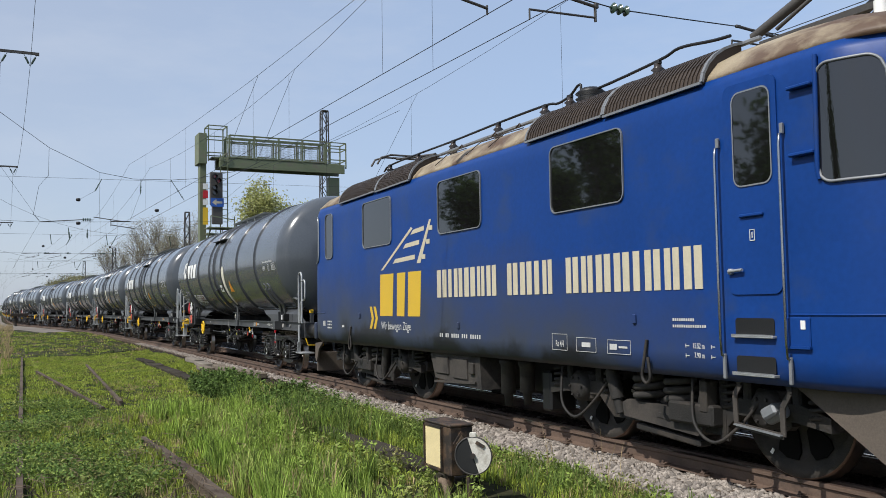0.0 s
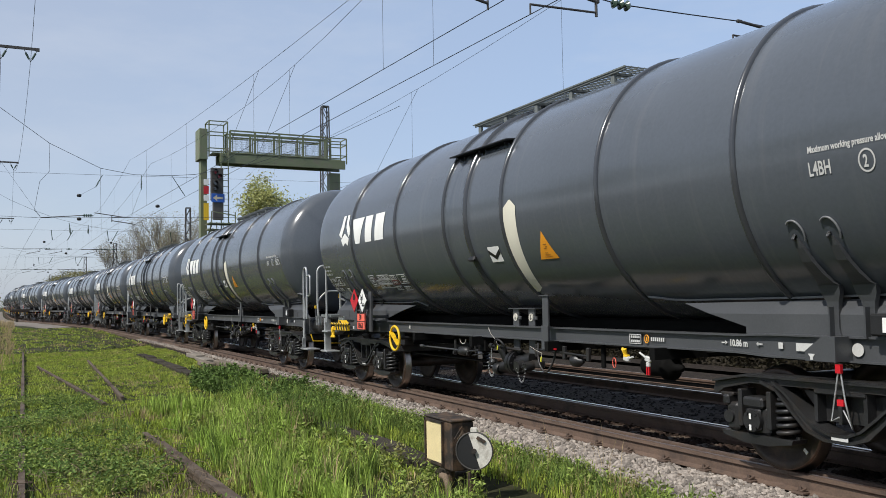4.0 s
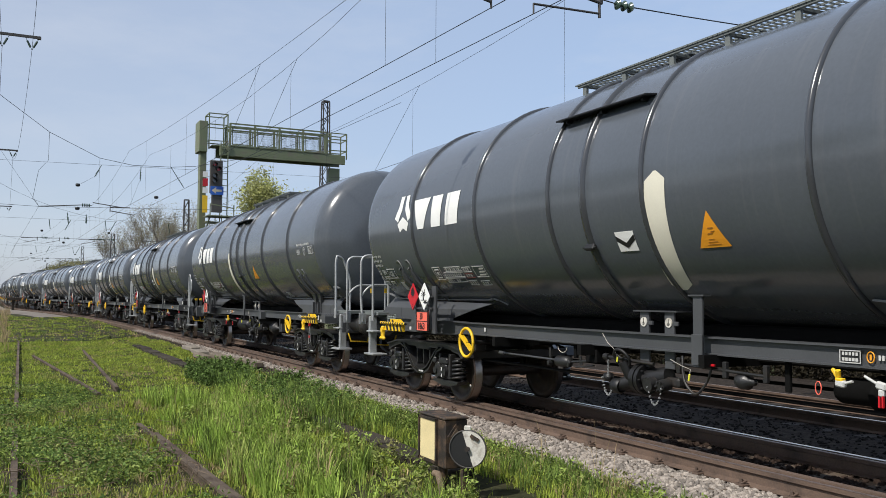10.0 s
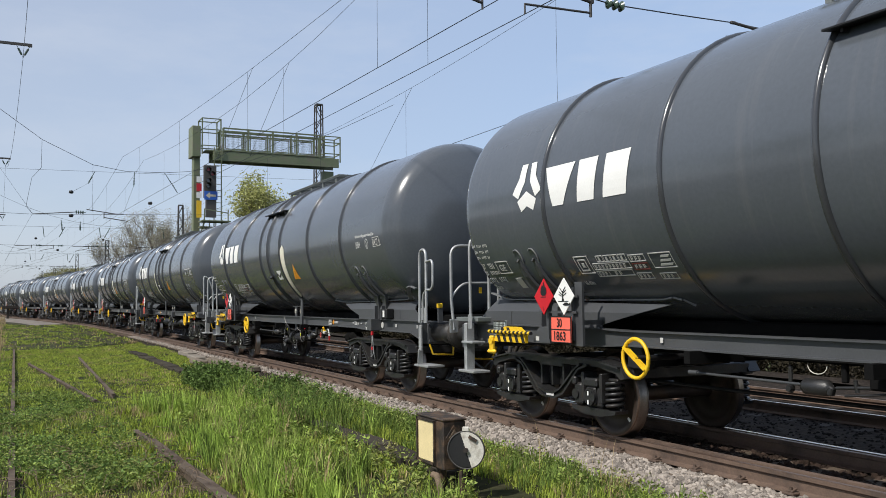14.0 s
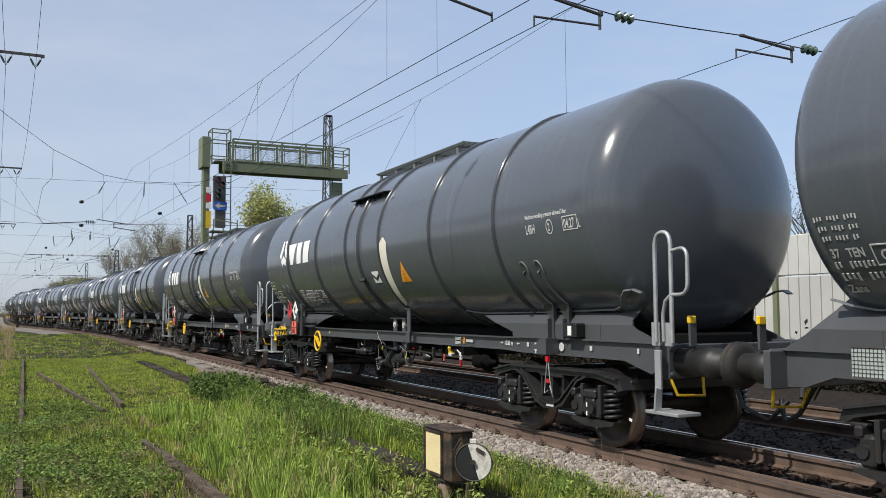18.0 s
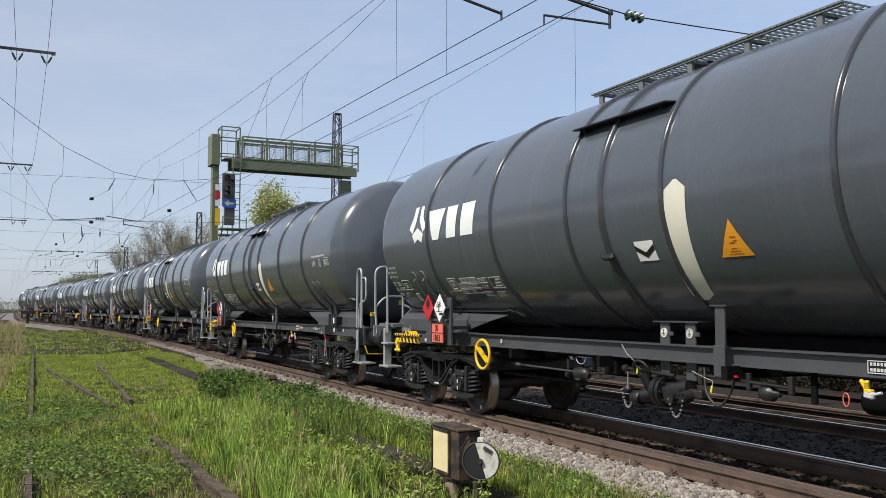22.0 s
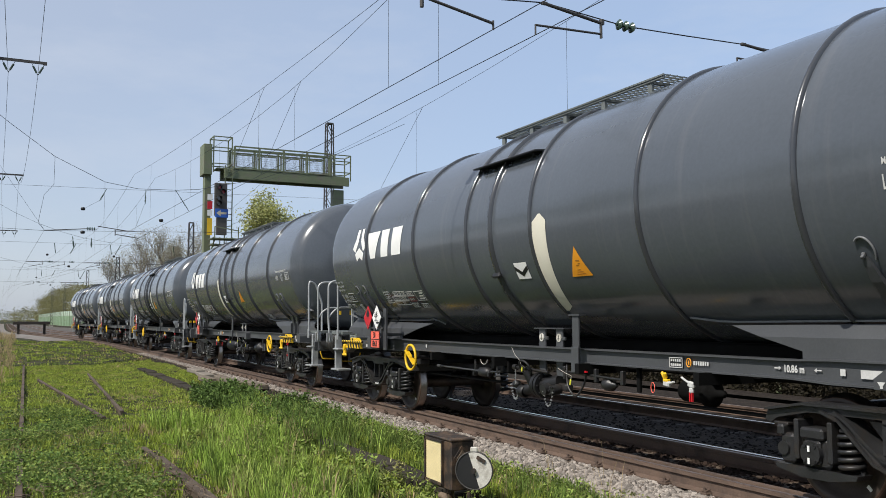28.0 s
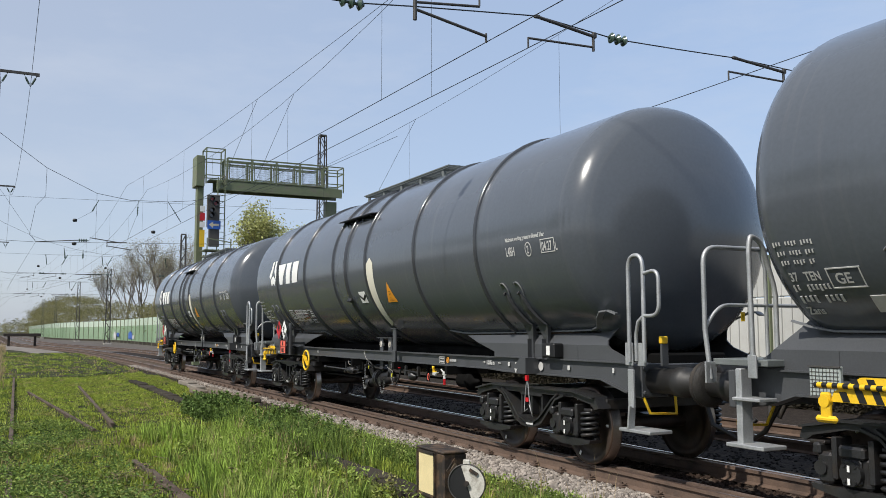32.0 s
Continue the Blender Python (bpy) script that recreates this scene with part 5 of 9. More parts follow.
        part("hanger_bracket", M().box((-1.41, -0.90, 0.95), (0.05, 0.05, 0.16), ch=0.008), UNDER_SHADE, w)
        part("loop_wire", M().tube([(-1.66 + 0.10 * math.cos(math.pi * (1 + k / 8)), -0.93, 1.0 + 0.075 * math.sin(math.pi * (1 + k / 8))) for k in range(9)], 0.005, 5), OLDWHITE, w)
    else:
        m = M().lathe([(-0.50, 0.0), (-0.49, 0.12), (-0.44, 0.165), (-0.42, 0.155), (0.46, 0.155), (0.52, 0.11), (0.54, 0.0)], 20, c=(-1.80, -0.80, 0.77))
        part("air_reservoir", m, BLACK, w)
    # discharge valve with its wheel, cap and chain
    g = -0.15 if brake < 0 else -0.02
    m = M().cyl((g - 0.12, -0.86, 0.72), (g - 0.05, -0.86, 0.72), 0.165, 18).cyl((g - 0.03, -0.86, 0.72), (g + 0.02, -0.86, 0.72), 0.165, 18).cyl((g + 0.0, -0.86, 0.72), (g + 0.30, -0.80, 0.78), 0.10, 14)
    for k in range(8):
        m.cyl((g - 0.15, -0.86 + 0.13 * math.cos(k * 0.785), 0.72 + 0.13 * math.sin(k * 0.785)), (g + 0.05, -0.86 + 0.13 * math.cos(k * 0.785), 0.72 + 0.13 * math.sin(k * 0.785)), 0.014, 6)
    m.cyl((g - 0.10, -0.86, 0.72), (g - 0.36, -0.94, 0.63), 0.075, 14).lathe([(-0.02, 0.0), (-0.02, 0.05), (0.0, 0.085), (0.10, 0.085), (0.12, 0.07)], 16, c=(g - 0.42, -0.96, 0.62)).cyl((g - 0.20, -0.90, 0.70), (g - 0.25, -0.98, 0.90), 0.06, 12)
    dv = part("discharge_valve", m, BLACK, w, "black discharge valve with a flange and cap")
    m = M().tube([(g - 0.25 + 0.125 * math.cos(k * 0.2618), -1.00 - 0.05 * math.sin(k * 0.2618), 0.935 + 0.10 * math.sin(k * 0.2618)) for k in range(25)], 0.016, 7)
    for k in range(3):
        a = 0.4 + k * 2.094
        m.cyl((g - 0.25, -1.00, 0.935), (g - 0.25 + 0.12 * math.cos(a), -1.00 - 0.048 * math.sin(a), 0.935 + 0.096 * math.sin(a)), 0.010, 6)
    part("valve_wheel", m, BLACK, dv)
    m = M()
    for k in range(15):
        u = k / 14
        m.box((g - 0.58 + 0.20 * u, -1.02, 0.70 - 0.62 * u * (1 - u) - 0.06 * u), (0.022, 0.012, 0.013) if k % 2 else (0.013, 0.022, 0.022), (0, 50 - 100 * u, 0))
    for k in range(10):
        m.box((g - 0.47 + 0.004 * (k % 2), -1.02, 0.72 + k * 0.02), (0.012, 0.012, 0.017))
    part("chain", m, ZINC, dv, "bright steel chain")["kind"] = "stuff"
    part("valve_end", M().lathe([(-0.05, 0.0), (-0.05, 0.05), (0.03, 0.055), (0.05, 0.0)], 12, c=(g - 0.58, -0.93, 0.70)), BLACK, dv)
    part("hanger", M().box((1.78, -0.86, 0.94), (0.06, 0.04, 0.34), ch=0.008), UNDER_SHADE, w)
    part("valve_rod", M().cyl((-0.75, -0.930, 0.93), (0.05, -0.930, 0.90), 0.02, 8).cyl((-0.80, -0.930, 0.93), (-0.72, -0.930, 0.93), 0.04, 8), CAST, w)
    o = 0.0 if brake < 0 else -0.1
    for pts in ([(o - 0.78, -0.98, 1.20), (o - 0.66, -1.0, 1.10), (o - 0.52, -1.0, 1.02), (o - 0.48, -1.0, 0.92)], [(o + 0.45, -1.05, 0.98), (o + 0.62, -1.06, 0.93), (o + 0.74, -1.05, 0.90), (o + 0.72, -1.05, 0.82)]):
        part("seal_tie", M().tube(pts, 0.003, 5), OLDWHITE, w, "thin pale seal wire")
        part("seal_tag", M().box(pts[3], (0.022, 0.014, 0.07), (0, 12, 0), 0.004), SEALYEL, w, "small bright yellow tag")
    m = M().cyl((0.02, -0.86, 0.70), (0.02, -1.0, 0.68), 0.075, 14).cyl((0.20, -0.86, 0.70), (0.20, -0.98, 0.68), 0.065, 14).box((0.1, -0.8, 0.72), (0.5, 0.12, 0.10), ch=0.02)
    for k in range(6):
        m.cyl((0.20 + 0.05 * math.cos(k * 1.05), -0.97, 0.68 + 0.05 * math.sin(k * 1.05)), (0.20 + 0.05 * math.cos(k * 1.05), -1.0, 0.68 + 0.05 * math.sin(k * 1.05)), 0.012, 6)
    part("outlet_cap", m, CAST, w, "grey outlet caps")
    m = M()
    for k in range(13):
        u = k / 12
        m.box((0.02 + 0.22 * u, -0.99, 0.66 - 0.70 * u * (1 - u)), (0.020, 0.010, 0.011) if k % 2 else (0.011, 0.020, 0.020), (0, 45 - 90 * u, 0))
    part("cap_chain", m, ZINC, w)["kind"] = "stuff"
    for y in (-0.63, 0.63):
        part("brake_pull_rod", M().cyl((-4.2, y, 0.66), (4.2, y, 0.66), 0.022, 6), UNDER_SHADE, w)
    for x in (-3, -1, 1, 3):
        part("cross_bearer", M().box((x, 0, 1.0), (0.08, 2.3, 0.12)), UNDER_SHADE, w)
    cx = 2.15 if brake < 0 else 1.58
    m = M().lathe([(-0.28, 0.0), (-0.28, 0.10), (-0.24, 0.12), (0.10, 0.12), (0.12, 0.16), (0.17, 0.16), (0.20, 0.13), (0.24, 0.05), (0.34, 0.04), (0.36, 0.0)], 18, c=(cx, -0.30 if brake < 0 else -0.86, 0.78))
    part("brake_cylinder", m, UNDER_SHADE if brake < 0 else BLACK, w)
    if brake > 0:
        part("sill_bracket", M().prism([(1.40, 1.03), (1.66, 1.03), (1.66, 1.20), (1.52, 1.24), (1.40, 1.14)], 1, -1.280, -1.160), FRAME, w)
        part("hanging_box", M().box((2.47, -0.93, 0.88), (0.20, 0.14, 0.32), ch=0.01).box((2.47, -1.01, 0.88), (0.03, 0.03, 0.32)), FRAME, w)
        m = M().box((-3.04, -1.100, 0.91), (0.13, 0.05, 0.09), (0, 5, 0), 0.015)
        part("white_tag", m, LETTER, w)
        m = M().box((-2.83, -1.100, 0.91), (0.12, 0.05, 0.08), ch=0.01).cyl((-2.85, -1.100, 0.93), (-2.83, -1.120, 1.02), 0.028, 8)
        part("yellow_lever", m, YELLOW, w, "yellow lever with a handle")
        m = M().tube([(-3.07 + 0.022 * math.cos(k * 0.524), -1.110, 0.80 + 0.06 * math.sin(k * 0.524)) for k in range(13)], 0.008, 5).cyl((-1.72, -1.100, 0.955), (-1.52, -1.100, 0.955), 0.020, 8)
        part("red_tag", m, RED, w)
        part("hanging_ring", M().tube([(-2.37 + 0.035 * math.cos(k * 0.628), -1.080, 0.80 + 0.055 * math.sin(k * 0.628)) for k in range(11)], 0.006, 5), RED, w)
        part("brake_rod", M().cyl((-2.95, -1.060, 0.92), (-2.2, -0.980, 0.86), 0.018, 8).cyl((-1.55, -1.100, 0.955), (-0.9, -1.100, 0.97), 0.014, 8).tube([(-1.35, -1.120, 0.96), (-1.030, -1.130, 0.93), (-1.0, -1.130, 0.90)], 0.006, 5), CAST, w)
        part("yellow_tag", M().box((-1.0, -1.130, 0.895), (0.035, 0.02, 0.08), ch=0.005), SEALYEL, w, "small bright yellow tag")
    if brake < 0:
        m = M().box((2.47, -1.10, 1.00), (0.035, 0.03, 0.10), (0, -35, 0), 0.010).cyl((2.50, -1.10, 0.98), (2.51, -1.12, 1.03), 0.022, 8).box((2.515, -1.10, 0.955), (0.07, 0.05, 0.03), ch=0.008)
        part("yellow_lever", m, YELLOW, w, "yellow lever with a handle")
        part("lever_body", M().box((2.52, -1.10, 0.925), (0.09, 0.05, 0.06), (0, 8, 0), 0.012).cyl((2.56, -1.10, 0.93), (2.63, -1.10, 0.95), 0.012, 6), LETTER, w, "pale body of the yellow lever")
        m = M().box((2.90, -1.120, 0.94), (0.09, 0.04, 0.06), (0, 12, 0), 0.012).box((2.90, -1.120, 0.885), (0.05, 0.04, 0.06), ch=0.012).cyl((2.74, -1.10, 1.00), (2.86, -1.11, 0.95), 0.012, 6)
        part("white_tag", m, LETTER, w)
        part("hanging_ring", M().tube([(2.31 + 0.03 * math.cos(k * 0.628), -1.110, 0.87 + 0.055 * math.sin(k * 0.628)) for k in range(11)], 0.005, 5), ORANGE, w, "small pale red hanging ring")
        m = M().box((2.885, -1.125, 0.82), (0.014, 0.02, 0.09)).box((2.915, -1.125, 0.82), (0.014, 0.02, 0.09)).box((0.985, -1.06, 0.965), (0.19, 0.02, 0.020))
        part("red_tag", m, RED, w)
        # small gear that hangs behind the sill
        m = M().tube(flow([(0.55, -0.98, 1.02), (0.62, -1.02, 0.78), (0.78, -1.02, 0.66), (0.92, -1.0, 0.80), (0.97, -0.98, 0.98)]), 0.014, 6).cyl((0.4, -0.97, 0.94), (1.6, -0.97, 0.90), 0.016, 6)
        for q in (0.48, 1.12, 1.62):
            m.box((q, -0.96, 0.92), (0.05, 0.05, 0.16), ch=0.008)
        part("brake_linkage", m, CAST, w, "dark brake linkage with a bent pipe")
        part("valve", M().lathe([(-0.09, 0.0), (-0.09, 0.06), (-0.05, 0.075), (0.04, 0.075), (0.06, 0.04), (0.12, 0.03), (0.13, 0.0)], 12, c=(1.34, -0.93, 0.83)), CAST, w)
    sx = 2.50 if brake < 0 else -3.16
    part("sill_plate", M().box((sx, -0.957, 1.135), (0.20, 0.006, 0.11)), BLACK, w)
    m = M()
    for z in (1.086, 1.184):
        m.box((sx, -0.962, z), (0.20, 0.004, 0.008))
    for x in (sx - 0.096, sx + 0.096):
        m.box((x, -0.962, 1.135), (0.008, 0.004, 0.10))
    for k in range(5):
        m.box((sx - 0.065 + k * 0.032, -0.962, 1.158), (0.02, 0.004, 0.026)).box((sx - 0.065 + k * 0.032, -0.962, 1.112), (0.024, 0.004, 0.026))
    for k in range(7):
        m.box((sx + 0.27 + k * 0.032, -0.960, 1.14), (0.02, 0.004, 0.04))
    part("plate_lettering", m, LETTER, w)["kind"] = "stuff"
    badge = M().tube([(sx + 0.19 + 0.034 * math.cos(k * 0.524), -0.960, 1.14 + 0.044 * math.sin(k * 0.524)) for k in range(13)], 0.006, 5).box((sx + 0.19, -0.960, 1.14), (0.018, 0.004, 0.045))
    part("sill_badge", badge, AMBER, w)
    m = M()
    for x, ww in ((4.52, 0.05), (5.93, 0.05), (-3.58, 0.045), (6.80, 0.035)):
        m.box((x, -0.958, 1.14), (ww, 0.004, 0.055))
    flat_text(m, "10.86 m", 3.90, -0.958, 1.115, 0.088, 0.80, 0.003)
    for ax, d in ((3.83, 1), (4.28, -1)):
        m.box((ax, -0.960, 1.145), (0.06, 0.004, 0.010)).prism([(ax + d * 0.02, 1.127), (ax + d * 0.045, 1.145), (ax + d * 0.02, 1.163)][::d], 1, -0.962, -0.958)
    for x in (5.02, -5.54):
        m.prism([(x - 0.035, 1.10), (x + 0.035, 1.10), (x + 0.012, 1.07), (x + 0.012, 1.05), (x - 0.012, 1.05), (x - 0.012, 1.07)], 1, -1.156, -1.151)
    m.cyl((5.31, -0.958, 1.135), (5.31, -0.953, 1.135), 0.055, 16).box((4.80, -0.958, 1.135), (0.22, 0.004, 0.07))
    part("sill_lettering", m, LETTER, w)["kind"] = "stuff"
    m = M()
    m.tube([(5.27, -1.14, 1.0), (5.22, -1.14, 0.75), (5.16, -1.12, 0.56), (5.24, -1.12, 0.60)], 0.008, 5).tube([(5.28, -1.14, 1.0), (5.32, -1.14, 0.72), (5.36, -1.12, 0.52), (5.28, -1.12, 0.66)], 0.008, 5)
    part("earth_cable", m, ZINC, w)
    part("cable_clip", M().box((5.275, -1.145, 0.99), (0.05, 0.03, 0.07)).box((5.28, -1.14, 0.72), (0.06, 0.03, 0.05)), RED, w)
    if brake > 0:
        m = M()
        q = lambda y, z: 6.55 + 0.87 * max(0.0, 1 - (math.hypot(y, z - ZC) / RT) ** 2.6) ** 0.62 + 0.012
        for z in (3.32, 3.12):
            m.add([(q(0.1, z), 0.01, z), (q(0.1, z), 0.19, z), (q(0.1, z + 0.16), 0.1, z + 0.16)], [(0, 1, 2)])
        part("end_sign", m, AMBER, w, "small amber warning triangles on the tank end")
        m = M().cyl((q(0.1, 2.93) - 0.03, 0.1, 2.93), (q(0.1, 2.93) + 0.002, 0.1, 2.93), 0.085, 20)
        part("end_sign", m, ORANGE, w, "round orange sign on the tank end")
        m = M().box((q(0.1, 2.93) + 0.003, 0.1, 2.93), (0.003, 0.07, 0.09)).box((q(0.1, 3.17) + 0.004, 0.1, 3.165), (0.003, 0.04, 0.03)).box((q(0.1, 3.37) + 0.004, 0.1, 3.365), (0.003, 0.018, 0.06))
        part("sign_symbol", m, SIGNBROWN, w)
        part("end_sign", M().add([(q(0.1, 3.11) - 0.004, 0.0, 3.10), (q(0.1, 3.11) - 0.004, 0.2, 3.10), (q(0.1, 3.30) - 0.004, 0.2, 3.30), (q(0.1, 3.30) - 0.004, 0.0, 3.30)], [(0, 1, 2, 3)]), BLUESIGN, w, "blue square behind a warning triangle")
        part("end_box", M().box((q(0.2, 2.74) + 0.03, 0.22, 2.74), (0.07, 0.11, 0.15), ch=0.01), PLATE, w, "small grey box on the tank end")
    return w, wheels


mat_arrow = mat("stripe_cream", (0.70, 0.67, 0.55), 0.5, var=0.05, scale=4, bump=0.03)


# ---- train: electric locomotive ----
SIDE = 1.485


def plan_half(x):
    """Half width of the body: the ends narrow in plan."""
    u = max(0.0, (abs(x) - 6.15) / 0.98)
    return SIDE - 0.42 * u ** 1.8


def rake_in(x, z):
    """How far the raked cab ends lean in at height z."""
    u = max(0.0, min(1.0, (abs(x) - 6.1) / 0.7))
    return 0.14 * max(0.0, z - 2.2) / 1.3 * u * u * (3 - 2 * u)


def loft(m, sections, smooth=True):
    """Skin over rings of equal length."""
    n = len(sections[0])
    v = [p for s in sections for p in s]
    f = [(i * n + k, i * n + (k + 1) % n, (i + 1) * n + (k + 1) % n, (i + 1) * n + k) for i in range(len(sections) - 1) for k in range(n)]
    m.add(v, f, smooth)
    m.add(sections[0], [tuple(range(n))[::-1]])
    return m.add(sections[-1], [tuple(range(n))])


def rounded(x0, x1, z0, z1, r, n=5):
    """Outline of an upright rounded rectangle, in (x, z)."""
    out = []
    for cx, cz, a in ((x1 - r, z0 + r, -90), (x1 - r, z1 - r, 0), (x0 + r, z1 - r, 90), (x0 + r, z0 + r, 180)):
        out += [(cx + r * math.cos(radians(a + 90 * k / n)), cz + r * math.sin(radians(a + 90 * k / n))) for k in range(n + 1)]
    return out


def window_on_side(parent, x0, x1, z0, z1, r=0.10, rim=0.013):
    """Rubber-framed window in the near and far body side."""
    for s in (-1, 1):
        y = s * (SIDE + 0.002)
        fr = M()
        a, b = rounded(x0, x1, z0, z1, r), rounded(x0 + rim, x1 - rim, z0 + rim, z1 - rim, max(0.02, r - rim))
        n = len(a)
        v = [(x, y, z) for x, z in a] + [(x, y + s * 0.018, z) for x, z in a] + [(x, y + s * 0.018, z) for x, z in b] + [(x, y + s * 0.002, z) for x, z in b]
        f = [(k * n + i, k * n + (i + 1) % n, (k + 1) * n + (i + 1) % n, (k + 1) * n + i) for k in range(3) for i in range(n)]
        fr.add(v, f if s < 0 else [q[::-1] for q in f])
        w = part("window", fr, RIM, parent, "dark window with a pale rounded frame")
        part("pane", M().prism(b, 1, y - s * 0.004, y + s * 0.004), GLASS, w)
    return w


def loco_bogie(parent, x):
    m = M().box((0, 0, 0.6), (0.6, 2.0, 0.3), ch=0.03)
    b = part("bogie", m, GRIME, parent, "grimy dark locomotive bogie with leaf springs")
    b.location.x = x
    for e in (-1, 1):
        part("end_beam", M().box((e * 2.0, 0, 0.6), (0.14, 2.1, 0.16), ch=0.02), GRIME, b)
    for s in (-1, 1):
        y = s * 1.06
        m = M()
        m.prism([(-2.05, 0.62), (-1.75, 0.70), (-1.0, 0.70), (-0.75, 0.50), (0.75, 0.50), (1.0, 0.70), (1.75, 0.70), (2.05, 0.62), (2.05, 0.50), (1.70, 0.55), (1.05, 0.55), (0.8, 0.34), (-0.8, 0.34), (-1.05, 0.55), (-1.70, 0.55), (-2.05, 0.50)], 1, y - 0.08, y + 0.08)
        part("side_frame", m, GRIME, b)
        part("spring_seat", M().prism([(-0.56, 0.38), (0.56, 0.30), (0.62, 0.36), (0.62, 0.46), (0.48, 0.53), (-0.50, 0.56), (-0.58, 0.52)], 1, y - 0.13, y + 0.13).box((0.1, y + (0.132 if s > 0 else -0.132), 0.44), (0.26, 0.01, 0.05), (0, 4, 0)), DUSTY, b)
        part("lower_beam", M().box((0.05, y, 0.25), (0.96, 0.16, 0.07), (0, 4, 0), 0.015), GRIME, b)
        for q in (-0.24, 0.24):
            c = part("bolster_spring", helix(0.17, 0.26, 3, 0.036, 6, 14), DUSTY, b)
            c.location = (q, y, 0.56)
        part("spring_cap", M().prism([(-0.40, 0.86), (0.40, 0.86), (0.30, 0.98), (-0.30, 0.98)], 1, y - 0.10, y + 0.10), GRIME, b)
        part("hanger", M().box((0.86, y * 1.06, 0.62), (0.10, 0.05, 0.66), ch=0.01).prism([(0.74, 0.36), (0.90, 0.36), (0.90, 0.56), (0.80, 0.54)], 1, y * 1.06 - 0.03, y * 1.06 + 0.03), GRIME, b)
    for ax in (-1.4, 1.4):
        for s in (-1, 1):
            q = M().lathe([(-0.16, 0.0), (-0.16, 0.12), (-0.12, 0.17), (0.02, 0.18), (0.06, 0.14), (0.10, 0.0)][::(1 if s < 0 else -1)], 18, axis=1, c=(ax, 0, 0.63))
            q.v = [(vx, vy * (1 if s < 0 else -1) + s * 1.06, vz) for vx, vy, vz in q.v]
            q.box((ax, s * 1.04, 0.63), (0.40, 0.18, 0.34), ch=0.04).box((ax + 0.28, s * 1.04, 0.78), (0.10, 0.16, 0.30), ch=0.02).box((ax - 0.28, s * 1.04, 0.78), (0.10, 0.16, 0.30), ch=0.02)
            for k in range(6):
                an = 2 * math.pi * k / 6
                q.cyl((ax + 0.11 * math.cos(an), s * 1.18, 0.63 + 0.11 * math.sin(an)), (ax + 0.11 * math.cos(an), s * 1.24, 0.63 + 0.11 * math.sin(an)), 0.016, 6)
            part("axle_box", q, GRIME, b)
            for k in (-1, 1):
                c = part("coil_spring", helix(0.09, 0.26, 4, 0.022), GRIME, b)
                c.location = (ax + k * 0.5, s * 1.06, 0.56)
    for s in (-1, 1):
        for k in (-1, 1):
            d = M().cyl((k * 0.62, s * 1.18, 0.40), (k * 0.78, s * 1.20, 0.95), 0.055, 10).cyl((k * 0.66, s * 1.185, 0.55), (k * 0.75, s * 1.195, 0.86), 0.075, 10)
            part("damper", d, GRIME, b)
    ws = [wheelset(b, ax, 0.63) for ax in (-1.4, 1.4)]
    return b


def flow(pts, n=5):
    """A smooth curve through the points."""
    p = [Vector(q) for q in pts]
    p = [p[0] * 2 - p[1]] + p + [p[-1] * 2 - p[-2]]
    out = []
    for a, b, c, d in zip(p, p[1:], p[2:], p[3:]):
        for k in range(n):
            t = k / n
            out.append(tuple(0.5 * (2 * b + (c - a) * t + (2 * a - 5 * b + 4 * c - d) * t * t + (3 * b - a - 3 * c + d) * t ** 3)))
    return out + [tuple(p[-2])]


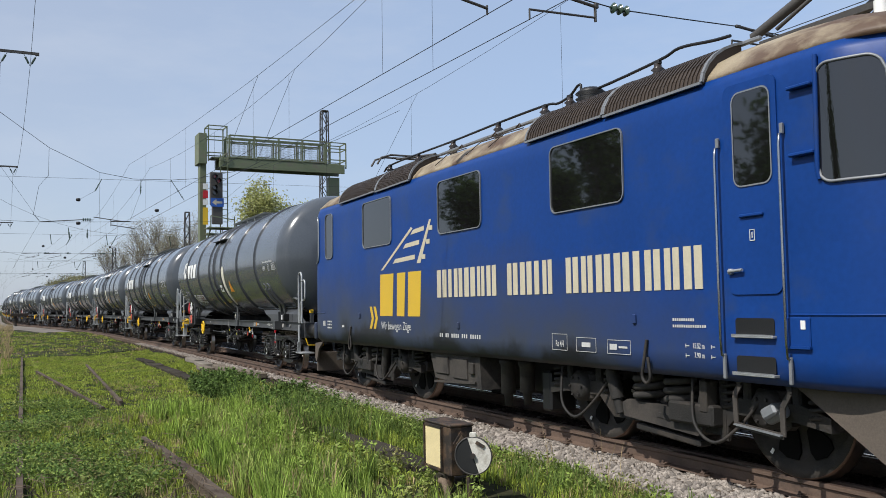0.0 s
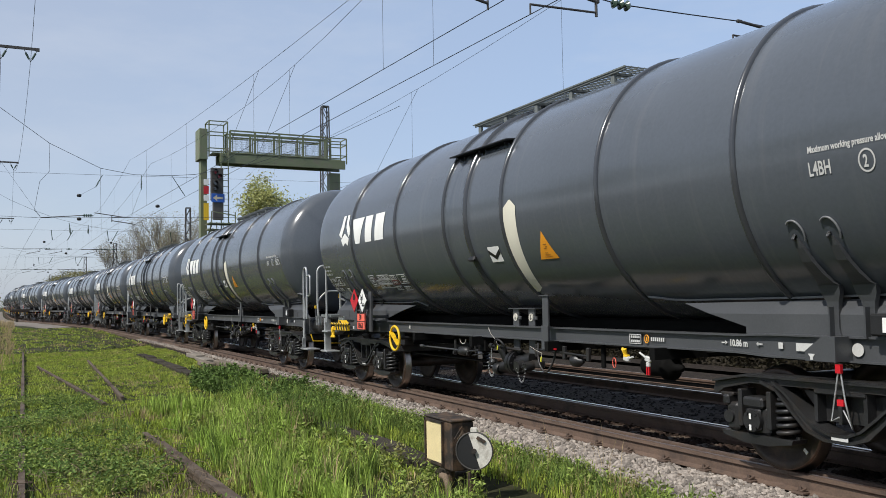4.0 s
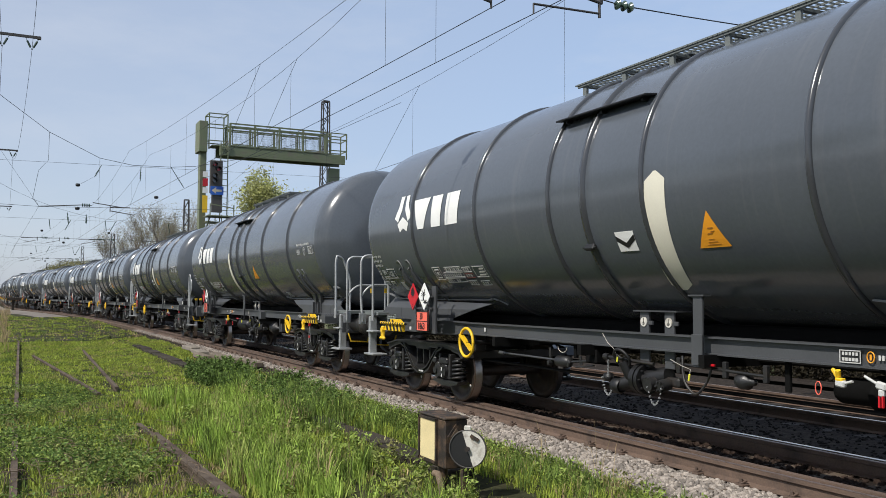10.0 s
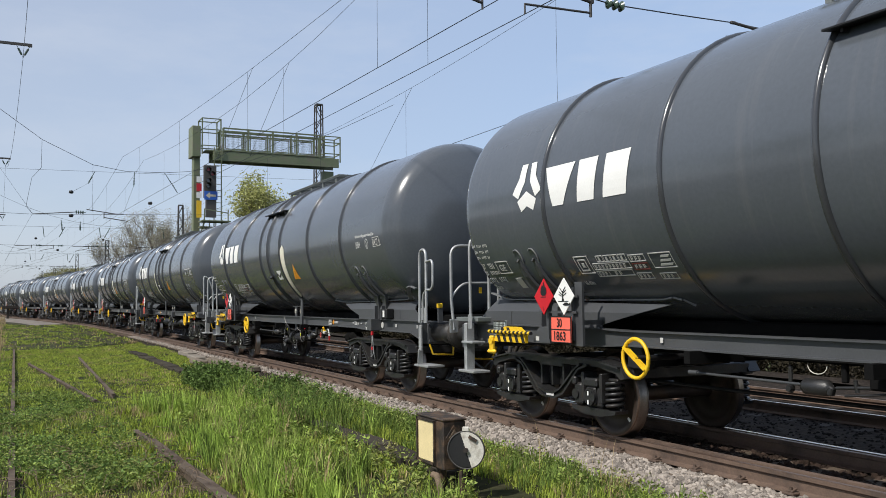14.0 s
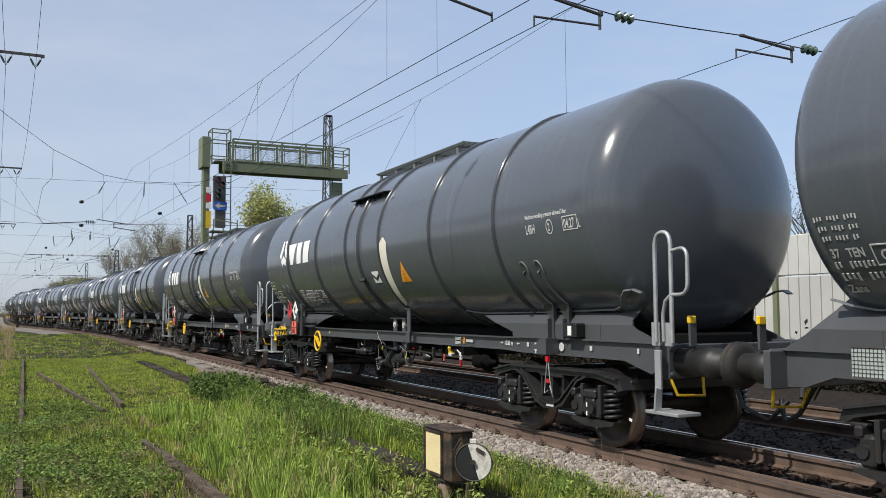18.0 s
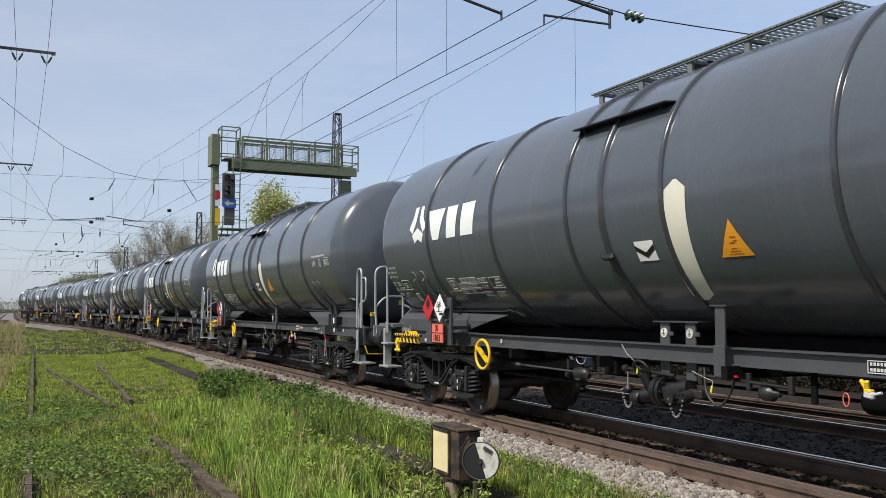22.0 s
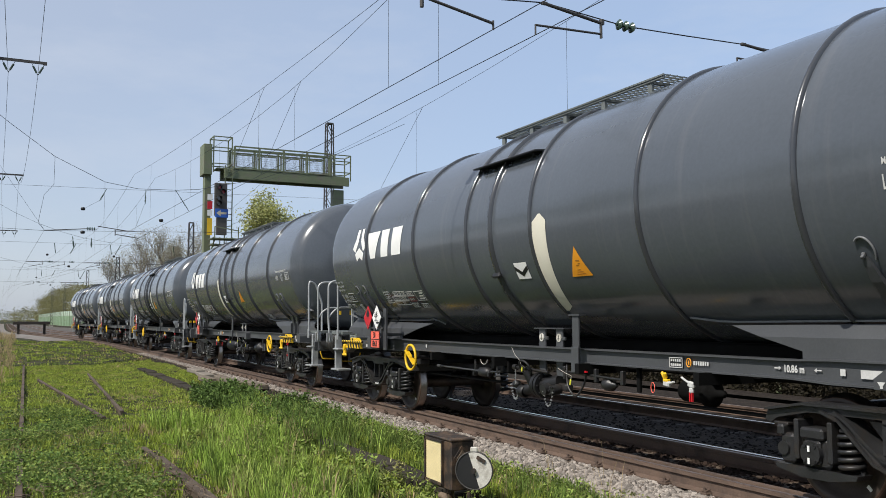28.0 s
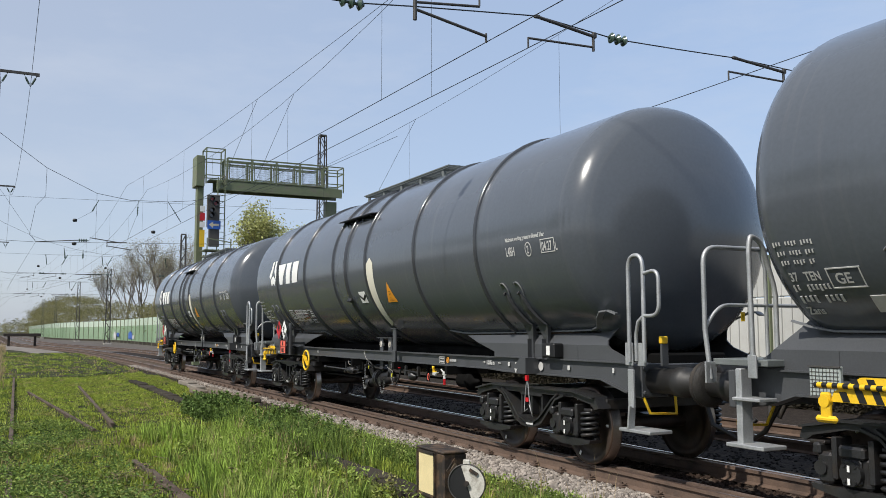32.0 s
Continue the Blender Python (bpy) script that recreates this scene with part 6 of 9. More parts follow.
def locomotive():
    lo = empty("locomotive", "blue electric locomotive with a weathered tan roof, hauling the train", "locomotive")
    ends = [6.0 + 0.0942 * k for k in range(13)]
    xs = [-x for x in ends[::-1]] + ends
    sec = []
    for x in xs:
        h = plan_half(x)
        half = [(h - 0.10, 0.88), (h - 0.02, 0.95), (h, 1.10), (h, 1.13), (h, 2.2), (h, 3.30), (h - 0.002, 3.36), (h - 0.015, 3.50), (h - 0.05, 3.585)]
        full = [(-y, z) for y, z in half] + [(y, z) for y, z in half[::-1]]
        sec.append([(x - math.copysign(rake_in(x, z), x), y, z) for y, z in full])
    part("body", loft(M(), sec, True), BLUE, lo, "blue painted steel body with grimy lower edge")
    sec = []
    for x in [-6.98, -6.85, -6.5, -6.1, -5.6, 5.6, 6.1, 6.5, 6.85, 6.98]:
        h = plan_half(x) - 0.03
        d = max(0.0, (abs(x) - 5.6) / 1.38) ** 2
        half = [(h - 0.02, 3.58), (h - 0.05, 3.64), (h - 0.18, 3.78 - 0.10 * d), (h - 0.48, 3.93 - 0.22 * d), (0.62, 4.0 - 0.28 * d), (0.3, 4.02 - 0.28 * d)]
        sec.append([(x, -y, z) for y, z in half] + [(x, y, z) for y, z in half[::-1]])
    part("roof", loft(M(), sec, True), TAN, lo, "weathered tan roof stained brown")
    # sloping roof grilles
    slope = [(1.478, 3.575), (1.455, 3.66), (1.40, 3.755), (1.31, 3.845), (1.20, 3.915), (1.08, 3.965), (0.97, 3.995)]
    for x0, x1 in ((-4.94, -3.1), (-3.06, -1.65), (1.86, 3.40), (3.43, 4.90)):
        for s in (-1, 1):
            m = M().prism([(s * y, z) for y, z in slope] + [(s * 0.97, 3.90), (s * 1.42, 3.575)], 0, x0, x1)
            n = int((x1 - x0) / 0.055)
            for k in range(n):
                x = x0 + (k + 0.5) * (x1 - x0) / n
                for (ya, za), (yb, zb) in zip(slope, slope[1:]):
                    bar(m, (x, s * ya, za + 0.006), (x, s * yb, zb + 0.006), 0.022, 0.024, (1, 0, 0))
            g = part("roof_grille", m, GRILLE, lo, "brown ribbed ventilation grille on the roof slope")
            m = M()
            for x in (x0, x1):
                for (ya, za), (yb, zb) in zip(slope, slope[1:]):
                    bar(m, (x, s * ya, za + 0.01), (x, s * yb, zb + 0.01), 0.025, 0.035, (1, 0, 0))
            bar(m, (x0, s * 1.485, 3.56), (x1, s * 1.485, 3.575), 0.03, 0.025)
            part("grille_frame", m, RIM, g)
    part("roof_ridge", M().box((0, -0.93, 4.01), (10.2, 0.05, 0.04), ch=0.01).box((0, 0.93, 4.01), (10.2, 0.05, 0.04), ch=0.01), RIM, lo)
    # side windows, cab door
    for x0, x1, z0, z1 in ((2.40, 3.75, 2.62, 3.40), (-0.60, 0.72, 2.62, 3.40), (-3.67, -2.36, 2.61, 3.42), (-5.74, -5.30, 2.53, 3.42)):
        window_on_side(lo, x0, x1, z0, z1)
    for s in (-1, 1):
        door = part("door", M().prism(rounded(5.17, 5.76, 1.64, 3.46, 0.08), 1, s * (SIDE + 0.001), s * (SIDE + 0.014)), BLUE, lo, "blue cab door with a dark window")
        rim = rounded(5.285, 5.69, 2.57, 3.37, 0.08)
        part("pane", M().prism(rim, 1, s * (SIDE + 0.015), s * (SIDE + 0.019)), GLASS, door)
        m = M()
        n = len(rim)
        big = rounded(5.272, 5.703, 2.557, 3.383, 0.09)
        f = [(i, (i + 1) % n, n + (i + 1) % n, n + i) for i in range(n)]
        m.add([(x, s * (SIDE + 0.023), z) for x, z in big] + [(x, s * (SIDE + 0.023), z) for x, z in rim], f if s < 0 else [q[::-1] for q in f])
        part("window_seal", m, RIM, door)
        part("door_handle", M().cyl((5.20, s * 1.53, 1.84), (5.36, s * 1.53, 1.85), 0.014, 8).box((5.21, s * 1.51, 1.84), (0.05, 0.05, 0.05), ch=0.01), ZINC, door, "chrome door handle")
        part("door_grip", M().box((5.46, s * 1.51, 2.31), (0.26, 0.03, 0.03), ch=0.008), BLUE, door)
        part("door_mark", M().box((5.435, s * 1.503, 2.14), (0.008, 0.004, 0.09)).box((5.485, s * 1.503, 2.14), (0.008, 0.004, 0.09)).box((5.46, s * 1.503, 2.185), (0.058, 0.004, 0.008)).box((5.46, s * 1.503, 2.095), (0.058, 0.004, 0.008)).box((5.46, s * 1.503, 2.14), (0.010, 0.004, 0.05)), LETTER, door)
        for x in (5.10, 5.82):
            m = M().tube([(x, s * 1.49, 2.95), (x, s * 1.54, 2.93), (x, s * 1.55, 2.85), (x, s * 1.55, 1.25), (x, s * 1.54, 1.12), (x, s * 1.49, 1.10)], 0.012, 8)
            part("handrail", m, CHROME, lo, "bright steel handrail beside the cab door")
            part("rail_socket", M().box((x, s * 1.51, 1.02), (0.03, 0.03, 0.22), ch=0.006), RIM, lo)
            part("rail_socket", M().box((x, s * 1.51, 2.98), (0.035, 0.03, 0.09), ch=0.006), RIM, lo)
        # no hollow is cut: black plates stand for the shade inside each step
        for z0, z1 in ((1.29, 1.44), (0.97, 1.12)):
            part("step_recess", M().prism(rounded(5.22, 5.65, z0, z1, 0.03), 1, s * (SIDE + 0.001), s * (SIDE + 0.006)), BLACK, lo, "flat black plate painted for the shade in a step recess")
            m = M().box((5.435, s * (SIDE + 0.015), z0 - 0.005), (0.46, 0.07, 0.022), ch=0.004)
            for k in range(16):
                m.box((5.22 + k * 0.028, s * (SIDE + 0.04), z0 + 0.008), (0.012, 0.03, 0.012))
            part("step_edge", m, ZINC, lo, "serrated steel step edge")
    # wrap-round cab windows
    for e in (-1, 1):
        for s in (-1, 1):
            x0, x1, z0, z1, r = 6.15, 6.76, 2.49, 3.42, 0.13
            cols = [x0 + (x1 - x0) * k / 24 for k in range(25)]

            def cut(x):
                """How much a rounded corner takes off the height at x."""
                d = max(0.0, x0 + r - x, x - x1 + r)
                return r - math.sqrt(max(0.0, r * r - d * d))

            def skin(x, z, out):
                return (e * (x - rake_in(x, z)), s * (plan_half(x) + out), z)
            m, v = M(), []
            for x in cols:
                lo_, hi_ = z0 + cut(x), z1 - cut(x)
                v += [skin(x, lo_ + (hi_ - lo_) * k / 6, 0.008) for k in range(7)]
            f = [(7 * i + k, 7 * i + 7 + k, 7 * i + 8 + k, 7 * i + 1 + k) for i in range(24) for k in range(6)]
            m.add(v, f if e * s < 0 else [q[::-1] for q in f], True)
            w = part("corner_window", m, GLASS, lo, "large curved corner window of the cab")
            loop = [skin(x, z0 + cut(x), 0.012) for x in cols] + [skin(x, z1 - cut(x), 0.012) for x in cols[::-1]]
            part("window_seal", M().tube(loop + [loop[0]], 0.013, 6), RIM, w)
        m = M().box((e * 7.0, 0, 3.0), (0.04, 1.7, 0.80), (0, e * -6, 0), 0.02)
        part("windscreen", m, GLASS, lo, "dark flat windscreen")
        m = M().box((e * 7.2, 0, 1.08), (0.12, 2.5, 0.36), ch=0.02)
        part("buffer_beam", m, BLUE, lo)
        for s in (-1, 1):
            b = part("buffer", M().lathe([(-0.25, 0.0), (-0.25, 0.15), (0.0, 0.15), (0.03, 0.12), (0.22, 0.12)], 20), GRIME, lo)
            b.location, b.rotation_euler.z = (e * 7.50, s * 0.875, 1.06), 0 if e > 0 else math.pi
            part("buffer_head", M().lathe([(0.20, 0.0), (0.20, 0.15), (0.235, 0.24), (0.255, 0.24), (0.262, 0.0)], 24), GRIME, b)
        part("coupling", M().box((e * 7.5, 0, 1.05), (0.4, 0.08, 0.1), ch=0.02), GRIME, lo)
        m = M()
        for s in (-1, 1):
            side = [(5.60, 0.88), (6.6, 0.88), (7.2, 0.82), (7.25, 0.22), (6.62, 0.22)] if e > 0 else [(6.70, 0.86), (7.2, 0.82), (7.22, 0.50), (7.12, 0.42), (6.98, 0.70)]
            m.prism([(e * p, q) for p, q in side], 1, s * 1.22 - 0.02, s * 1.22 + 0.02)
        m.box((e * 7.2, 0, 0.42), (0.05, 2.4, 0.40), ch=0.01)
        part("rail_guard", m, GUARD, lo, "dusty brown rail guard")
    # the operator's name and sign as plain shapes
    y = -SIDE - 0.004
    spec = [0.42, 0.16, 0.34, 0.42, 0.27, 0.34, 0, 0.34, 0.36, 0.16, 0.27, 0, 0.32, 0.28, 0.34, 0.34, 0.16, 0.31, 0.28, 0.33]
    total = sum(q if q else 0.22 for q in spec) + 0.085 * (len(spec) - 1)
    k, x = 5.50 / total, -0.66
    for q in spec:
        if q:
            bar_w = q * k * (0.42 if q > 0.2 else 0.85)
            mm = M().box((x + bar_w / 2, y, 1.90), (bar_w, 0.006, 0.40))
            if q > 0.2:
                mm.box((x + q * k - bar_w / 2, y, 1.90), (bar_w, 0.006, 0.40))
            part("letter_block", mm, CREAM, lo, "cream bars in place of a letter")
        x += (q if q else 0.22) * k + 0.085 * k
    for x0, x1 in ((-2.90, -2.30), (-2.18, -1.82), (-1.74, -1.22)):
        part("sign_block", M().prism([(x0, 1.42), (x1 - 0.06, 1.42), (x1, 2.12), (x0 + 0.03, 2.12)], 1, y, y + 0.003), SIGNYEL, lo, "yellow block of the operator's sign")
    for x0 in (-3.38, -3.20):
        part("chevron", M().prism([(x0, 1.20), (x0 + 0.10, 1.20), (x0 + 0.20, 1.38), (x0 + 0.10, 1.58), (x0, 1.58), (x0 + 0.10, 1.38)], 1, y, y + 0.003), SIGNYEL, lo, "yellow chevron")
    for q in ([(-2.84, 2.19), (-2.75, 2.19), (-1.52, 2.79), (-1.58, 2.82)], [(-1.38, 2.24), (-1.24, 2.24), (-0.84, 2.88), (-0.91, 2.88)]):
        part("emblem_rail", M().prism(q, 1, y, y + 0.003), CREAM, lo, "pale slanting rail of the track emblem")
    for z, x0, x1, x2 in ((2.28, -2.32, -1.45, -1.12), (2.50, -1.90, -1.28, -0.96), (2.70, -1.60, -1.10, -0.86)):
        part("emblem_tie", M().prism([(x0, z), (x1, z + 0.03), (x1, z + 0.10), (x0 + 0.10, z + 0.07)], 1, y + 0.0005, y + 0.003).box((x2, y, z + 0.05), (0.12, 0.006, 0.07)), CREAM, lo, "pale tie of the track emblem")
    m = flat_text(M(), "Wir bewegen Züge", -2.85, y, 1.20, 0.185, 0.84, 0.0)
    flat_text(m, "Re 4/4", 2.43, y, 1.10, 0.10, 0.62, 0.001)
    flat_text(m, "15.52 m", 4.68, y, 1.160, 0.068, 0.7, 0.001)
    flat_text(m, "7.90 m", 4.70, y, 1.075, 0.068, 0.7, 0.001)
    for z in (1.18, 1.09):
        for x0 in (4.61, 4.94):
            m.box((x0, y, z), (0.05, 0.003, 0.008)).box((x0 - 0.02, y, z), (0.006, 0.003, 0.036))
    for k in range(20):
        if k not in (2, 5, 10, 14):
            m.box((-0.58 + k * 0.063, y, 1.155), (0.034, 0.003, 0.055))
    for x0, x1, z0, z1 in ((2.36, 2.66, 1.06, 1.24), (2.84, 3.20, 1.06, 1.21), (3.40, 3.78, 1.06, 1.20)):
        for z in (z0, z1):
            m.box(((x0 + x1) / 2, y, z), (x1 - x0, 0.003, 0.005))
        for q in (x0, x1):
            m.box((q, y, (z0 + z1) / 2), (0.005, 0.003, z1 - z0))
    m.box((3.02, y, 1.135), (0.16, 0.003, 0.05)).box((3.50, y, 1.13), (0.12, 0.003, 0.06)).box((3.66, y, 1.13), (0.14, 0.003, 0.02))
    for k, ln in enumerate((0.30, 0.46)):
        for q in range(int(ln / 0.030)):
            m.box((4.43 + q * 0.030, y, 1.42 - k * 0.06), (0.018, 0.003, 0.026))
    for k in range(3):
        m.box((-5.9 + 0.05 * k, y, 1.26), (0.03, 0.003, 0.10)).box((-5.62 + 0.09 * k, y, 1.30), (0.06, 0.003, 0.03)).box((-5.62 + 0.09 * k, y, 1.24), (0.06, 0.003, 0.03)).box((-5.62 + 0.09 * k, y, 1.18), (0.06, 0.003, 0.03))
    m.box((-4.75, y, 1.22), (0.12, 0.003, 0.04))
    part("lettering", m, LETTER, lo, "small pale lettering along the lower body side")["kind"] = "stuff"
    # hatches, hose hooks and panel lines
    for x0 in (3.86, -3.86, 0.0):
        part("latch", M().box((x0, -SIDE - 0.01, 1.42 if x0 else 1.3), (0.05, 0.03, 0.10), ch=0.01), BLUE, lo)
    m = M().box((5.89, -SIDE - 0.006, 1.33), (0.24, 0.02, 0.24), ch=0.008).box((5.89, -SIDE - 0.02, 1.21), (0.26, 0.03, 0.02))
    h = part("hatch", m, BLUE, lo, "small blue hatch near the cab steps")
    part("hatch_label", M().box((5.95, -SIDE - 0.019, 1.39), (0.045, 0.006, 0.07)), WHITE, h)
    for e in (-1, 1):
        run = [5.80 + 0.07 * k for k in range(16)]
        part("belt_line", M().tube([(e * (x - rake_in(x, 1.47)), -(plan_half(x) + 0.002), 1.47) for x in run], 0.009, 6), BLUE, lo)
    for z in (3.28, 2.74):
        part("mirror_bracket", M().box((6.02, -SIDE - 0.03, z), (0.24, 0.06, 0.03), ch=0.008), BLUE, lo)
    part("pipe", M().tube([(6.16, -SIDE - 0.01, 3.5), (6.16, -SIDE - 0.02, 3.15), (6.15, -SIDE - 0.02, 2.6), (6.16, -SIDE - 0.01, 2.52)], 0.02, 7), BLUE, lo)
    for x in (-4.3, 4.05):
        part("hanging_hose", M().tube(flow([(x, -1.5, 1.22), (x - 0.03, -1.52, 1.0), (x - 0.06, -1.52, 0.86), (x, -1.52, 0.80), (x + 0.06, -1.52, 0.86), (x + 0.03, -1.52, 1.05)]), 0.017, 7), GRIME, lo)
    # roof gear
    for x in (-4.6, -3.3, -1.9, -0.4, 0.89, 1.49, 3.23):
        m = M().lathe([(3.98, 0.08), (4.04, 0.08)] + [(4.05 + k * 0.028, 0.05 if k % 2 else 0.08) for k in range(7)] + [(4.25, 0.045), (4.29, 0.04), (4.30, 0.0)], 14, axis=2, c=(x, -0.55, 0.0))
        part("roof_insulator", m, PORC2, lo, "ribbed dark roof insulator")
        part("cable_clamp", M().box((x, -0.55, 4.30), (0.09, 0.06, 0.05), ch=0.01), BLACK, lo)
    m = M().tube(flow([(-4.9, -0.55, 4.23), (-4.6, -0.55, 4.31), (-3.3, -0.55, 4.32), (-1.9, -0.55, 4.31), (-0.4, -0.55, 4.32), (0.89, -0.55, 4.31), (1.2, -0.55, 4.27), (1.49, -0.55, 4.31), (1.72, -0.55, 4.41), (1.9, -0.55, 4.27), (3.23, -0.55, 4.32), (3.6, -0.55, 4.37), (4.1, -0.55, 4.31), (4.35, -0.55, 4.29)]), 0.018, 7)
    part("roof_cable", m, BLACK, lo, "black high-voltage roof line")
    m = M().lathe([(4.02, 0.16)] + [(4.06 + k * 0.035, 0.20 if k % 2 else 0.15) for k in range(6)] + [(4.30, 0.12), (4.32, 0.0)], 18, axis=2, c=(1.95, -0.55, 0.0))
    part("main_switch", m, BLACK, lo)
    for x0, up in ((-4.0, False), (5.5, True)):
        m = M()
        for yy in (-0.55, 0.55):
            m.box((x0, yy, 4.08), (1.5, 0.06, 0.06)).box((x0, yy * 0.5, 4.08), (0.06, 0.55, 0.06))
        if up:
            for yy in (-0.5, 0.5):
                m.cyl((x0 - 0.9, yy, 4.2), (x0 + 0.9, yy * 0.6, 4.95), 0.05, 8).cyl((x0 + 0.9, yy * 0.6, 4.95), (x0 - 0.2, yy * 0.9, 5.48), 0.03, 8).cyl((x0 - 0.6, yy, 4.2), (x0 + 0.7, yy * 0.6, 4.88), 0.02, 8)
            m.box((x0 - 0.2, 0, 5.50), (0.30, 1.5, 0.04), ch=0.01)
            m.tube([(x0 - 0.2, -0.98, 5.35), (x0 - 0.2, -0.9, 5.47), (x0 - 0.2, -0.7, 5.51), (x0 - 0.2, 0.7, 5.51), (x0 - 0.2, 0.9, 5.47), (x0 - 0.2, 0.98, 5.35)], 0.02, 7)
        else:
            for yy in (-0.5, 0.5):
                m.cyl((x0 - 0.9, yy, 4.2), (x0 + 0.9, yy * 0.6, 4.30), 0.03, 8).cyl((x0 + 0.9, yy * 0.6, 4.30), (x0 - 0.4, yy, 4.40), 0.022, 8)
            for dx in (-0.5, -0.2):
                m.tube([(x0 + dx, -0.98, 4.25), (x0 + dx, -0.9, 4.38), (x0 + dx, -0.7, 4.44), (x0 + dx, 0.7, 4.44), (x0 + dx, 0.9, 4.38), (x0 + dx, 0.98, 4.25)], 0.02, 7)
        part("pantograph", m, GREY, lo, "raised pantograph" if up else "folded pantograph")
    m = M()
    for x in (-0.9, 0.1, 0.75):
        m.tube([(x, -1.38, 3.70), (x + 0.12, -1.20, 3.875), (x + 0.22, -0.95, 3.955)], 0.008, 5)
        m.tube([(x + 0.3, -1.12, 3.93), (x + 0.36, -1.10, 3.97), (x + 0.42, -1.12, 3.93)], 0.012, 5)
    part("roof_seam", m, GRILLE, lo)
    part("horn", M().cyl((6.1, -0.6, 3.95), (6.1, -0.6, 4.08), 0.06, 10), WHITE, lo)
    # underfloor
    for x in (-4.08, 3.82):
        loco_bogie(lo, x)
    m = M().prism([(-1.30, 0.90), (0.28, 0.90), (0.34, 0.42), (-1.12, 0.50)], 1, -1.32, -0.6)
    m.box((-0.85, -1.33, 0.70), (0.42, 0.03, 0.26), ch=0.01).box((-0.28, -1.33, 0.68), (0.46, 0.03, 0.30), ch=0.01).box((0.10, -1.34, 0.70), (0.12, 0.05, 0.16), ch=0.01).box((-0.45, -1.33, 0.475), (1.3, 0.04, 0.03), (0, -2.6, 0))
    part("equipment_box", m, DUSTY, lo, "dusty grey-brown underfloor box")
    for x, h in ((0.72, 0.38), (1.20, 0.44)):
        part("air_cylinder", M().lathe([(h - 0.14, 0.0), (h - 0.14, 0.055), (h, 0.06), (h + 0.02, 0.10), (0.78, 0.10), (0.80, 0.12), (0.84, 0.12), (0.88, 0.06), (0.90, 0.0)], 16, axis=2, c=(x, -1.12, 0.0)), GRIME, lo)
    part("transformer", M().box((0.2, 0.2, 0.62), (3.0, 1.5, 0.55), ch=0.04).box((1.6, -0.9, 0.5), (0.2, 0.4, 0.5), ch=0.03), BLACK, lo)
    for x in (4.02, -4.6):
        part("sandbox", M().box((x + 0.35, -1.20, 0.52), (0.62, 0.16, 0.20), ch=0.02).box((x + 0.55, -1.22, 0.70), (0.10, 0.14, 0.30), ch=0.01), GRIME, lo)
    m = M()
    for a, b in zip([(5.06, 0.92), (5.12, 0.86), (5.05, 0.76), (5.06, 0.50), (5.58, 0.46), (5.58, 0.70), (5.66, 0.82)], [(5.12, 0.86), (5.05, 0.76), (5.06, 0.50), (5.58, 0.46), (5.58, 0.70), (5.66, 0.82), (5.66, 0.92)]):
        bar(m, (a[0], -1.36, a[1]), (b[0], -1.36, b[1]), 0.05, 0.014, (0, 1, 0))
    loop = part("foot_loop", m, DUSTY, lo, "bent steel foot loop")
    part("tread_edge", M().box((5.32, -1.37, 0.487), (0.52, 0.06, 0.012), (0, 4.4, 0)), RIM, loop)
    m = M().box((5.38, -1.28, 0.64), (0.17, 0.10, 0.10), (0, -28, 0), 0.02).cyl((5.30, -1.22, 0.58), (5.46, -1.22, 0.66), 0.07, 12)
    part("speed_sensor", m, RIM, lo)
    for x in (-5.3, -3.6, 2.2, 4.4):
        part("brake_hose", M().tube(flow([(x, -1.25, 0.85), (x + 0.08, -1.32, 0.45), (x + 0.35, -1.33, 0.30), (x + 0.62, -1.28, 0.48), (x + 0.8, -1.2, 0.72)]), 0.016, 7), GRIME, lo)
    return lo


loco = locomotive()


proto = {}
wagons, wagon_wheels = [], []
for n in range(20):
    brake = 1 if n in (3, 5, 8, 16) else -1
    if brake not in proto:
        w, _ = wagon(brake)
        proto[brake] = w
    else:
        w = copy_thing(proto[brake], Matrix.Identity(4))
    wagons.append(w)
    if n == 5:
        for o in [o for o in w.children_recursive if o.name.startswith(("envelope_sign", "chevron"))]:
            bpy.data.objects.remove(o)
    wagon_wheels += [o for o in w.children_recursive if o.name.startswith("wheelset")]
loco_wheels = [o for o in loco.children_recursive if o.name.startswith("wheelset")]


# ---- lineside: gantry, masts, wires, lantern ----
def lattice(m, x, y, z0, z1, w, d, leg=0.06, step=0.9, top=None):
    """A four-legged lattice mast."""
    tw, td = top or (w, d)
    n = max(2, int((z1 - z0) / step))
    def corner(sx, sy, k):
        u = k / n
        return Vector((x + sx * (w + (tw - w) * u) / 2, y + sy * (d + (td - d) * u) / 2, z0 + (z1 - z0) * u))
    for sx in (-1, 1):
        for sy in (-1, 1):
            bar(m, corner(sx, sy, 0), corner(sx, sy, n), leg, leg, (1, 0, 0))
    for k in range(n):
        for s in (-1, 1):
            a = 1 if k % 2 else -1
            bar(m, corner(a, s, k), corner(-a, s, k + 1), leg * 0.7, 0.015, (0, 1, 0))
            bar(m, corner(s, a, k), corner(s, -a, k + 1), leg * 0.7, 0.015, (1, 0, 0))
    return m


GX = -47.0


def gy(y):
    """Place across the line on the gantry's plane."""
    return -6.343 + (y + 6.343) * 0.94


def gz(z):
    return 1.593 + (z - 1.593) * 0.94


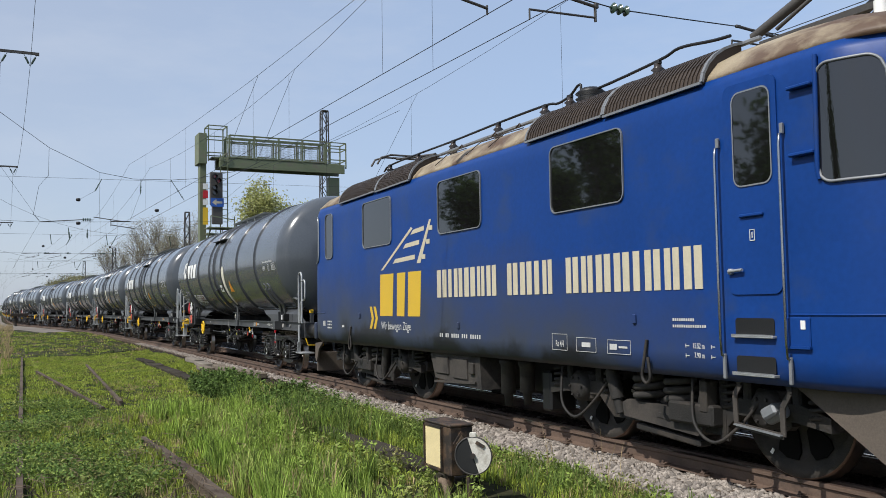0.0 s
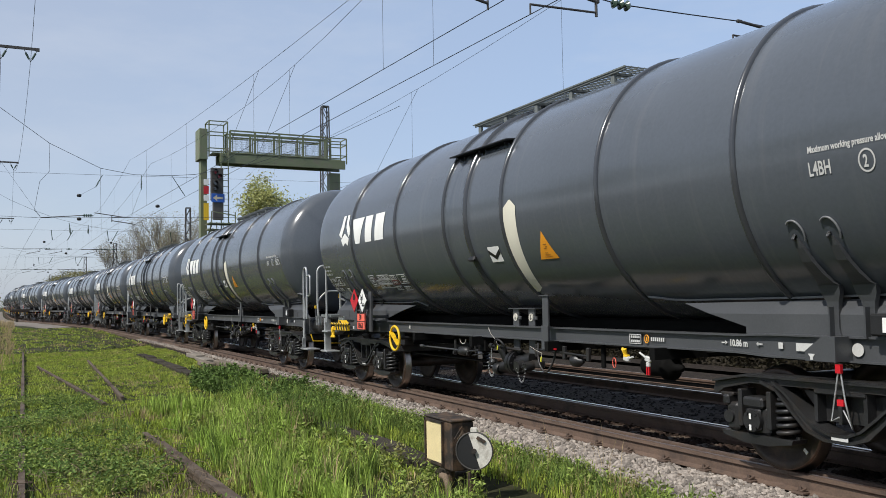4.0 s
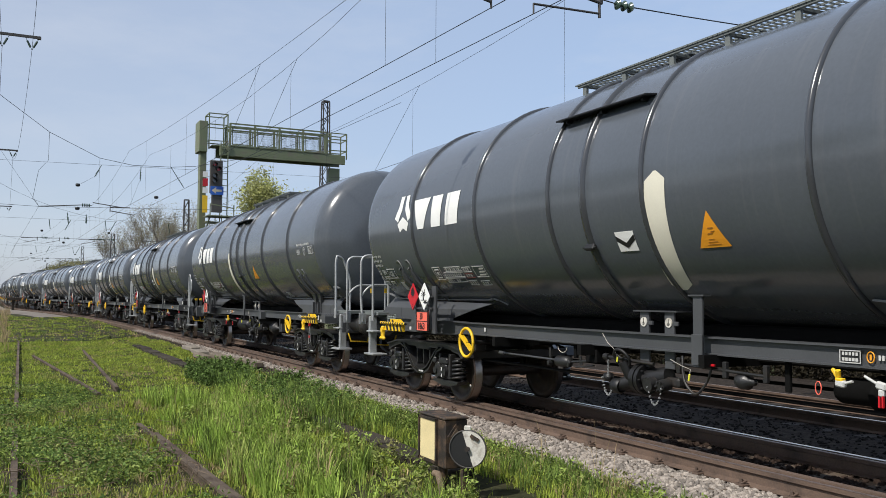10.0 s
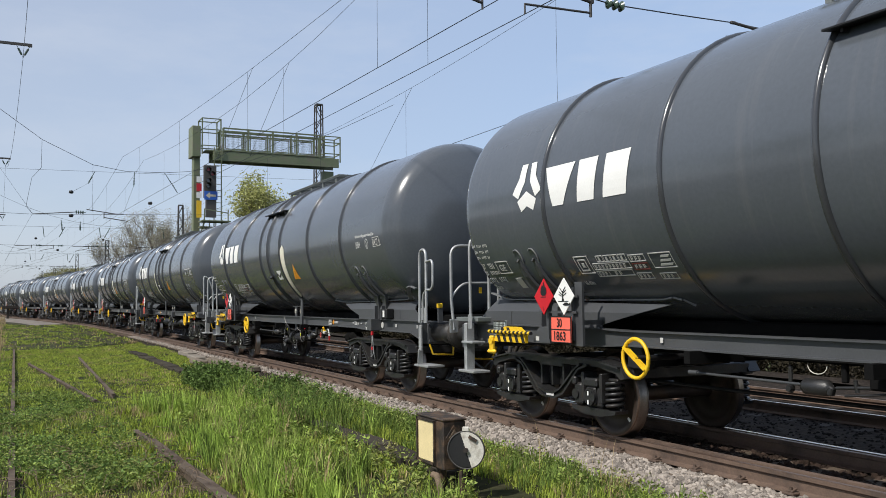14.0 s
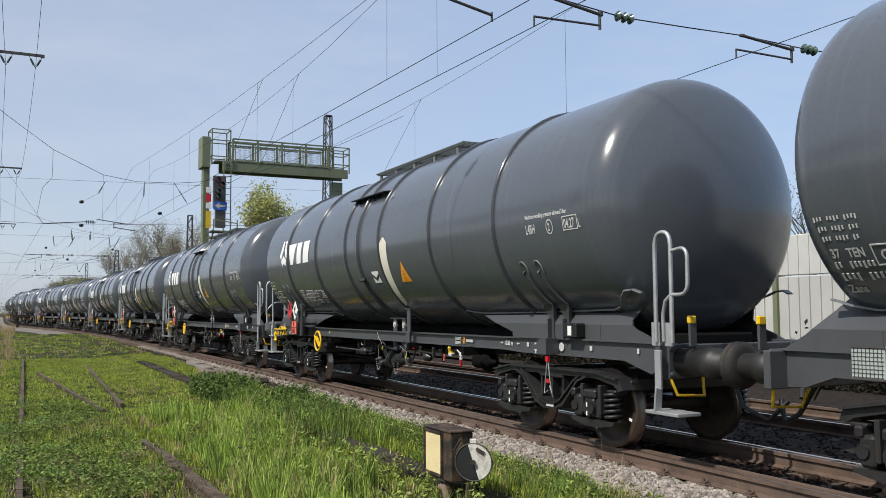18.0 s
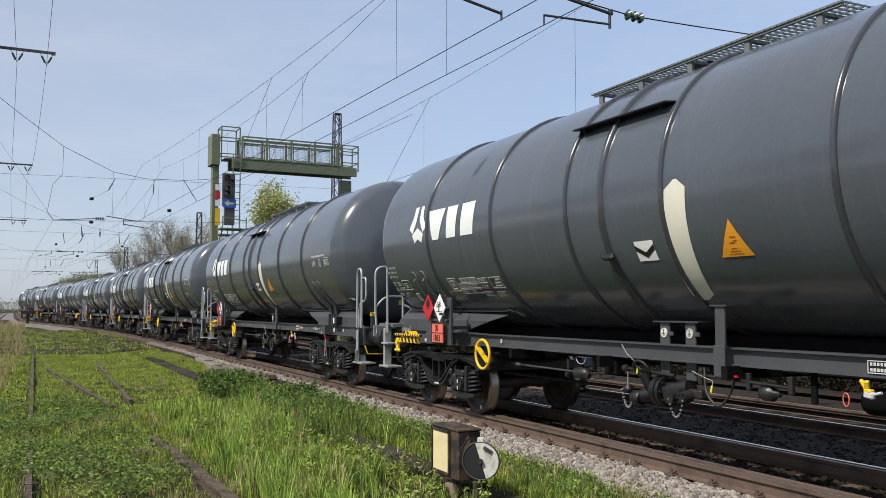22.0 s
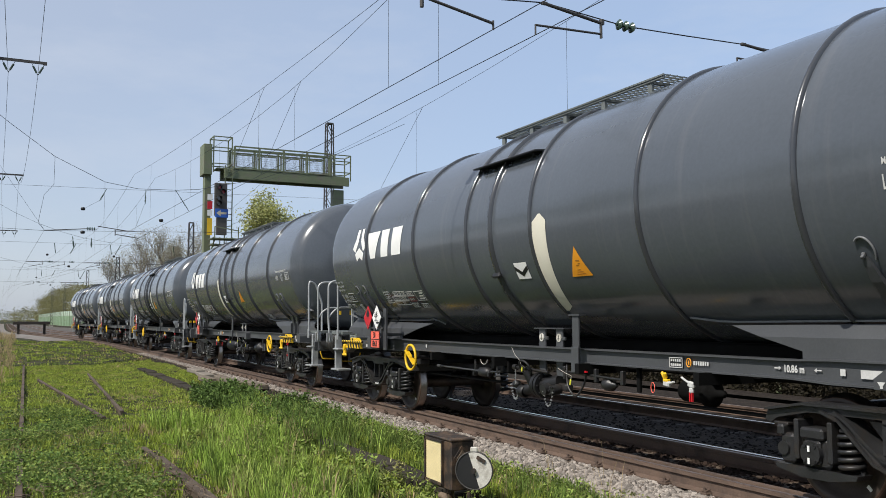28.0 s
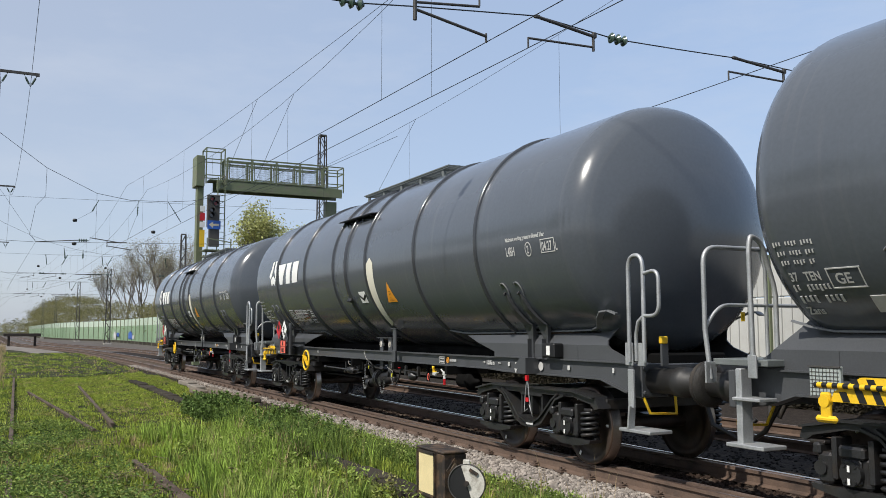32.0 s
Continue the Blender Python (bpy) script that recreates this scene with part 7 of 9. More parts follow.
gantry = empty("signal_gantry", "green steel signal gantry with railed walkway over the tracks", "signal gantry")
y0, y1 = gy(2.95), gy(3.62)
part("post", M().box((GX, (y0 + y1) / 2 - 0.12, 4.4), (0.5, 0.34, 9.8), ch=0.02), GREEN, gantry)
part("post", M().box((GX, gy(10.95), 4.2), (0.5, 0.62, 9.4), ch=0.02), GREEN, gantry)
part("end_box", M().box((GX, gy(3.08), gz(10.6)), (1.1, 0.44, gz(11.5) - gz(9.75)), ch=0.02), GREEN, gantry)
m = M().box((GX - 0.5, gy(7.75), gz(9.84)), (0.12, gy(11.0) - gy(3.5), 0.50), ch=0.01).box((GX + 0.5, gy(7.75), gz(9.84)), (0.12, gy(11.0) - gy(3.5), 0.50), ch=0.01)
m.box((GX, gy(7.4), gz(10.14)), (1.0, gy(11.0) - gy(3.4), 0.05))
part("girder", m, GREEN, gantry)
for sx in (0.55, -0.55):
    m = M()
    ya, yb, za, zb = gy(4.57), gy(10.3), gz(10.10), gz(11.45)
    for z in (za + 0.08, zb, zb - 0.16):
        m.box((GX + sx, (ya + yb) / 2, z), (0.06, yb - ya, 0.075))
    for k in range(5):
        y = ya + (yb - ya) * k / 4
        m.box((GX + sx, y, (za + zb) / 2), (0.07, 0.11, zb - za))
        if k < 4:
            for zz in (za + 0.16, zb - 0.24):
                m.box((GX + sx, y + (yb - ya) / 8, zz), (0.05, (yb - ya) / 4 - 0.24, 0.05))
            m.box((GX + sx, y + 0.12, (za + zb) / 2), (0.04, 0.035, zb - za - 0.36)).box((GX + sx, y + (yb - ya) / 4 - 0.12, (za + zb) / 2 - 0.03), (0.04, 0.035, zb - za - 0.36))
    part("railing", m, GREEN, gantry)
    m = M()
    for k in range(4):
        y = ya + (yb - ya) * (k + 0.5) / 4
        for j in range(16):
            m.box((GX + sx, y - (yb - ya) / 10 + j * (yb - ya) / 80, (za + zb) / 2), (0.005, 0.005, zb - za - 0.3))
        for j in range(8):
            m.box((GX + sx, y, za + 0.18 + j * (zb - za - 0.3) / 8), (0.005, (yb - ya) / 5, 0.005))
    part("mesh_panel", m, GREY, gantry, "fine wire mesh panel")
for ya, yb, zt, zl in ((3.40, 4.44, 11.95, 6.3), (10.6, 11.6, 11.45, 9.0)):
    for y in (ya, yb):
        for sx in (-0.5, 0.5):
            part("cage_post", M().box((GX + sx, gy(y), (gz(zt) + gz(9.9)) / 2), (0.06, 0.06, gz(zt) - gz(9.9))), GREEN, gantry)
    for z in (zt, (zt + 9.9) / 2 + 0.4, 10.4):
        for sx in (-0.5, 0.5):
            part("cage_rail", M().box((GX + sx, (gy(ya) + gy(yb)) / 2, gz(z)), (0.05, gy(yb) - gy(ya), 0.05)), GREEN, gantry)
        for y in (ya, yb):
            part("cage_rail", M().box((GX, gy(y), gz(z)), (1.0, 0.05, 0.05)), GREEN, gantry)
m = M()
for y in (4.05, 4.45):
    m.box((GX + 0.62, gy(y), gz(7.8)), (0.05, 0.05, gz(10.3) - gz(5.3)))
for k in range(14):
    m.box((GX + 0.62, gy(4.25), gz(5.4) + k * 0.33), (0.03, gy(4.45) - gy(4.05), 0.03))
m.box((GX + 0.4, gy(3.9), gz(5.75)), (0.9, 1.2, 0.06)).box((GX + 0.85, gy(3.9), gz(6.0)), (0.04, 1.3, 0.04))
for k in range(4):
    m.box((GX + 0.85, gy(3.4 + k * 0.35), gz(5.9)), (0.04, 0.04, 0.5))
part("ladder", m, GREEN, gantry)
SCREEN = mat("signal_screen", (0.065, 0.06, 0.055), 0.6, var=0.25, scale=3)
sig = empty("railway_signal", "black railway light signal with red lamps and a blue arrow sign", "railway signal")
part("signal_screen", M().box((GX + 0.75, gy(3.78), gz(8.3)), (0.16, 0.66, 1.75), ch=0.03).box((GX + 0.75, gy(3.84), gz(6.8)), (0.14, 0.56, 0.95), ch=0.03), SCREEN, sig)
for z, mt in ((8.98, RED), (8.72, RED), (8.35, BLACK), (8.05, BLACK)):
    hood = M().lathe([(0.0, 0.11), (0.26, 0.13)], 16, c=(GX + 0.84, gy(3.66 + 0.22 * (8.6 < z < 8.8)), gz(z)))
    part("lamp_hood", hood, BLACK, sig)
    part("lens", M().cyl((GX + 0.84, gy(3.66 + 0.22 * (8.6 < z < 8.8)), gz(z)), (GX + 0.86, gy(3.66 + 0.22 * (8.6 < z < 8.8)), gz(z)), 0.10, 14), REDLENS if mt is RED else GLASS, sig)
part("arrow_board", M().box((GX + 0.86, gy(3.82), gz(7.52)), (0.03, 0.68, 0.46), ch=0.005), BLUESIGN, sig, "blue board with a pale arrow")
ym = gy(3.82)
part("arrow", M().prism([(ym - 0.28, gz(7.52)), (ym - 0.05, gz(7.70)), (ym - 0.05, gz(7.58)), (ym + 0.26, gz(7.58)), (ym + 0.26, gz(7.46)), (ym - 0.05, gz(7.46)), (ym - 0.05, gz(7.34))], 0, GX + 0.876, GX + 0.88), CREAM, sig)
for k, mt in enumerate((WHITE, RED, WHITE)):
    part("mast_plate", M().box((GX + 0.70, gy(3.20), gz(8.42) - k * 0.42), (0.03, 0.26, 0.42 if k == 1 else 0.30)), mt, sig, "white red white mast plate" if k == 1 else "")
part("yellow_board", M().box((GX + 0.70, gy(3.20), gz(6.75)), (0.03, 0.26, 0.9)), YELLOW, sig)

m = M().box((GX + 0.9, gy(4.0), gz(6.05)), (1.1, 1.5, 0.05))
for y in (3.35, 4.65):
    bar(m, (GX + 0.3, gy(y), gz(5.3)), (GX + 1.4, gy(y), gz(6.0)), 0.06, 0.05)
    bar(m, (GX + 1.4, gy(y), gz(6.05)), (GX + 1.4, gy(y), gz(6.7)), 0.05, 0.05, (1, 0, 0))
bar(m, (GX + 1.4, gy(3.35), gz(6.7)), (GX + 1.4, gy(4.65), gz(6.5)), 0.05, 0.05)
part("signal_platform", m, GREEN, sig, "small green platform below the signal")

# lattice masts
for x, y, zt, w in ((-55, 12.1, 14.6, 0.55), (-78, 7.2, 10.0, 0.5), (-126, 5.85, 10.0, 0.55), (-162, 4.5, 10.0, 0.5), (-231, 4.1, 10.0, 0.5), (-252, 2.0, 10.0, 0.5)):
    mm = empty("catenary_mast", "dark steel lattice catenary mast", "catenary mast", "masts along the line")
    part("lattice", lattice(M(), x, y, -0.4, zt, w * 1.2, w * 1.2, 0.07, 0.8, (w * 0.75, w * 0.75)), GREY, mm)
    part("foot", M().box((x, y, -0.25), (1.0, 1.0, 0.5), ch=0.04), CONC, mm)
    part("cap", M().box((x, y, zt + 0.03), (w * 0.8, w * 0.8, 0.08)), GREY, mm)
PX = -41.0
pole = empty("feeder_mast", "tall grey lattice mast with a cross-arm and feeder wires", "catenary mast")
part("lattice", lattice(M(), PX, -8.35, -0.45, 15.0, 0.75, 0.75, 0.09, 0.9, (0.4, 0.4)), GREY, pole)
part("foot", M().box((PX, -8.35, -0.3), (1.3, 1.3, 0.5), ch=0.04), CONC, pole)


def string_v(x, y, z, parent):
    """V of two insulator strings under a cross-arm, disc by disc."""
    for s in (-1, 1):
        rod = part("insulator", M().cyl((x, y + s * 0.26, z), (x, y, z - 0.52), 0.012, 5), PORC, parent)
        for k in range(6):
            u = 0.25 + k * 0.09
            q = Vector((x, y + s * 0.26 * (1 - u), z - 0.52 * u))
            part("disc", M().cyl(q, q + Vector((0, -s * 0.02, -0.04)), 0.045, 8), PORC, rod)


for x, zt in ((PX, 12.72), (-74.0, 12.7), (-119.0, 12.5)):
    y0 = {PX: -6.0, -74.0: -6.69, -119.0: -7.05}[x]
    if x != PX:
        pl = empty("feeder_mast", "tall grey lattice mast with a cross-arm and feeder wires", "catenary mast")
        part("lattice", lattice(M(), x, y0 - 3.6, -0.3, zt + 0.8, 0.6, 0.6, 0.08, 1.0, (0.4, 0.4)), GREY, pl)
    else:
        pl = pole
    part("cross_arm", M().box((x, y0 - 2.05, zt), (0.09, 5.1, 0.11)).box((x, y0 + 0.42, zt - 0.03), (0.12, 0.16, 0.10)), GREY, pl)
    for k in (0, 1):
        string_v(x, y0 + 0.15 - k * 1.15, zt - 0.05, pl)
FEED = [(PX, -5.85, 12.15), (-74.0, -6.54, 12.13), (-119.0, -6.90, 11.93)]


def wire(name, pts, r, label="", parent=None, material=None):
    ob = part(name, M().tube(pts, r, 5), material or WIRE, parent, label) if parent else thing(name, M().tube(pts, r, 5), material or WIRE, label or "thin dark overhead wire", "overhead wire")
    return ob


def sag(a, b, d, n=8):
    a, b = Vector(a), Vector(b)
    return [a + (b - a) * (i / n) + Vector((0, 0, -4 * d * (i / n) * (1 - i / n))) for i in range(n + 1)]


for k in (0, 1):
    off = Vector((0, -1.15 * k, 0))
    p = [Vector(q) + off for q in FEED]
    wire("feeder_wire", sag(p[0], p[1], 1.6) + sag(p[1], p[2], 1.6)[1:], 0.009)
    wire("feeder_wire", sag(p[0], p[0] + Vector((45, 0, 1.0)), 1.0), 0.009)

# headspan over the tracks, near
HX = -10.5
span = empty("headspan", "cross-span wires with insulators and registration arms over the tracks", "catenary headspan")


def hs(y, z):
    return (HX, -6.343 + (y + 6.343) * 1.05, 1.593 + (z - 1.593) * 1.05)


low = [(-14, 5.55), (-2.64, 5.70), (-1.75, 5.80), (0.13, 5.98), (1.50, 5.85), (2.68, 5.87), (3.84, 5.90), (5.29, 5.86), (7.5, 5.92), (14, 6.1)]
part("cross_wire", M().tube([hs(y, z) for y, z in low], 0.010, 5), WIRE, span)


def discs(y, z, n=3, r=0.085):
    p, q = Vector(hs(y - 0.16, z + 0.01)), Vector(hs(y + 0.18, z - 0.01))
    d = (q - p).normalized()
    rod = part("insulator", M().cyl(p, q, 0.022, 8), PORC, span, "three dark green porcelain discs")
    for k in range(n):
        c = p + (q - p) * ((k + 0.5) / n)
        part("disc", M().cyl(c - d * 0.035, c - d * 0.005, r * 0.55, 16, r).cyl(c - d * 0.005, c + d * 0.03, r, 16, r * 0.7), PORC, rod)


for y, z in ((-2.64, 5.70), (1.52, 5.85), (5.31, 5.86)):
    discs(y, z)
for (ya, za), (yb, zb), (yt, zt) in (((0.13, 5.97), (1.11, 5.83), (-0.02, 5.50)), ((3.84, 5.90), (4.93, 5.81), (3.70, 5.52))):
    m = M().cyl(hs(ya, za), hs(yb, zb), 0.026, 8).cyl(hs(yb - 0.02, zb + 0.05), hs(yb - 0.02, zb - 0.22), 0.022, 8)
    m.cyl(hs(yb - 0.02, zb - 0.16), hs(yt, zt + 0.14), 0.018, 8).cyl(hs(yt, zt + 0.15), hs(yt, zt), 0.014, 6)
    m.box(hs(yb, zb + 0.02), (0.05, 0.07, 0.09), ch=0.01).box(hs(ya, za), (0.05, 0.10, 0.05), ch=0.01)
    part("registration_arm", m, GREY, span, "steel registration arm")
m = M().cyl(hs(-1.75, 5.86), hs(-0.79, 5.96), 0.02, 8).cyl(hs(-1.75, 5.92), hs(-1.75, 5.62), 0.03, 8).cyl(hs(-1.72, 5.76), hs(-0.69, 5.56), 0.022, 8).cyl(hs(-0.69, 5.60), hs(-0.69, 5.47), 0.016, 6).cyl(hs(-0.79, 5.97), hs(-0.79, 6.15), 0.015, 6)
part("registration_arm", m, GREY, span, "steel registration arm")
# contact and catenary wires with droppers
wires = empty("catenary", "contact wires hung by droppers from sagging catenary wires", "catenary")


def line(y_near, side, contact, low_x, low_z, near, far, stay, follow=1.0):
    """Contact wire and the carrier above it, which sags to low_z at low_x and rises with the squares of near and far."""
    a = Vector(hs(y_near, contact))
    turn = [(-41.0, side), (-76.0, side + 0.3), (-118.0, side - 0.1), (-160.0, side + 0.3), (-210.0, side), (-300.0, side)]
    run = [a] + [Vector((x, y + follow * bend(x), contact + 0.15)) for x, y in turn]
    back = a + (a - run[1]) * 1.5
    part("contact_wire", M().tube([back] + run, 0.0068, 5), WIRE, wires)

    def at(x):
        for p, q in zip([back] + run, run):
            if q.x <= x <= p.x:
                return p + (q - p) * ((p.x - x) / (p.x - q.x))
        return run[-1]

    def hang(x):
        return Vector((x, at(x).y, low_z + (near if x > low_x else far) * (x - low_x) ** 2))

    part("catenary_wire", M().tube([hang(x) for x in [back.x - 0.01 - k * (back.x + 41) / 24 for k in range(25)]], 0.005, 5), WIRE, wires)
    top = hang(-41.0).z
    for x0, x1 in zip([-41.0, -76.0, -118.0, -160.0], [-76.0, -118.0, -160.0, -210.0]):
        pts = [Vector((x0 + (x1 - x0) * k / 12, at(x0 + (x1 - x0) * k / 12).y, top - 4 * 1.0 * k / 12 * (1 - k / 12))) for k in range(13)]
        part("catenary_wire", M().tube(pts, 0.0055, 5), WIRE, wires)
        for p in pts[2:-1:2]:
            part("dropper", M().cyl(p, at(p.x), 0.003, 4), WIRE, wires)
    for x in (stay + 7.4, stay - 0.45, stay - 8.2, stay - 15.5):
        part("dropper", M().cyl(hang(x), at(x), 0.0035, 4), WIRE, wires)
    part("stay_wire", M().cyl(hang(stay), at(stay - 3.4), 0.005, 4), WIRE, wires)


line(-0.02, -0.75, 5.50, -26.0, 7.42, 0.0048, 0.0026, -20.9)
line(-0.69, -1.65, 5.48, -15.0, 7.40, 0.0011, 0.00105, -21.4)
line(3.70, 4.2, 5.52, -27.0, 7.73, 0.0022, 0.0022, -22.8)

# headspan at the first feeder mast
h = empty("headspan", "cross-span wires with hanging insulators over the station tracks", "catenary headspan", "headspans over the station tracks")
yz = lambda y, z: (PX, y, z)
part("span_wire", M().tube([yz(*p) for p in ((-8.3, 11.1), (-6.9, 10.0), (-5.06, 8.66), (-3.0, 7.68), (-1.6, 7.46), (0.1, 7.5), (1.12, 7.61), (4.0, 8.3), (8.0, 9.9), (11.5, 11.7))], 0.011, 5), WIRE, h)
part("cross_wire", M().tube([yz(-8.3, 7.30), yz(3.4, 7.48), yz(11.5, 7.6)], 0.006, 5), WIRE, h)
part("cross_wire", M().tube([yz(-8.3, 5.48), yz(-5.37, 5.41), yz(-1.7, 5.52), yz(11.5, 5.9)], 0.008, 5), WIRE, h)
part("cross_wire", M().tube([yz(-5.06, 8.66), yz(-5.07, 7.43), yz(-5.44, 6.97), yz(-5.64, 5.74), yz(-5.37, 5.41)], 0.008, 5), WIRE, h)
for a, b in (((-7.9, 9.2), (-5.37, 5.41)), ((-5.4, 5.4), (-6.4, 3.4)), ((-1.28, 6.85), (-1.7, 5.6)), ((-3.0, 7.68), (-3.0, 5.6))):
    part("hanger_wire", M().cyl(yz(*a), yz(*b), 0.006, 4), WIRE, h)
for a, b in (((-2.92, 7.38), (-3.20, 6.82)), ((-1.26, 7.45), (-1.28, 6.78)), ((0.04, 7.50), (0.64, 6.58)), ((-4.26, 5.20), (-4.20, 4.72)), ((-3.49, 5.15), (-3.49, 4.74))):
    p, q = Vector(yz(*a)), Vector(yz(*b))
    rod = part("insulator", M().cyl(p, q, 0.016, 6), PORC, h)
    for k in range(5):
        c = p + (q - p) * (0.42 + k * 0.10)
        part("disc", M().cyl(c, c + (q - p).normalized() * 0.03, 0.036, 8), PORC, rod)
for a, b in (((-5.37, 5.42), (-3.70, 5.56)), ((-3.24, 5.69), (-2.05, 5.53)), ((-2.52, 5.51), (-1.70, 5.54)), ((-2.52, 5.36), (-1.53, 5.22)), ((-2.52, 5.56), (-2.52, 5.30))):
    part("registration_arm", M().cyl(yz(*a), yz(*b), 0.020, 6), GREY, h)
rod = part("insulator", M().cyl(yz(-3.72, 5.56), yz(-3.28, 5.56), 0.016, 6), PORC, h)
for k in range(4):
    part("disc", M().cyl(yz(-3.68 + k * 0.09, 5.56), yz(-3.63 + k * 0.09, 5.56), 0.07, 10), PORC, rod)
for y, z in ((-3.87, 6.43), (-0.57, 6.07), (-3.86, 5.40)):
    part("weight", M().lathe([(-0.075, 0.0), (-0.06, 0.08), (0, 0.10), (0.06, 0.08), (0.075, 0.0)], 14, axis=2, c=yz(y, z)), BLACK, h)
part("cross_wire", M().cyl(yz(-3.80, 6.46), yz(-3.20, 6.84), 0.006, 4), WIRE, h)

# far headspans across all tracks
for hx, zlow, zmid, ya, yb, zt in ((-76.0, 6.2, 7.8, -8.5, 12.5, 11.0), (-118.0, 6.2, 7.8, -12, 12.5, 10.5)):
    h = empty("headspan", "distant cross-span wires with hanging registration arms", "catenary headspan", "headspans over the station tracks")
    part("span_wire", M().tube(sag((hx, ya, zt), (hx, yb, zt), zt - zmid, 12), 0.010, 5), WIRE, h)
    for z in (zlow, zmid - 0.1):
        part("cross_wire", M().tube([(hx, ya, z), (hx, yb, z)], 0.008, 5), WIRE, h)
    for k, y in enumerate((-4.6, -3.0, -0.4, 0.4, 4.6)):
        m = M().cyl((hx, y, zlow), (hx, y - 1.2, zlow - 0.05), 0.022, 6).cyl((hx, y, zlow + 0.05), (hx, y, zlow - 0.25), 0.022, 6).cyl((hx, y, zlow - 0.2), (hx, y - 1.0, zlow - 0.42), 0.018, 6)
        part("registration_arm", m, GREY, h)
        rod = part("insulator", M().cyl((hx, y, zlow), (hx, y + 0.75, zlow), 0.016, 6), PORC, h)
        for j in range(4):
            part("disc", M().cyl((hx, y + 0.35 + j * 0.10, zlow), (hx, y + 0.40 + j * 0.10, zlow), 0.075, 10), PORC, rod)
        q = M().cyl((hx, y + 0.8, zmid - 0.1), (hx, y + 0.9 - 0.5 * (k % 2), zmid - 0.9), 0.03, 6)
        part("strut_insulator", q, PORC, h)
        part("weight", M().lathe([(-0.09, 0.0), (-0.07, 0.08), (0, 0.11), (0.07, 0.08), (0.09, 0.0)], 12, axis=2, c=(hx, y + 0.3, zlow + 0.55 - 0.9 * (k == 1))), BLACK, h) if k in (0, 1, 3) else None

# ground signal lantern beside the siding
lan = empty("switch_lantern", "rusty box lantern with a yellow pane and a half-white disc", "switch lantern")
lan.location = (0.012, 0.03, 0.0)
m = M().box((-8.09, -2.36, 0.14), (0.60, 0.255, 0.48), ch=0.012)
m.box((-8.09, -2.36, 0.392), (0.625, 0.275, 0.025), ch=0.008)
body = part("lantern_box", m, LANT, lan, "dark rusted sheet box with a flat lid")


# ---- lantern, siding remains and trackside pieces ----
pane = M().box((-8.16, -2.492, 0.15), (0.36, 0.02, 0.40), ch=0.006)
part("pane", pane, PANE, lan, "yellowed lantern pane")
m = M()
for z in (-0.062, 0.362):
    m.box((-8.16, -2.497, z), (0.42, 0.03, 0.025))
for x in (-8.36, -7.96):
    m.box((x, -2.497, 0.15), (0.025, 0.03, 0.45))
part("pane_frame", m, LANT, lan)
part("diamond", M().prism([(-2.37, 0.34), (-2.28, 0.22), (-2.37, 0.10), (-2.46, 0.22)], 0, -7.79, -7.775), LANT, lan)
part("diamond_pane", M().prism([(-2.37, 0.30), (-2.31, 0.22), (-2.37, 0.14), (-2.43, 0.22)], 0, -7.775, -7.77), WOOD, lan)
DC = (-7.55, -2.36, 0.13)


def fan(a0, a1, r, x0, x1):
    pts = [(DC[1], DC[2])] + [(DC[1] + r * math.cos(radians(a0 + (a1 - a0) * k / 16)), DC[2] + r * math.sin(radians(a0 + (a1 - a0) * k / 16))) for k in range(17)]
    return M().prism(pts, 0, x0, x1)


disc = part("disc", M().cyl((DC[0] - 0.02, DC[1], DC[2]), (DC[0], DC[1], DC[2]), 0.185, 32), BLACK, lan, "round signal disc, half dark and half white")
part("disc_dark", fan(108, 288, 0.165, DC[0], DC[0] + 0.005), BLACK, disc)
part("disc_white", fan(-72, 108, 0.183, DC[0], DC[0] + 0.006), OLDWHITE, disc, "dirty white half of the disc")
m = M()
m.tube([(DC[0] + 0.002, DC[1] + 0.18 * math.cos(2 * math.pi * k / 32), DC[2] + 0.18 * math.sin(2 * math.pi * k / 32)) for k in range(33)], 0.007, 6)
part("disc_rim", m, GREY, disc)
part("disc_hub", M().cyl((DC[0], DC[1], DC[2]), (DC[0] + 0.04, DC[1], DC[2]), 0.025, 10).box((DC[0] + 0.012, DC[1] + 0.07, DC[2] + 0.11), (0.02, 0.09, 0.03), (-30, 0, 0)), LANT, disc)
part("disc_lug", M().box((DC[0], DC[1] - 0.0, DC[2] + 0.20), (0.02, 0.07, 0.05), ch=0.008), OLDWHITE, disc)
swing = Matrix.Translation((DC[0], DC[1], 0)) @ Matrix.Rotation(radians(-40), 4, "Z") @ Matrix.Translation((-DC[0], -DC[1], 0))
for o in [disc] + list(disc.children):
    o.data.transform(swing)
part("post", M().box((-7.62, -2.36, -0.20), (0.05, 0.07, 0.50), ch=0.01), LANT, lan)
part("pedestal", M().cyl((-8.0, -2.40, -0.45), (-8.0, -2.40, -0.08), 0.05, 10), LANT, lan)
part("base", M().tube([(-7.95, -2.52, -0.16), (-7.85, -2.53, -0.15), (-7.78, -2.53, -0.24), (-7.76, -2.53, -0.45)], 0.035, 8).box((-7.8, -2.40, -0.42), (0.7, 0.4, 0.10), ch=0.02), WOOD, lan)

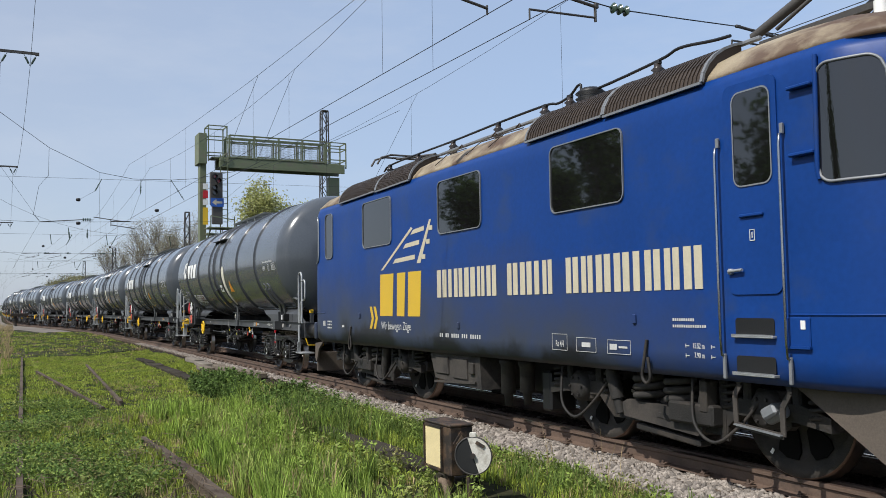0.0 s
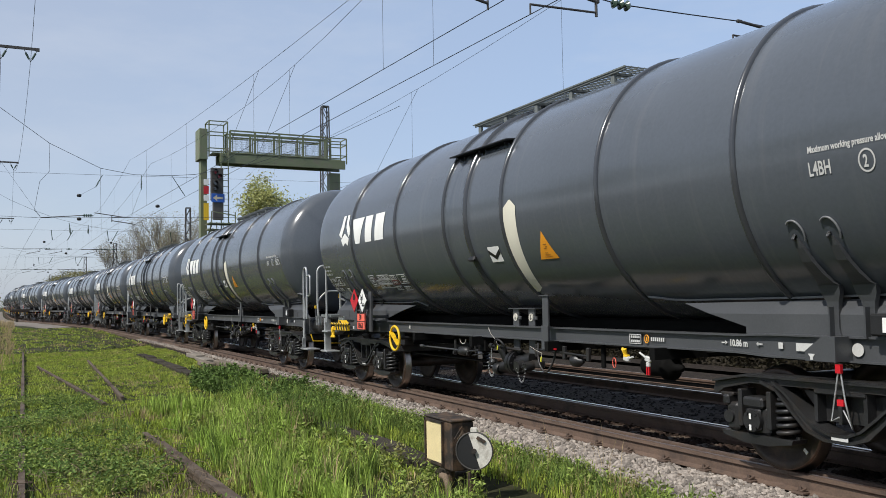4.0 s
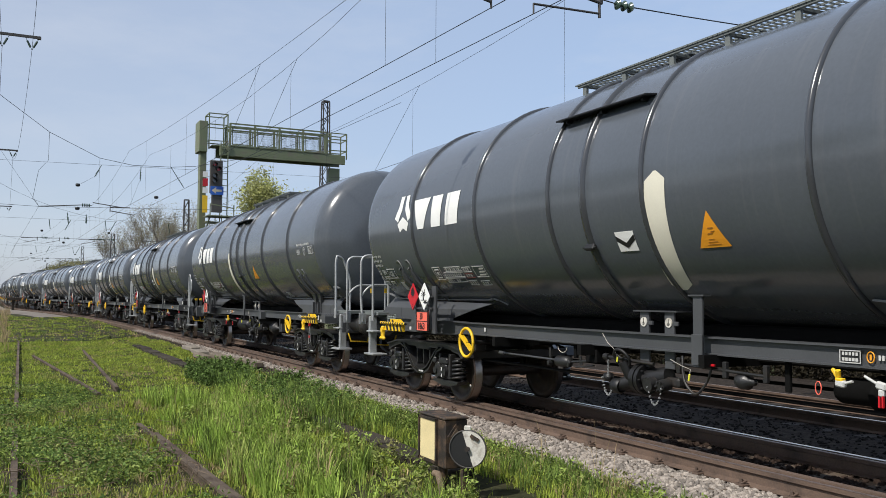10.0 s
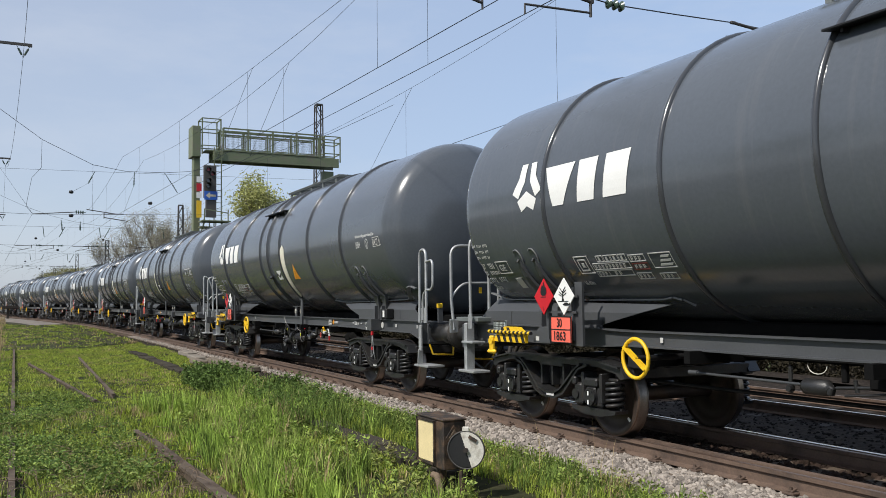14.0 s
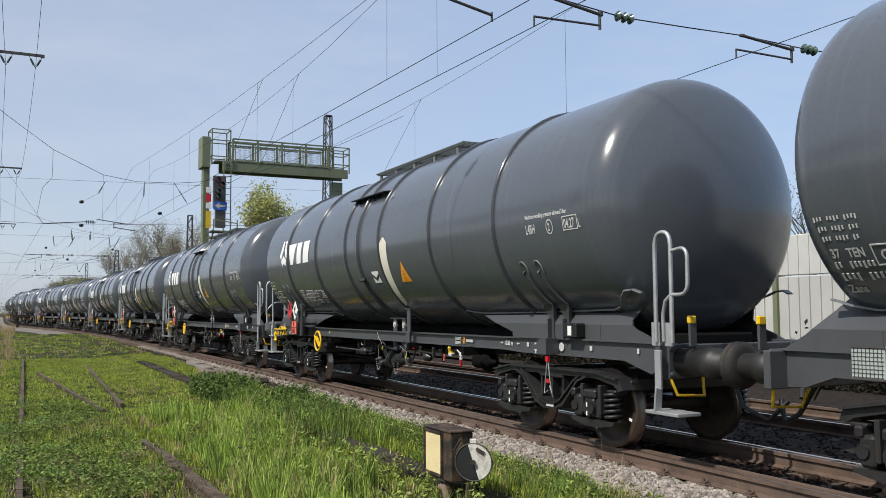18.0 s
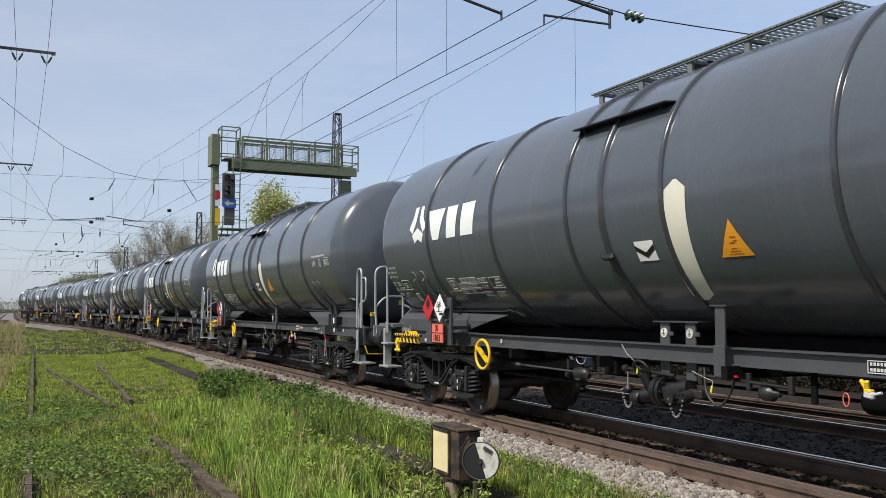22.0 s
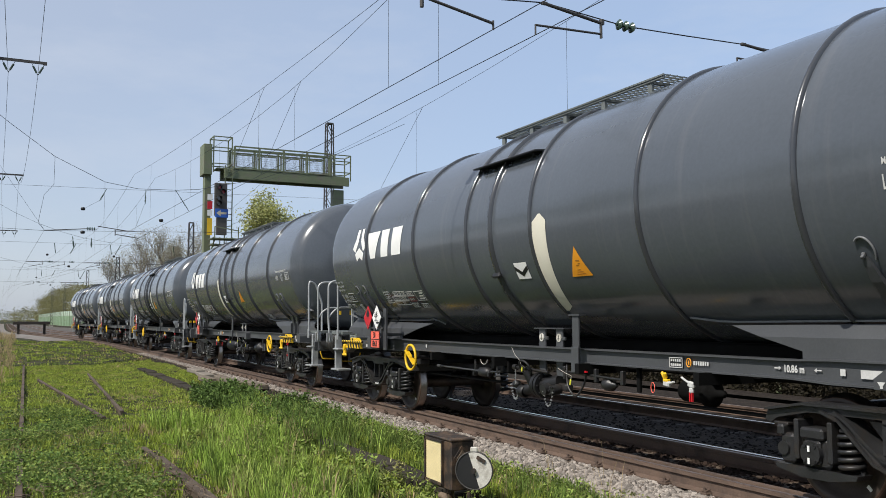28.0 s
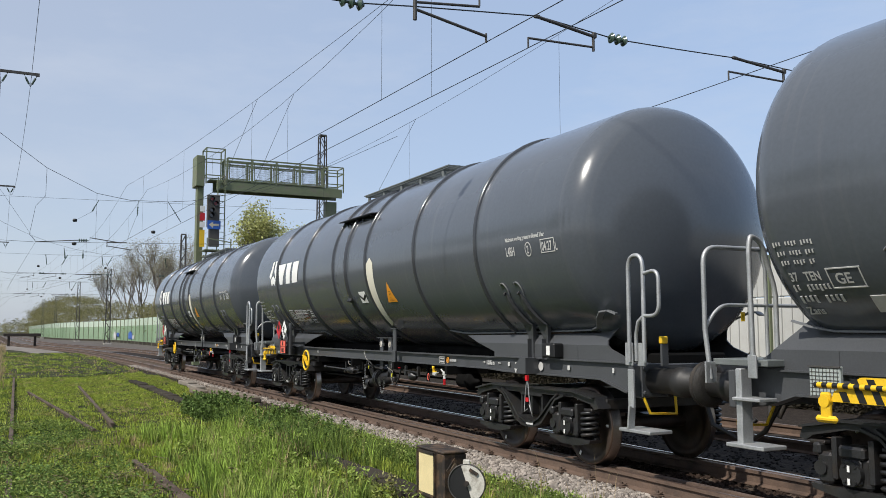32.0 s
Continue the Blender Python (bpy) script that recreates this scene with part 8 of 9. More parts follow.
trough = empty("cable_trough", "dark concrete cable trough covers half hidden in the grass", "cable trough")
slab = M().box((0, 0, 0), (0.96, 0.32, 0.09), ch=0.015).mesh("cover_slab", DARKCONC)
for i in range(27):
    x = -8.9 - i * 1.0
    o = new("cover_slab", slab)
    o.parent, o.location = trough, (x, -1.93 - 0.012 * (i % 3), ground_z(x, -1.93) + 0.035 + random.uniform(-0.015, 0.015))
    o.rotation_euler = (random.uniform(-0.03, 0.03), random.uniform(-0.02, 0.02), random.uniform(-0.03, 0.03))
BEAM, SLABL = "weathered brown timber beam lying by the rail", "dusty concrete slab lying by the rail"
for x, y, z, sx, sy, sz, mt, nm, lb in ((-25.1, -0.84, -0.17, 3.4, 0.27, 0.16, BEAMWOOD, "timber_beam", BEAM), (-28.6, -0.85, -0.19, 1.6, 0.34, 0.12, OLDCONC, "concrete_slab", SLABL), (-23.1, -0.60, -0.15, 1.8, 0.24, 0.14, BEAMWOOD, "timber_beam", BEAM), (-22.9, -1.20, -0.19, 2.0, 0.24, 0.16, BEAMWOOD, "timber_beam", BEAM), (-26.4, -1.22, -0.18, 1.6, 0.24, 0.14, BEAMWOOD, "timber_beam", BEAM), (-30.8, -0.75, -0.18, 1.6, 0.30, 0.14, OLDCONC, "concrete_slab", SLABL)):
    o = thing(nm, M().box((0, 0, 0), (sx, sy, sz), ch=0.02), mt, lb, "debris", "beams by the rail")
    o.location, o.rotation_euler.z = (x, y, z), random.uniform(-0.03, 0.03)
part("guard_rail", rail_run(-13.0, -5.0, 2, lambda x: -4.468 + 0.031 * (x + 13.4), -0.335), OLDRAIL, siding)
# stop at the end of the siding
stop = empty("buffer_stop", "dark timber buffer stop across the end of the siding", "buffer stop")
part("beam", M().box((-112, -4.72, 1.19), (0.32, 3.9, 0.34), ch=0.03), WOODDARK, stop)
for y in (-6.1, -3.36):
    part("post", M().box((-112.3, y, 0.42), (0.28, 0.28, 1.9), ch=0.02), WOODDARK, stop)
    m = M()
    bar(m, (-112.4, y, 1.1), (-114.2, y, -0.45), 0.14, 0.14)
    part("strut", m, WOODDARK, stop)

# gravel apron round the far end of the siding
m = M()
gx = [-74 - 5 * k for k in range(64)]
edge = [(x, -4.0 - 4.4 * min(1.0, (-74 - x) / 30) + 0.9 * noise.noise((x * 0.11, 3.0, 0.0)) + (0.9 * bend(x) if x < -150 else 0.0), bend(x) - 0.95) for x in gx]
for (a, p0, p1), (b, q0, q1) in zip(edge, edge[1:]):
    za, zb = -0.15 if a > -75 else -0.105, -0.105
    m.add([(a, min(p0, p1 - 0.2), za), (b, min(q0, q1 - 0.2), zb), (b, q1, zb), (a, p1, za)], [(3, 2, 1, 0)])
thing("gravel_apron", m, GRAVEL, "dusty pale brown gravel round the buffer stop", "gravel", kind="structure")
for off in (-4.9, -3.4):
    part("rail", rail_run(-400, -116, 4, lambda x, off=off: off + bend(x) * 0.95, 0.06), OLDRAIL, siding, "rust-brown siding rail")

# ---- stones and plants ----
rng = np.random.default_rng(7)
ICO_V = np.array([(0, 0, 1)] + [(math.cos(2 * math.pi * k / 5) * 0.894, math.sin(2 * math.pi * k / 5) * 0.894, 0.447) for k in range(5)] + [(math.cos(2 * math.pi * (k + 0.5) / 5) * 0.894, math.sin(2 * math.pi * (k + 0.5) / 5) * 0.894, -0.447) for k in range(5)] + [(0, 0, -1)])
ICO_F = np.array([(0, 1 + k, 1 + (k + 1) % 5) for k in range(5)] + [(1 + k, 6 + k, 1 + (k + 1) % 5) for k in range(5)] + [(1 + (k + 1) % 5, 6 + k, 6 + (k + 1) % 5) for k in range(5)] + [(6 + k, 11, 6 + (k + 1) % 5) for k in range(5)])


def stones(name, xyz, size, material, label):
    n = len(xyz)
    v = ICO_V[None] * (1 + 0.35 * (rng.random((n, 12, 1)) - 0.5)) * (size * (0.6 + 0.8 * rng.random((n, 1, 1)))) * (0.7 + 0.6 * rng.random((n, 1, 3)))
    q = rng.normal(size=(n, 3, 3))
    q, _ = np.linalg.qr(q)
    v = np.einsum("nij,nkj->nki", q, v) + np.asarray(xyz)[:, None]
    f = ICO_F[None] + 12 * np.arange(n)[:, None, None]
    ob = soup(name, v.reshape(-1, 3), f.reshape(-1, 3), material)
    return tagged(ob, label, "ballast", kind="stuff")


def scatter(n, x0, x1, y0, y1, power=1.0):
    """Random places, denser towards x1."""
    u = rng.random(n) ** power
    return x1 - (x1 - x0) * u, y0 + (y1 - y0) * rng.random(n)


x, y = scatter(36000, -48, -3.0, -0.85, -0.075, 1.7)
z = -0.205 - 0.42 * np.clip(-0.50 - y, 0, 1) + 0.03 * rng.random(len(x))
x, y, z = np.r_[x, -3.2 + 12 * rng.random(5000)], np.r_[y, -0.80 + 0.72 * rng.random(5000)], np.r_[z, -0.20 - 0.03 * rng.random(5000)]
k = (y > -0.42) | (x > -10.5) | ((x > -18.5) & (y > -0.60))
x, y, z = x[k], y[k], z[k]
bends = np.array([bend(a) for a in x])
stones("ballast", np.c_[x, y + bends, z], 0.026, STONE, "loose pale grey ballast stones along the rail")
# stones under and behind the train, shade included in their colour
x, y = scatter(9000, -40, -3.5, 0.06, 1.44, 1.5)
stones("ballast", np.c_[x, y, np.full(len(x), -0.185)], 0.032, STONE_BROWN, "rust-stained ballast stones between the rails, darkened for the train's shade")
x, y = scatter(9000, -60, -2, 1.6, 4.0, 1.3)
stones("ballast", np.c_[x, y, np.full(len(x), -0.180)], 0.022, STONE_SHADED, "ballast stones between the tracks, coloured near black for the train's shade")


def ground_many(x, y):
    return np.array([ground_z(a, b) for a, b in zip(x, y)])


def field(x, y, s, seed):
    return np.array([noise.noise((a * s, b * s, seed)) for a, b in zip(x, y)])


def clear(x, y):
    """Keeps blades off the rails, the lantern and the ballast."""
    ok = y < np.array([bend(a) for a in x]) - 0.58 - 0.16 * rng.random(len(x)) + 0.26 * (x < -18.5)
    some = rng.random(len(x)) < 0.66
    ok &= ~((abs(y + 4.50 - 0.031 * (x + 13.4)) < 0.11) & (x > -13.9)) & ~((abs(y + 6.0 + 0.0085 * (x + 41)) < 0.13) & (x > -41) & (x < -9) & some)
    ok &= ~((abs(y + 4.0 + 0.0215 * (x + 33.2)) < 0.14) & (x > -33.5) & (x < -19.5) & some) & ~((abs(y + 5.61 - 0.074 * (x + 30.4)) < 0.15) & (x > -31) & (x < -18.5) & some)
    ok &= ~((np.hypot((x + 7.9) / 0.95, (y + 2.75) / 0.75) < 1) & (rng.random(len(x)) < 0.75))
    ok &= ~((abs(y + 1.93) < 0.22) & ((x > -13.4) | (x < -23.5)) & (rng.random(len(x)) < np.where(x > -20, 0.96, 0.7)))
    return ok


def tufts(name, x, y, count, h, reach, w, material, label, droop=0.5, category="grass", bends=2):
    """Grass in tufts: each has count blades that rise from one root and lean outwards."""
    n = len(x)
    a = rng.random((n, count)) * 2 * math.pi
    r = reach * np.sqrt(rng.random((n, count)))
    bx, by = (x[:, None] + r * np.cos(a) * 0.55).ravel(), (y[:, None] + r * np.sin(a) * 0.55).ravel()
    k = clear(bx, by)
    hh = (np.asarray(h).reshape(-1, 1) * (0.45 + 0.75 * rng.random((n, count)))).ravel()
    out = (a + rng.normal(size=(n, count)) * 0.7).ravel()
    tilt = (droop * (0.15 + r / reach * 0.6) * (0.4 + rng.random((n, count)))).ravel()
    bx, by, hh, out, tilt = bx[k], by[k], hh[k], out[k], tilt[k]
    n = len(bx)
    z = ground_many(bx, by)
    f = rng.random(n) * math.pi
    ww = w * (0.6 + 0.8 * rng.random(n))
    side = np.c_[np.cos(f), np.sin(f), np.zeros(n)] * (ww * 0.5)[:, None]
    lean = np.c_[np.cos(out), np.sin(out), np.zeros(n)] * (hh * tilt)[:, None]
    base = np.c_[bx, by, z - 0.015]
    up = np.c_[np.zeros(n), np.zeros(n), hh]
    m1 = base + up * 0.42 + lean * 0.22
    m2 = base + up * (0.80 - 0.1 * tilt)[:, None] + lean * 0.62
    tip = base + up * (1.0 - 0.35 * tilt)[:, None] + lean * 1.1
    if bends == 1:
        v = np.stack([base - side, base + side, m1 + side * 0.9, m1 - side * 0.9, tip], 1)
        q = np.array([(0, 1, 2), (0, 2, 3), (3, 2, 4)])[None] + 5 * np.arange(n)[:, None, None]
    else:
        v = np.stack([base - side, base + side, m1 + side * 0.9, m1 - side * 0.9, m2 + side * 0.6, m2 - side * 0.6, tip], 1)
        q = np.array([(0, 1, 2), (0, 2, 3), (3, 2, 4), (3, 4, 5), (5, 4, 6)])[None] + 7 * np.arange(n)[:, None, None]
    return tagged(soup(name, v.reshape(-1, 3), q.reshape(-1, 3), material), label, category, kind="stuff")


def mixed(x, y, count, h, reach, w, label, dry=0.07, dark=0.3, main=None, bends=2):
    """Sorts tufts into bright, dark and dry ones by slow patches."""
    p = field(x, y, 0.7, 9.0) + 0.35 * rng.normal(size=len(x))
    q = field(x, y, 0.45, 17.0) + 0.4 * rng.normal(size=len(x))
    is_dry = q > np.quantile(q, 1 - dry)
    is_dark = ~is_dry & (p < np.quantile(p, dark))
    for sel, mt, lb, nm in ((~is_dry & ~is_dark, main or GRASS, "bright green " + label, "grass"), (is_dark, GRASS_DARK, "darker green " + label, "grass"), (is_dry, STRAW, "dry straw-coloured " + label, "dry_grass")):
        if sel.any():
            tufts(nm, x[sel], y[sel], count, h[sel], reach, w, mt, lb, bends=bends)


# low meadow, near
x, y = scatter(4600, -17, -4.4, -7.0, -0.5, 1.0)
p = field(x, y, 0.5, 2.0) + 0.5 * field(x, y, 1.6, 5.0)
k = p > -0.42
x, y, p = x[k], y[k], p[k]
mixed(x, y, 20, 0.09 + 0.07 * rng.random(len(x)) + 0.12 * np.clip(p, 0, 1), 0.10, 0.0085, "meadow grass in low tufts", 0.10, 0.28)
# short turf under the tufts
x, y = scatter(5200, -17, -4.4, -7.2, -0.7, 1.0)
tufts("grass", x, y, 10, 0.045 + 0.04 * rng.random(len(x)), 0.20, 0.010, GRASS, "short green turf between the tufts", 0.9, bends=1)
x, y = scatter(9000, -42, -16.5, -9.5, -0.6, 0.8)
tufts("grass", x, y + np.array([bend(a) for a in x]), 13, 0.04 + 0.05 * rng.random(len(x)), 0.26, 0.016, GRASS, "short green turf between the tufts", 0.9, bends=1)
# tall bright strip between the siding and the cable trough
x, y = scatter(1050, -17.5, -5.5, -4.12, -2.1, 1.0)
k = field(x, y, 0.9, 31.0) > -0.12
x, y = x[k], y[k]
k = (y < -2.75) | (x < -13.2)
x, y = x[k], y[k]
mixed(x, y, 26, 0.22 + 0.24 * rng.random(len(x)), 0.11, 0.0095, "tall grass tufts", 0.05, 0.14, GRASS_TALL)
# dark tall growth along the trough and the ballast
x = np.r_[-21 + 9.5 * rng.random(640), -17.5 + 13.5 * rng.random(420)]
y = np.r_[-2.35 + 1.45 * rng.random(640), -1.50 + 0.68 * rng.random(420)]
k = (y < -1.5) | (x > -17.5)
x, y = x[k], y[k]
mixed(x, y, 24, np.where(x > -10.5, 0.09, np.where(y > -1.5, 0.15, 0.22)) + np.where(y > -1.5, 0.15, 0.26) * rng.random(len(x)), 0.12, 0.010, "tall grass among herbs", 0.05, 0.82, GRASS_TALL)
# fine grass along the ballast edge
x, y = scatter(900, -17, -4.0, -1.75, -0.85, 1.0)
mixed(x, y, 16, 0.10 + 0.12 * rng.random(len(x)), 0.09, 0.007, "fine grass along the ballast edge", 0.05, 0.45)
# meadow round and behind the viewpoint
x, y = scatter(7000, -17, 9, -12.5, -0.7, 1.0)
k = (x > -4.4) | (y < -7.0)
x, y = x[k], y[k]
mixed(x, y, 11, 0.07 + 0.08 * rng.random(len(x)), 0.19, 0.015, "meadow grass in low tufts", 0.10, 0.28, bends=1)
# meadow farther out
x, y = scatter(5600, -40, -16.5, -9.5, -0.5, 0.9)
y = y + np.array([bend(a) for a in x])
p = field(x, y, 0.4, 2.0) + 0.5 * field(x, y, 1.2, 5.0)
mixed(x, y, 18, 0.05 + 0.05 * rng.random(len(x)) + 0.10 * np.clip(p, 0, 1), 0.20, 0.014, "meadow grass in low tufts", 0.06, 0.26, bends=1)
x, y = scatter(9500, -130, -38, -16, 0.2, 0.8)
k = (x > -74) | (y < -8.4 + 4.4 * np.clip((x + 104) / 30, 0, 1))
x, y = x[k], y[k]
y = y + np.array([bend(a) for a in x]) * 0.9
mixed(x, y, 12, 0.06 + 0.08 * rng.random(len(x)), 0.36, 0.034, "grass farther along the siding", 0.10, 0.28, bends=1)
x, y = scatter(700, -100, -13, -13, -6.4, 0.8)
tufts("dry_grass", x, y, 14, 0.30 + 0.4 * rng.random(len(x)), 0.2, 0.014, STRAW, "tall dry grass along the edge of the siding")


def leaves(name, centre, spread, count, size, material, label, category, flat=0.6, parent=None, kind="stuff"):
    """Small bent leaves strewn round the given centres."""
    c = np.asarray(centre, float)
    pick = rng.integers(0, len(c), count)
    pos = c[pick] + rng.normal(size=(count, 3)) * np.asarray(spread)
    a = rng.normal(size=(count, 3)) * np.array([1, 1, flat])
    a /= np.linalg.norm(a, axis=1)[:, None]
    b = np.cross(a, rng.normal(size=(count, 3)))
    b /= np.linalg.norm(b, axis=1)[:, None]
    s = (size * (0.6 + 0.8 * rng.random(count)))[:, None]
    nrm = np.cross(a, b)
    v = np.stack([pos - a * s, pos - b * s * 0.45 + nrm * s * 0.12, pos + a * s, pos + b * s * 0.45 + nrm * s * 0.12], 1)
    f = np.array([(0, 1, 2), (0, 2, 3)])[None] + 4 * np.arange(count)[:, None, None]
    ob = soup(name, v.reshape(-1, 3), f.reshape(-1, 3), material)
    if parent:
        ob.parent = parent
        return tagged(ob, label)
    return tagged(ob, label, category, kind=kind)


# broad-leaved weeds round the siding
x, y = scatter(1000, -20, -6, -6.9, -4.3, 1.0)
k = field(x, y, 0.6, 21.0) > 0.02
k &= abs(y + 4.50 - 0.031 * (x + 13.4)) > 0.26
c = np.c_[x[k], y[k], ground_many(x[k], y[k]) + 0.08]
leaves("weeds", c, (0.10, 0.10, 0.06), 36000, 0.020, WEED, "low broad-leaved weeds round the siding rails", "weeds")
leaves("weeds", c[::2], (0.12, 0.12, 0.10), 17000, 0.024, BUSH, "dark nettles round the siding rails", "weeds")


def stalks(name, x, y, h, per, size, material, label):
    """Upright herbs: leaves set along leaning stalks."""
    z = ground_many(x, y)
    d = rng.normal(size=(len(x), 2)) * 0.18
    u = np.tile(np.linspace(0.12, 1.0, per), (len(x), 1))
    c = np.stack([x[:, None] + d[:, :1] * u * h[:, None], y[:, None] + d[:, 1:] * u * h[:, None], z[:, None] + u * h[:, None]], 2).reshape(-1, 3)
    return leaves(name, c, (0.035, 0.035, 0.015), len(c) * 5, size, material, label, "weeds")


x, y = scatter(420, -21.5, -13.6, -2.4, -0.95, 1.0)
x = np.where(y > -1.5, np.maximum(x, -17.5), x)
stalks("nettles", x, y, 0.16 + 0.26 * rng.random(len(x)), 8, 0.029, BUSH, "dark green nettles and herbs by the trough")
x, y = scatter(560, -18.5, -4.2, -1.42, -0.80, 1.0)
stalks("nettles", x, y, np.where(x > -10.5, 0.08, 0.12) + 0.14 * rng.random(len(x)), 6, 0.020, WEED, "green herbs along the ballast edge")
x, y = scatter(260, -21.6, -19.2, -2.5, -1.5, 1.0)
stalks("bramble", x, y, 0.22 + 0.30 * rng.random(len(x)), 8, 0.042, BUSH, "dark green bramble bush beside the rail")
x, y = scatter(160, -15, -6, -3.9, -2.2, 1.0)
stalks("nettles", x, y, 0.15 + 0.22 * rng.random(len(x)), 6, 0.03, WEED, "weeds among the tall grass")
# tall dry stalks by the ballast and in the grass
x = np.r_[-8.6 + 1.6 * rng.random(9), -16 + 9 * rng.random(40)]
y = np.r_[-1.1 + 0.4 * rng.random(9), -4.0 + 3.0 * rng.random(40)]
tufts("dry_stalks", x, y, 2, 0.45 + 0.2 * rng.random(len(x)), 0.05, 0.006, STRAW, "tall dry grass stalks", 0.35)
# dead stems
m = M()
for i in range(210):
    sx, sy = (random.uniform(-17, -6.5), random.uniform(-6.6, -4.4)) if i < 80 else (random.uniform(-12.6, -8.6), random.uniform(-6.7, -5.4)) if i < 150 else (random.uniform(-12.4, -9.0), random.uniform(-4.95, -4.42))
    a, ln = random.uniform(0, 6.3), random.uniform(0.15, 0.5)
    z = ground_z(sx, sy)
    m.tube([(sx, sy, z), (sx + ln * 0.3 * math.cos(a), sy + ln * 0.3 * math.sin(a), z + ln * 0.45), (sx + ln * 0.8 * math.cos(a), sy + ln * 0.8 * math.sin(a), z + ln * 0.4), (sx + ln * math.cos(a), sy + ln * math.sin(a), z + 0.05)], 0.004, 4)
thing("dead_stems", m, WOOD, "brown dead stems bent over the grass", "weeds", kind="stuff")
# undergrowth at the wall's foot, shade put into its near-black leaf colour
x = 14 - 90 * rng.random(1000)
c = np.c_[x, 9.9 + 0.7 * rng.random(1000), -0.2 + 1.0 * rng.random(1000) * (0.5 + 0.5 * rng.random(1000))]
leaves("undergrowth", c, (0.3, 0.2, 0.2), 40000, 0.07, BUSH_SHADED, "brown undergrowth in front of the wall, coloured near black for shade", "undergrowth")


# trees
def limb_tree(x, y, height, spread, seed, twigs, levels=3, thick=0.018):
    """Trunk and forked limbs; returns the wood mesh and the twig ends."""
    r = random.Random(seed)
    m, ends = M(), []

    def grow(p, d, ln, rad, lv):
        q = p + d * ln
        mid = p + d * ln * 0.5 + Vector((r.uniform(-1, 1), r.uniform(-1, 1), r.uniform(-0.3, 0.6))) * ln * 0.07
        n = 7 if lv > 1 else 4 if lv else 3
        m.cyl(p, mid, rad, n, rad * 0.8, False)
        m.cyl(mid, q, rad * 0.8, n, rad * 0.55, False)
        if lv == 0:
            ends.append(q)
            return
        for k in range(twigs if lv == 1 else 5):
            a = r.uniform(0, 2 * math.pi)
            out = Vector((math.cos(a), math.sin(a), r.uniform(0.0, 0.9))).normalized()
            nd = (d * r.uniform(0.35, 0.9) + out * r.uniform(0.5, 1.0) * spread + Vector((0, 0, 0.25))).normalized()
            start = p + (q - p) * r.uniform(0.45, 1.0)
            grow(start, nd, ln * r.uniform(0.45, 0.72), rad * 0.42, lv - 1)

    grow(Vector((x, y, -0.4)), Vector((r.uniform(-0.05, 0.05), r.uniform(-0.05, 0.05), 1)).normalized(), height * 0.48, height * thick, levels)
    return m, ends


def tree(x, y, height, spread, seed, twigs, leaf, label, count=0, size=0.1, puff=0.35, levels=3, thick=0.018):
    t = empty("tree", label, "tree", "trees behind the line")
    m, ends = limb_tree(x, y, height, spread, seed, twigs, levels, thick)
    part("trunk", m, BARK, t, "branching bare limbs")
    if count:
        leaves("crown", [tuple(e) for e in ends], (puff, puff, puff), count, size, leaf, "thin spring foliage", "", parent=t)
    return t


for i, (x, y, h) in enumerate(((-27, -27, 13.0), (-33, -31, 12.0), (-42, -27, 14.0), (-50, -30, 13.0), (-59, -27, 13.5), (-14, -32, 12.0))):
    tree(x, y, h, 0.45, 70 + i, 7, BUSH, "dark evergreen tree behind the viewpoint, mirrored in the windows", 2400, 0.26, 0.6)
tree(-78, 14.5, 14.4, 0.70, 5, 6, LEAF, "tree in fresh yellow-green spring leaf", 18000, 0.12, 0.42)
for i, (x, y, h) in enumerate(((-112, 13.8, 14.0), (-122, 14.6, 15.5), (-134, 13.8, 17.0), (-146, 14.6, 17.5), (-158, 13.8, 18.0), (-174, 14.0, 18.0), (-190, 12.5, 16.5))):
    tree(x, y, h, 0.60, 20 + i, 9, BUDS, "leafless spring tree with fine twigs", 4200, 0.085, 0.38, thick=0.014)
for i, (x, y, h) in enumerate(((-18, 14.5, 6.0), (-12, 15.5, 5.5), (-25, 15.0, 6.5), (-33, 15.0, 6.0))):
    tree(x, y, h, 0.9, 40 + i, 7, BUDS, "leafless shrub behind the wall", 500, 0.05, 0.3)
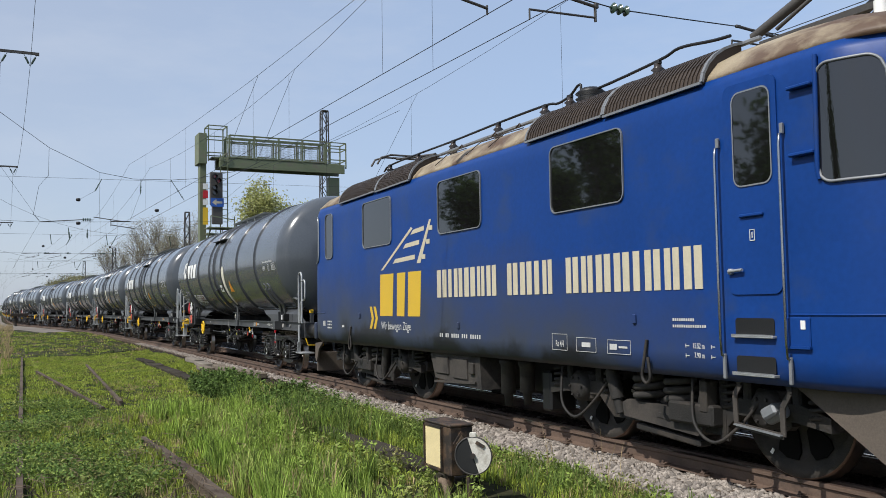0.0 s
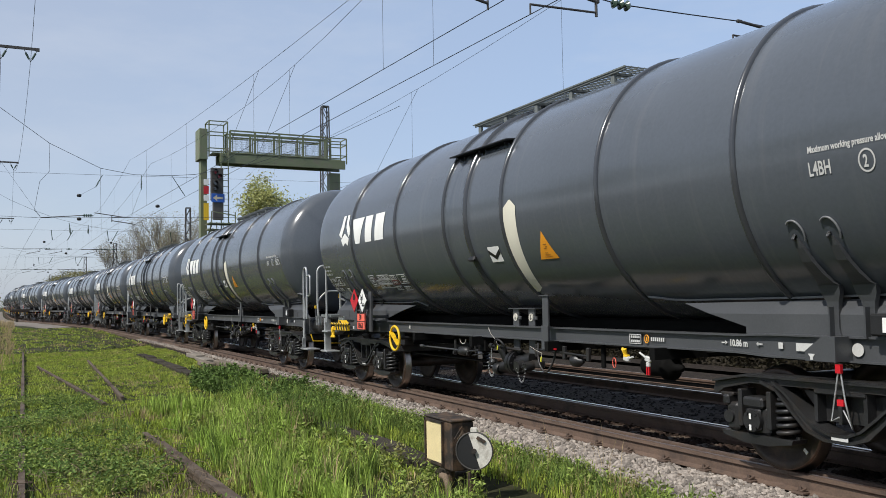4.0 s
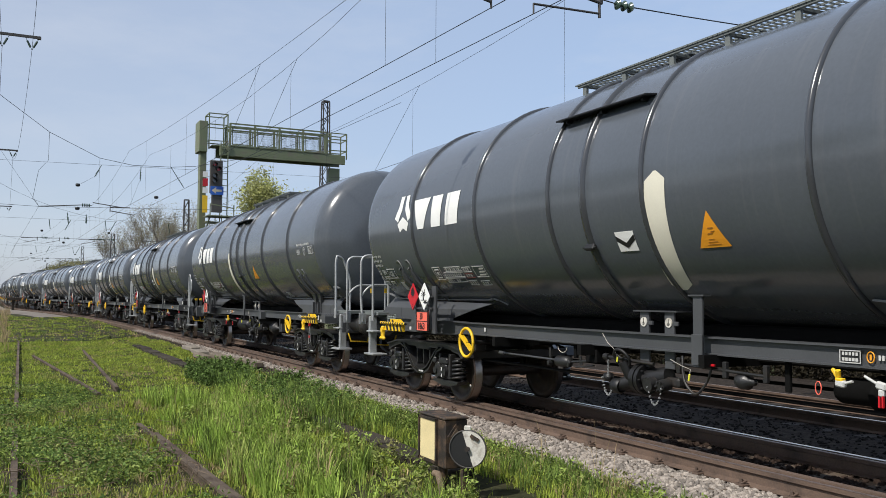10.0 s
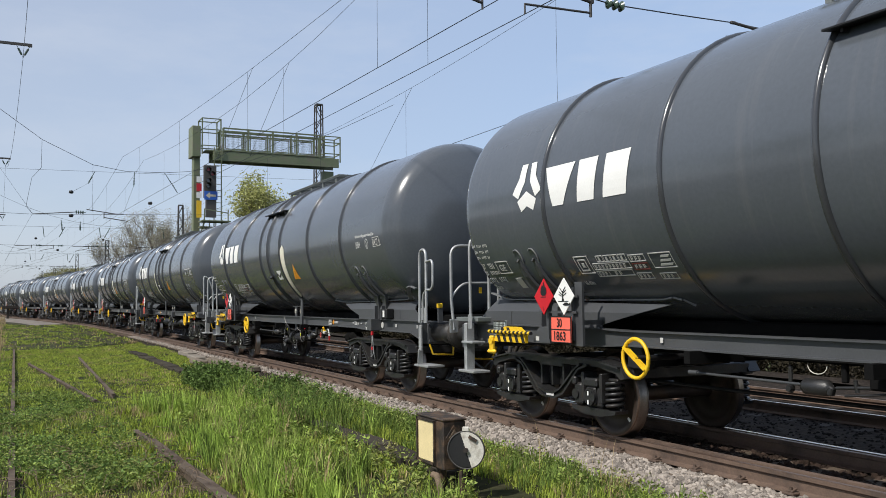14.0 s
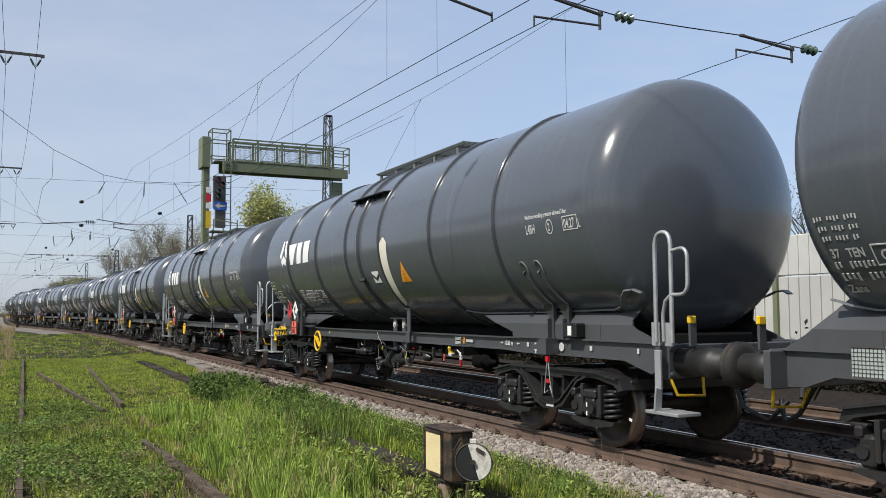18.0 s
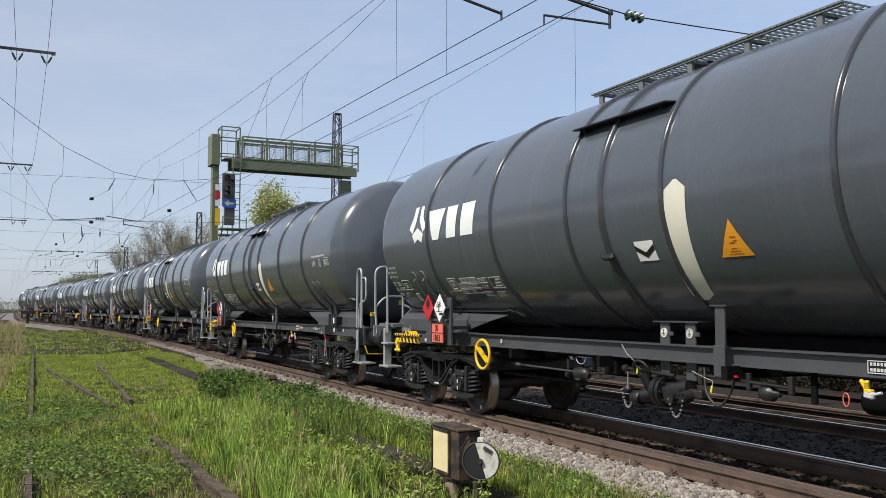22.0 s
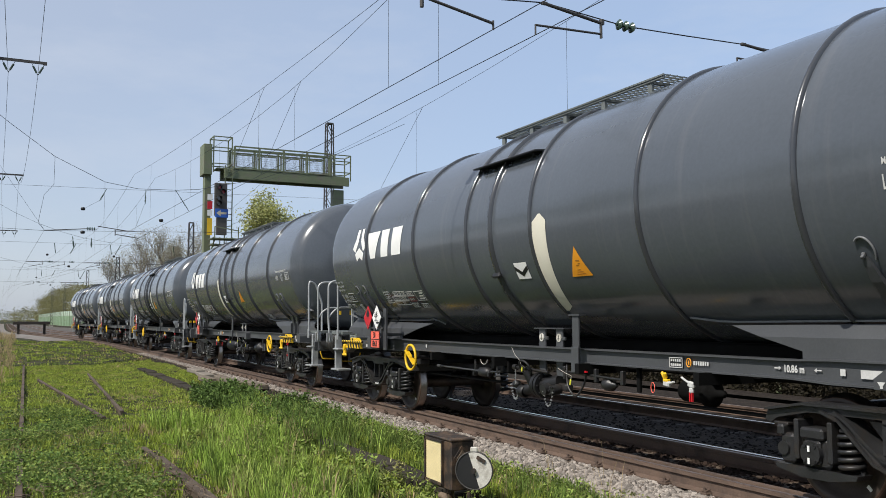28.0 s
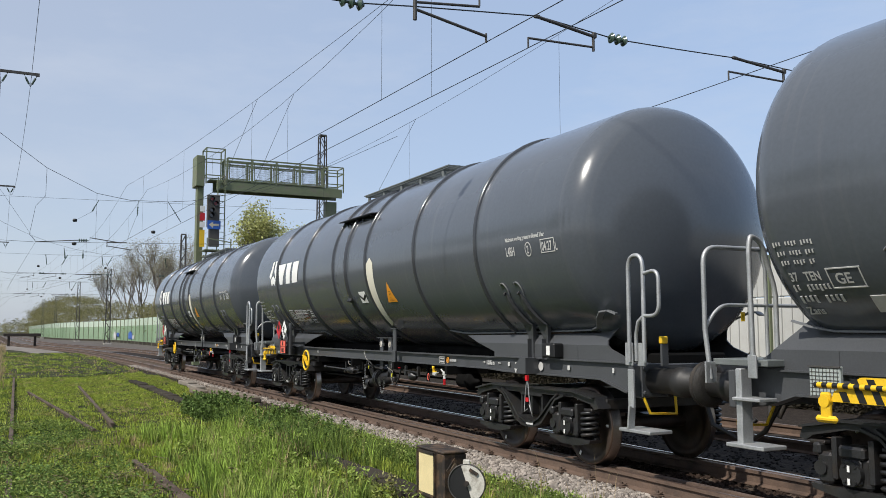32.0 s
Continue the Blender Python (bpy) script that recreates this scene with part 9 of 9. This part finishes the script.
x = -100 - 380 * rng.random(760) ** 1.2
top = 4.5 + 6.5 * np.clip((-x - 130) / 120, 0, 1) + 1.5 * field(x, 0 * x, 0.03, 3.0)
c = np.c_[x, 13.2 + 6 * rng.random(760) + np.array([wall_bend(a) for a in x]), 0.3 + (top - 0.3) * rng.random(760) ** 0.7]
leaves("far_woods", c, (1.5, 1.2, 0.4), 110000, 0.14, HEDGE, "distant belt of trees in early leaf", "woods")
x = -420 - 500 * rng.random(500)
c = np.c_[x, -330 + 420 * rng.random(500), 1.0 + 6.0 * rng.random(500) ** 1.2]
leaves("far_woods", c, (5.0, 4.0, 1.2), 50000, 0.5, HEDGE, "low dark treeline on the horizon", "woods")


# ---- the train in motion ----
LOCO_X = -10.92
WAGON_X = -26.878
# play in the couplings, wagon by wagon
SLACK = {0: -0.04, 2: 0.02, 3: 0.05, 4: 0.05, 6: 0.02, 8: -0.03, 9: -0.04, 10: 0.05, 11: 0.02, 12: 0.09, 13: -0.06, 15: -0.04, 16: -0.04}


def place(x, reach):
    """Pose of a vehicle at x on the track, its two pivots reach metres either side of its middle."""
    a, b = bend(x + reach), bend(x - reach)
    return pose(x, TRACK_Y + (a + b) / 2, 0, 0, 0, math.degrees(math.atan2(a - b, 2 * reach)))


def motions():
    """The whole train rolls eastwards, its wheels turning."""
    beats = [i / 2 for i in range(65)]
    walk(loco, [(t, place(LOCO_X + travel(t), 3.95)) for t in beats])
    for n, w in enumerate(wagons):
        walk(w, [(t, place(WAGON_X - 16.4 * n + SLACK.get(n, 0.0) + travel(t), 5.43)) for t in beats])
    ticks = [i / 30 for i in range(961)]
    for wheels, r in ((wagon_wheels, 0.46), (loco_wheels, 0.63)):
        walk(wheels[0], [(t, Matrix.Rotation(travel(t) / r, 4, "Y")) for t in ticks])
        keyed = wheels[0].animation_data
        for w in wheels[1:]:
            w.rotation_mode = "QUATERNION"
            w.animation_data_create()
            w.animation_data.action = keyed.action
            w.animation_data.action_slot = keyed.action_slot


motions()
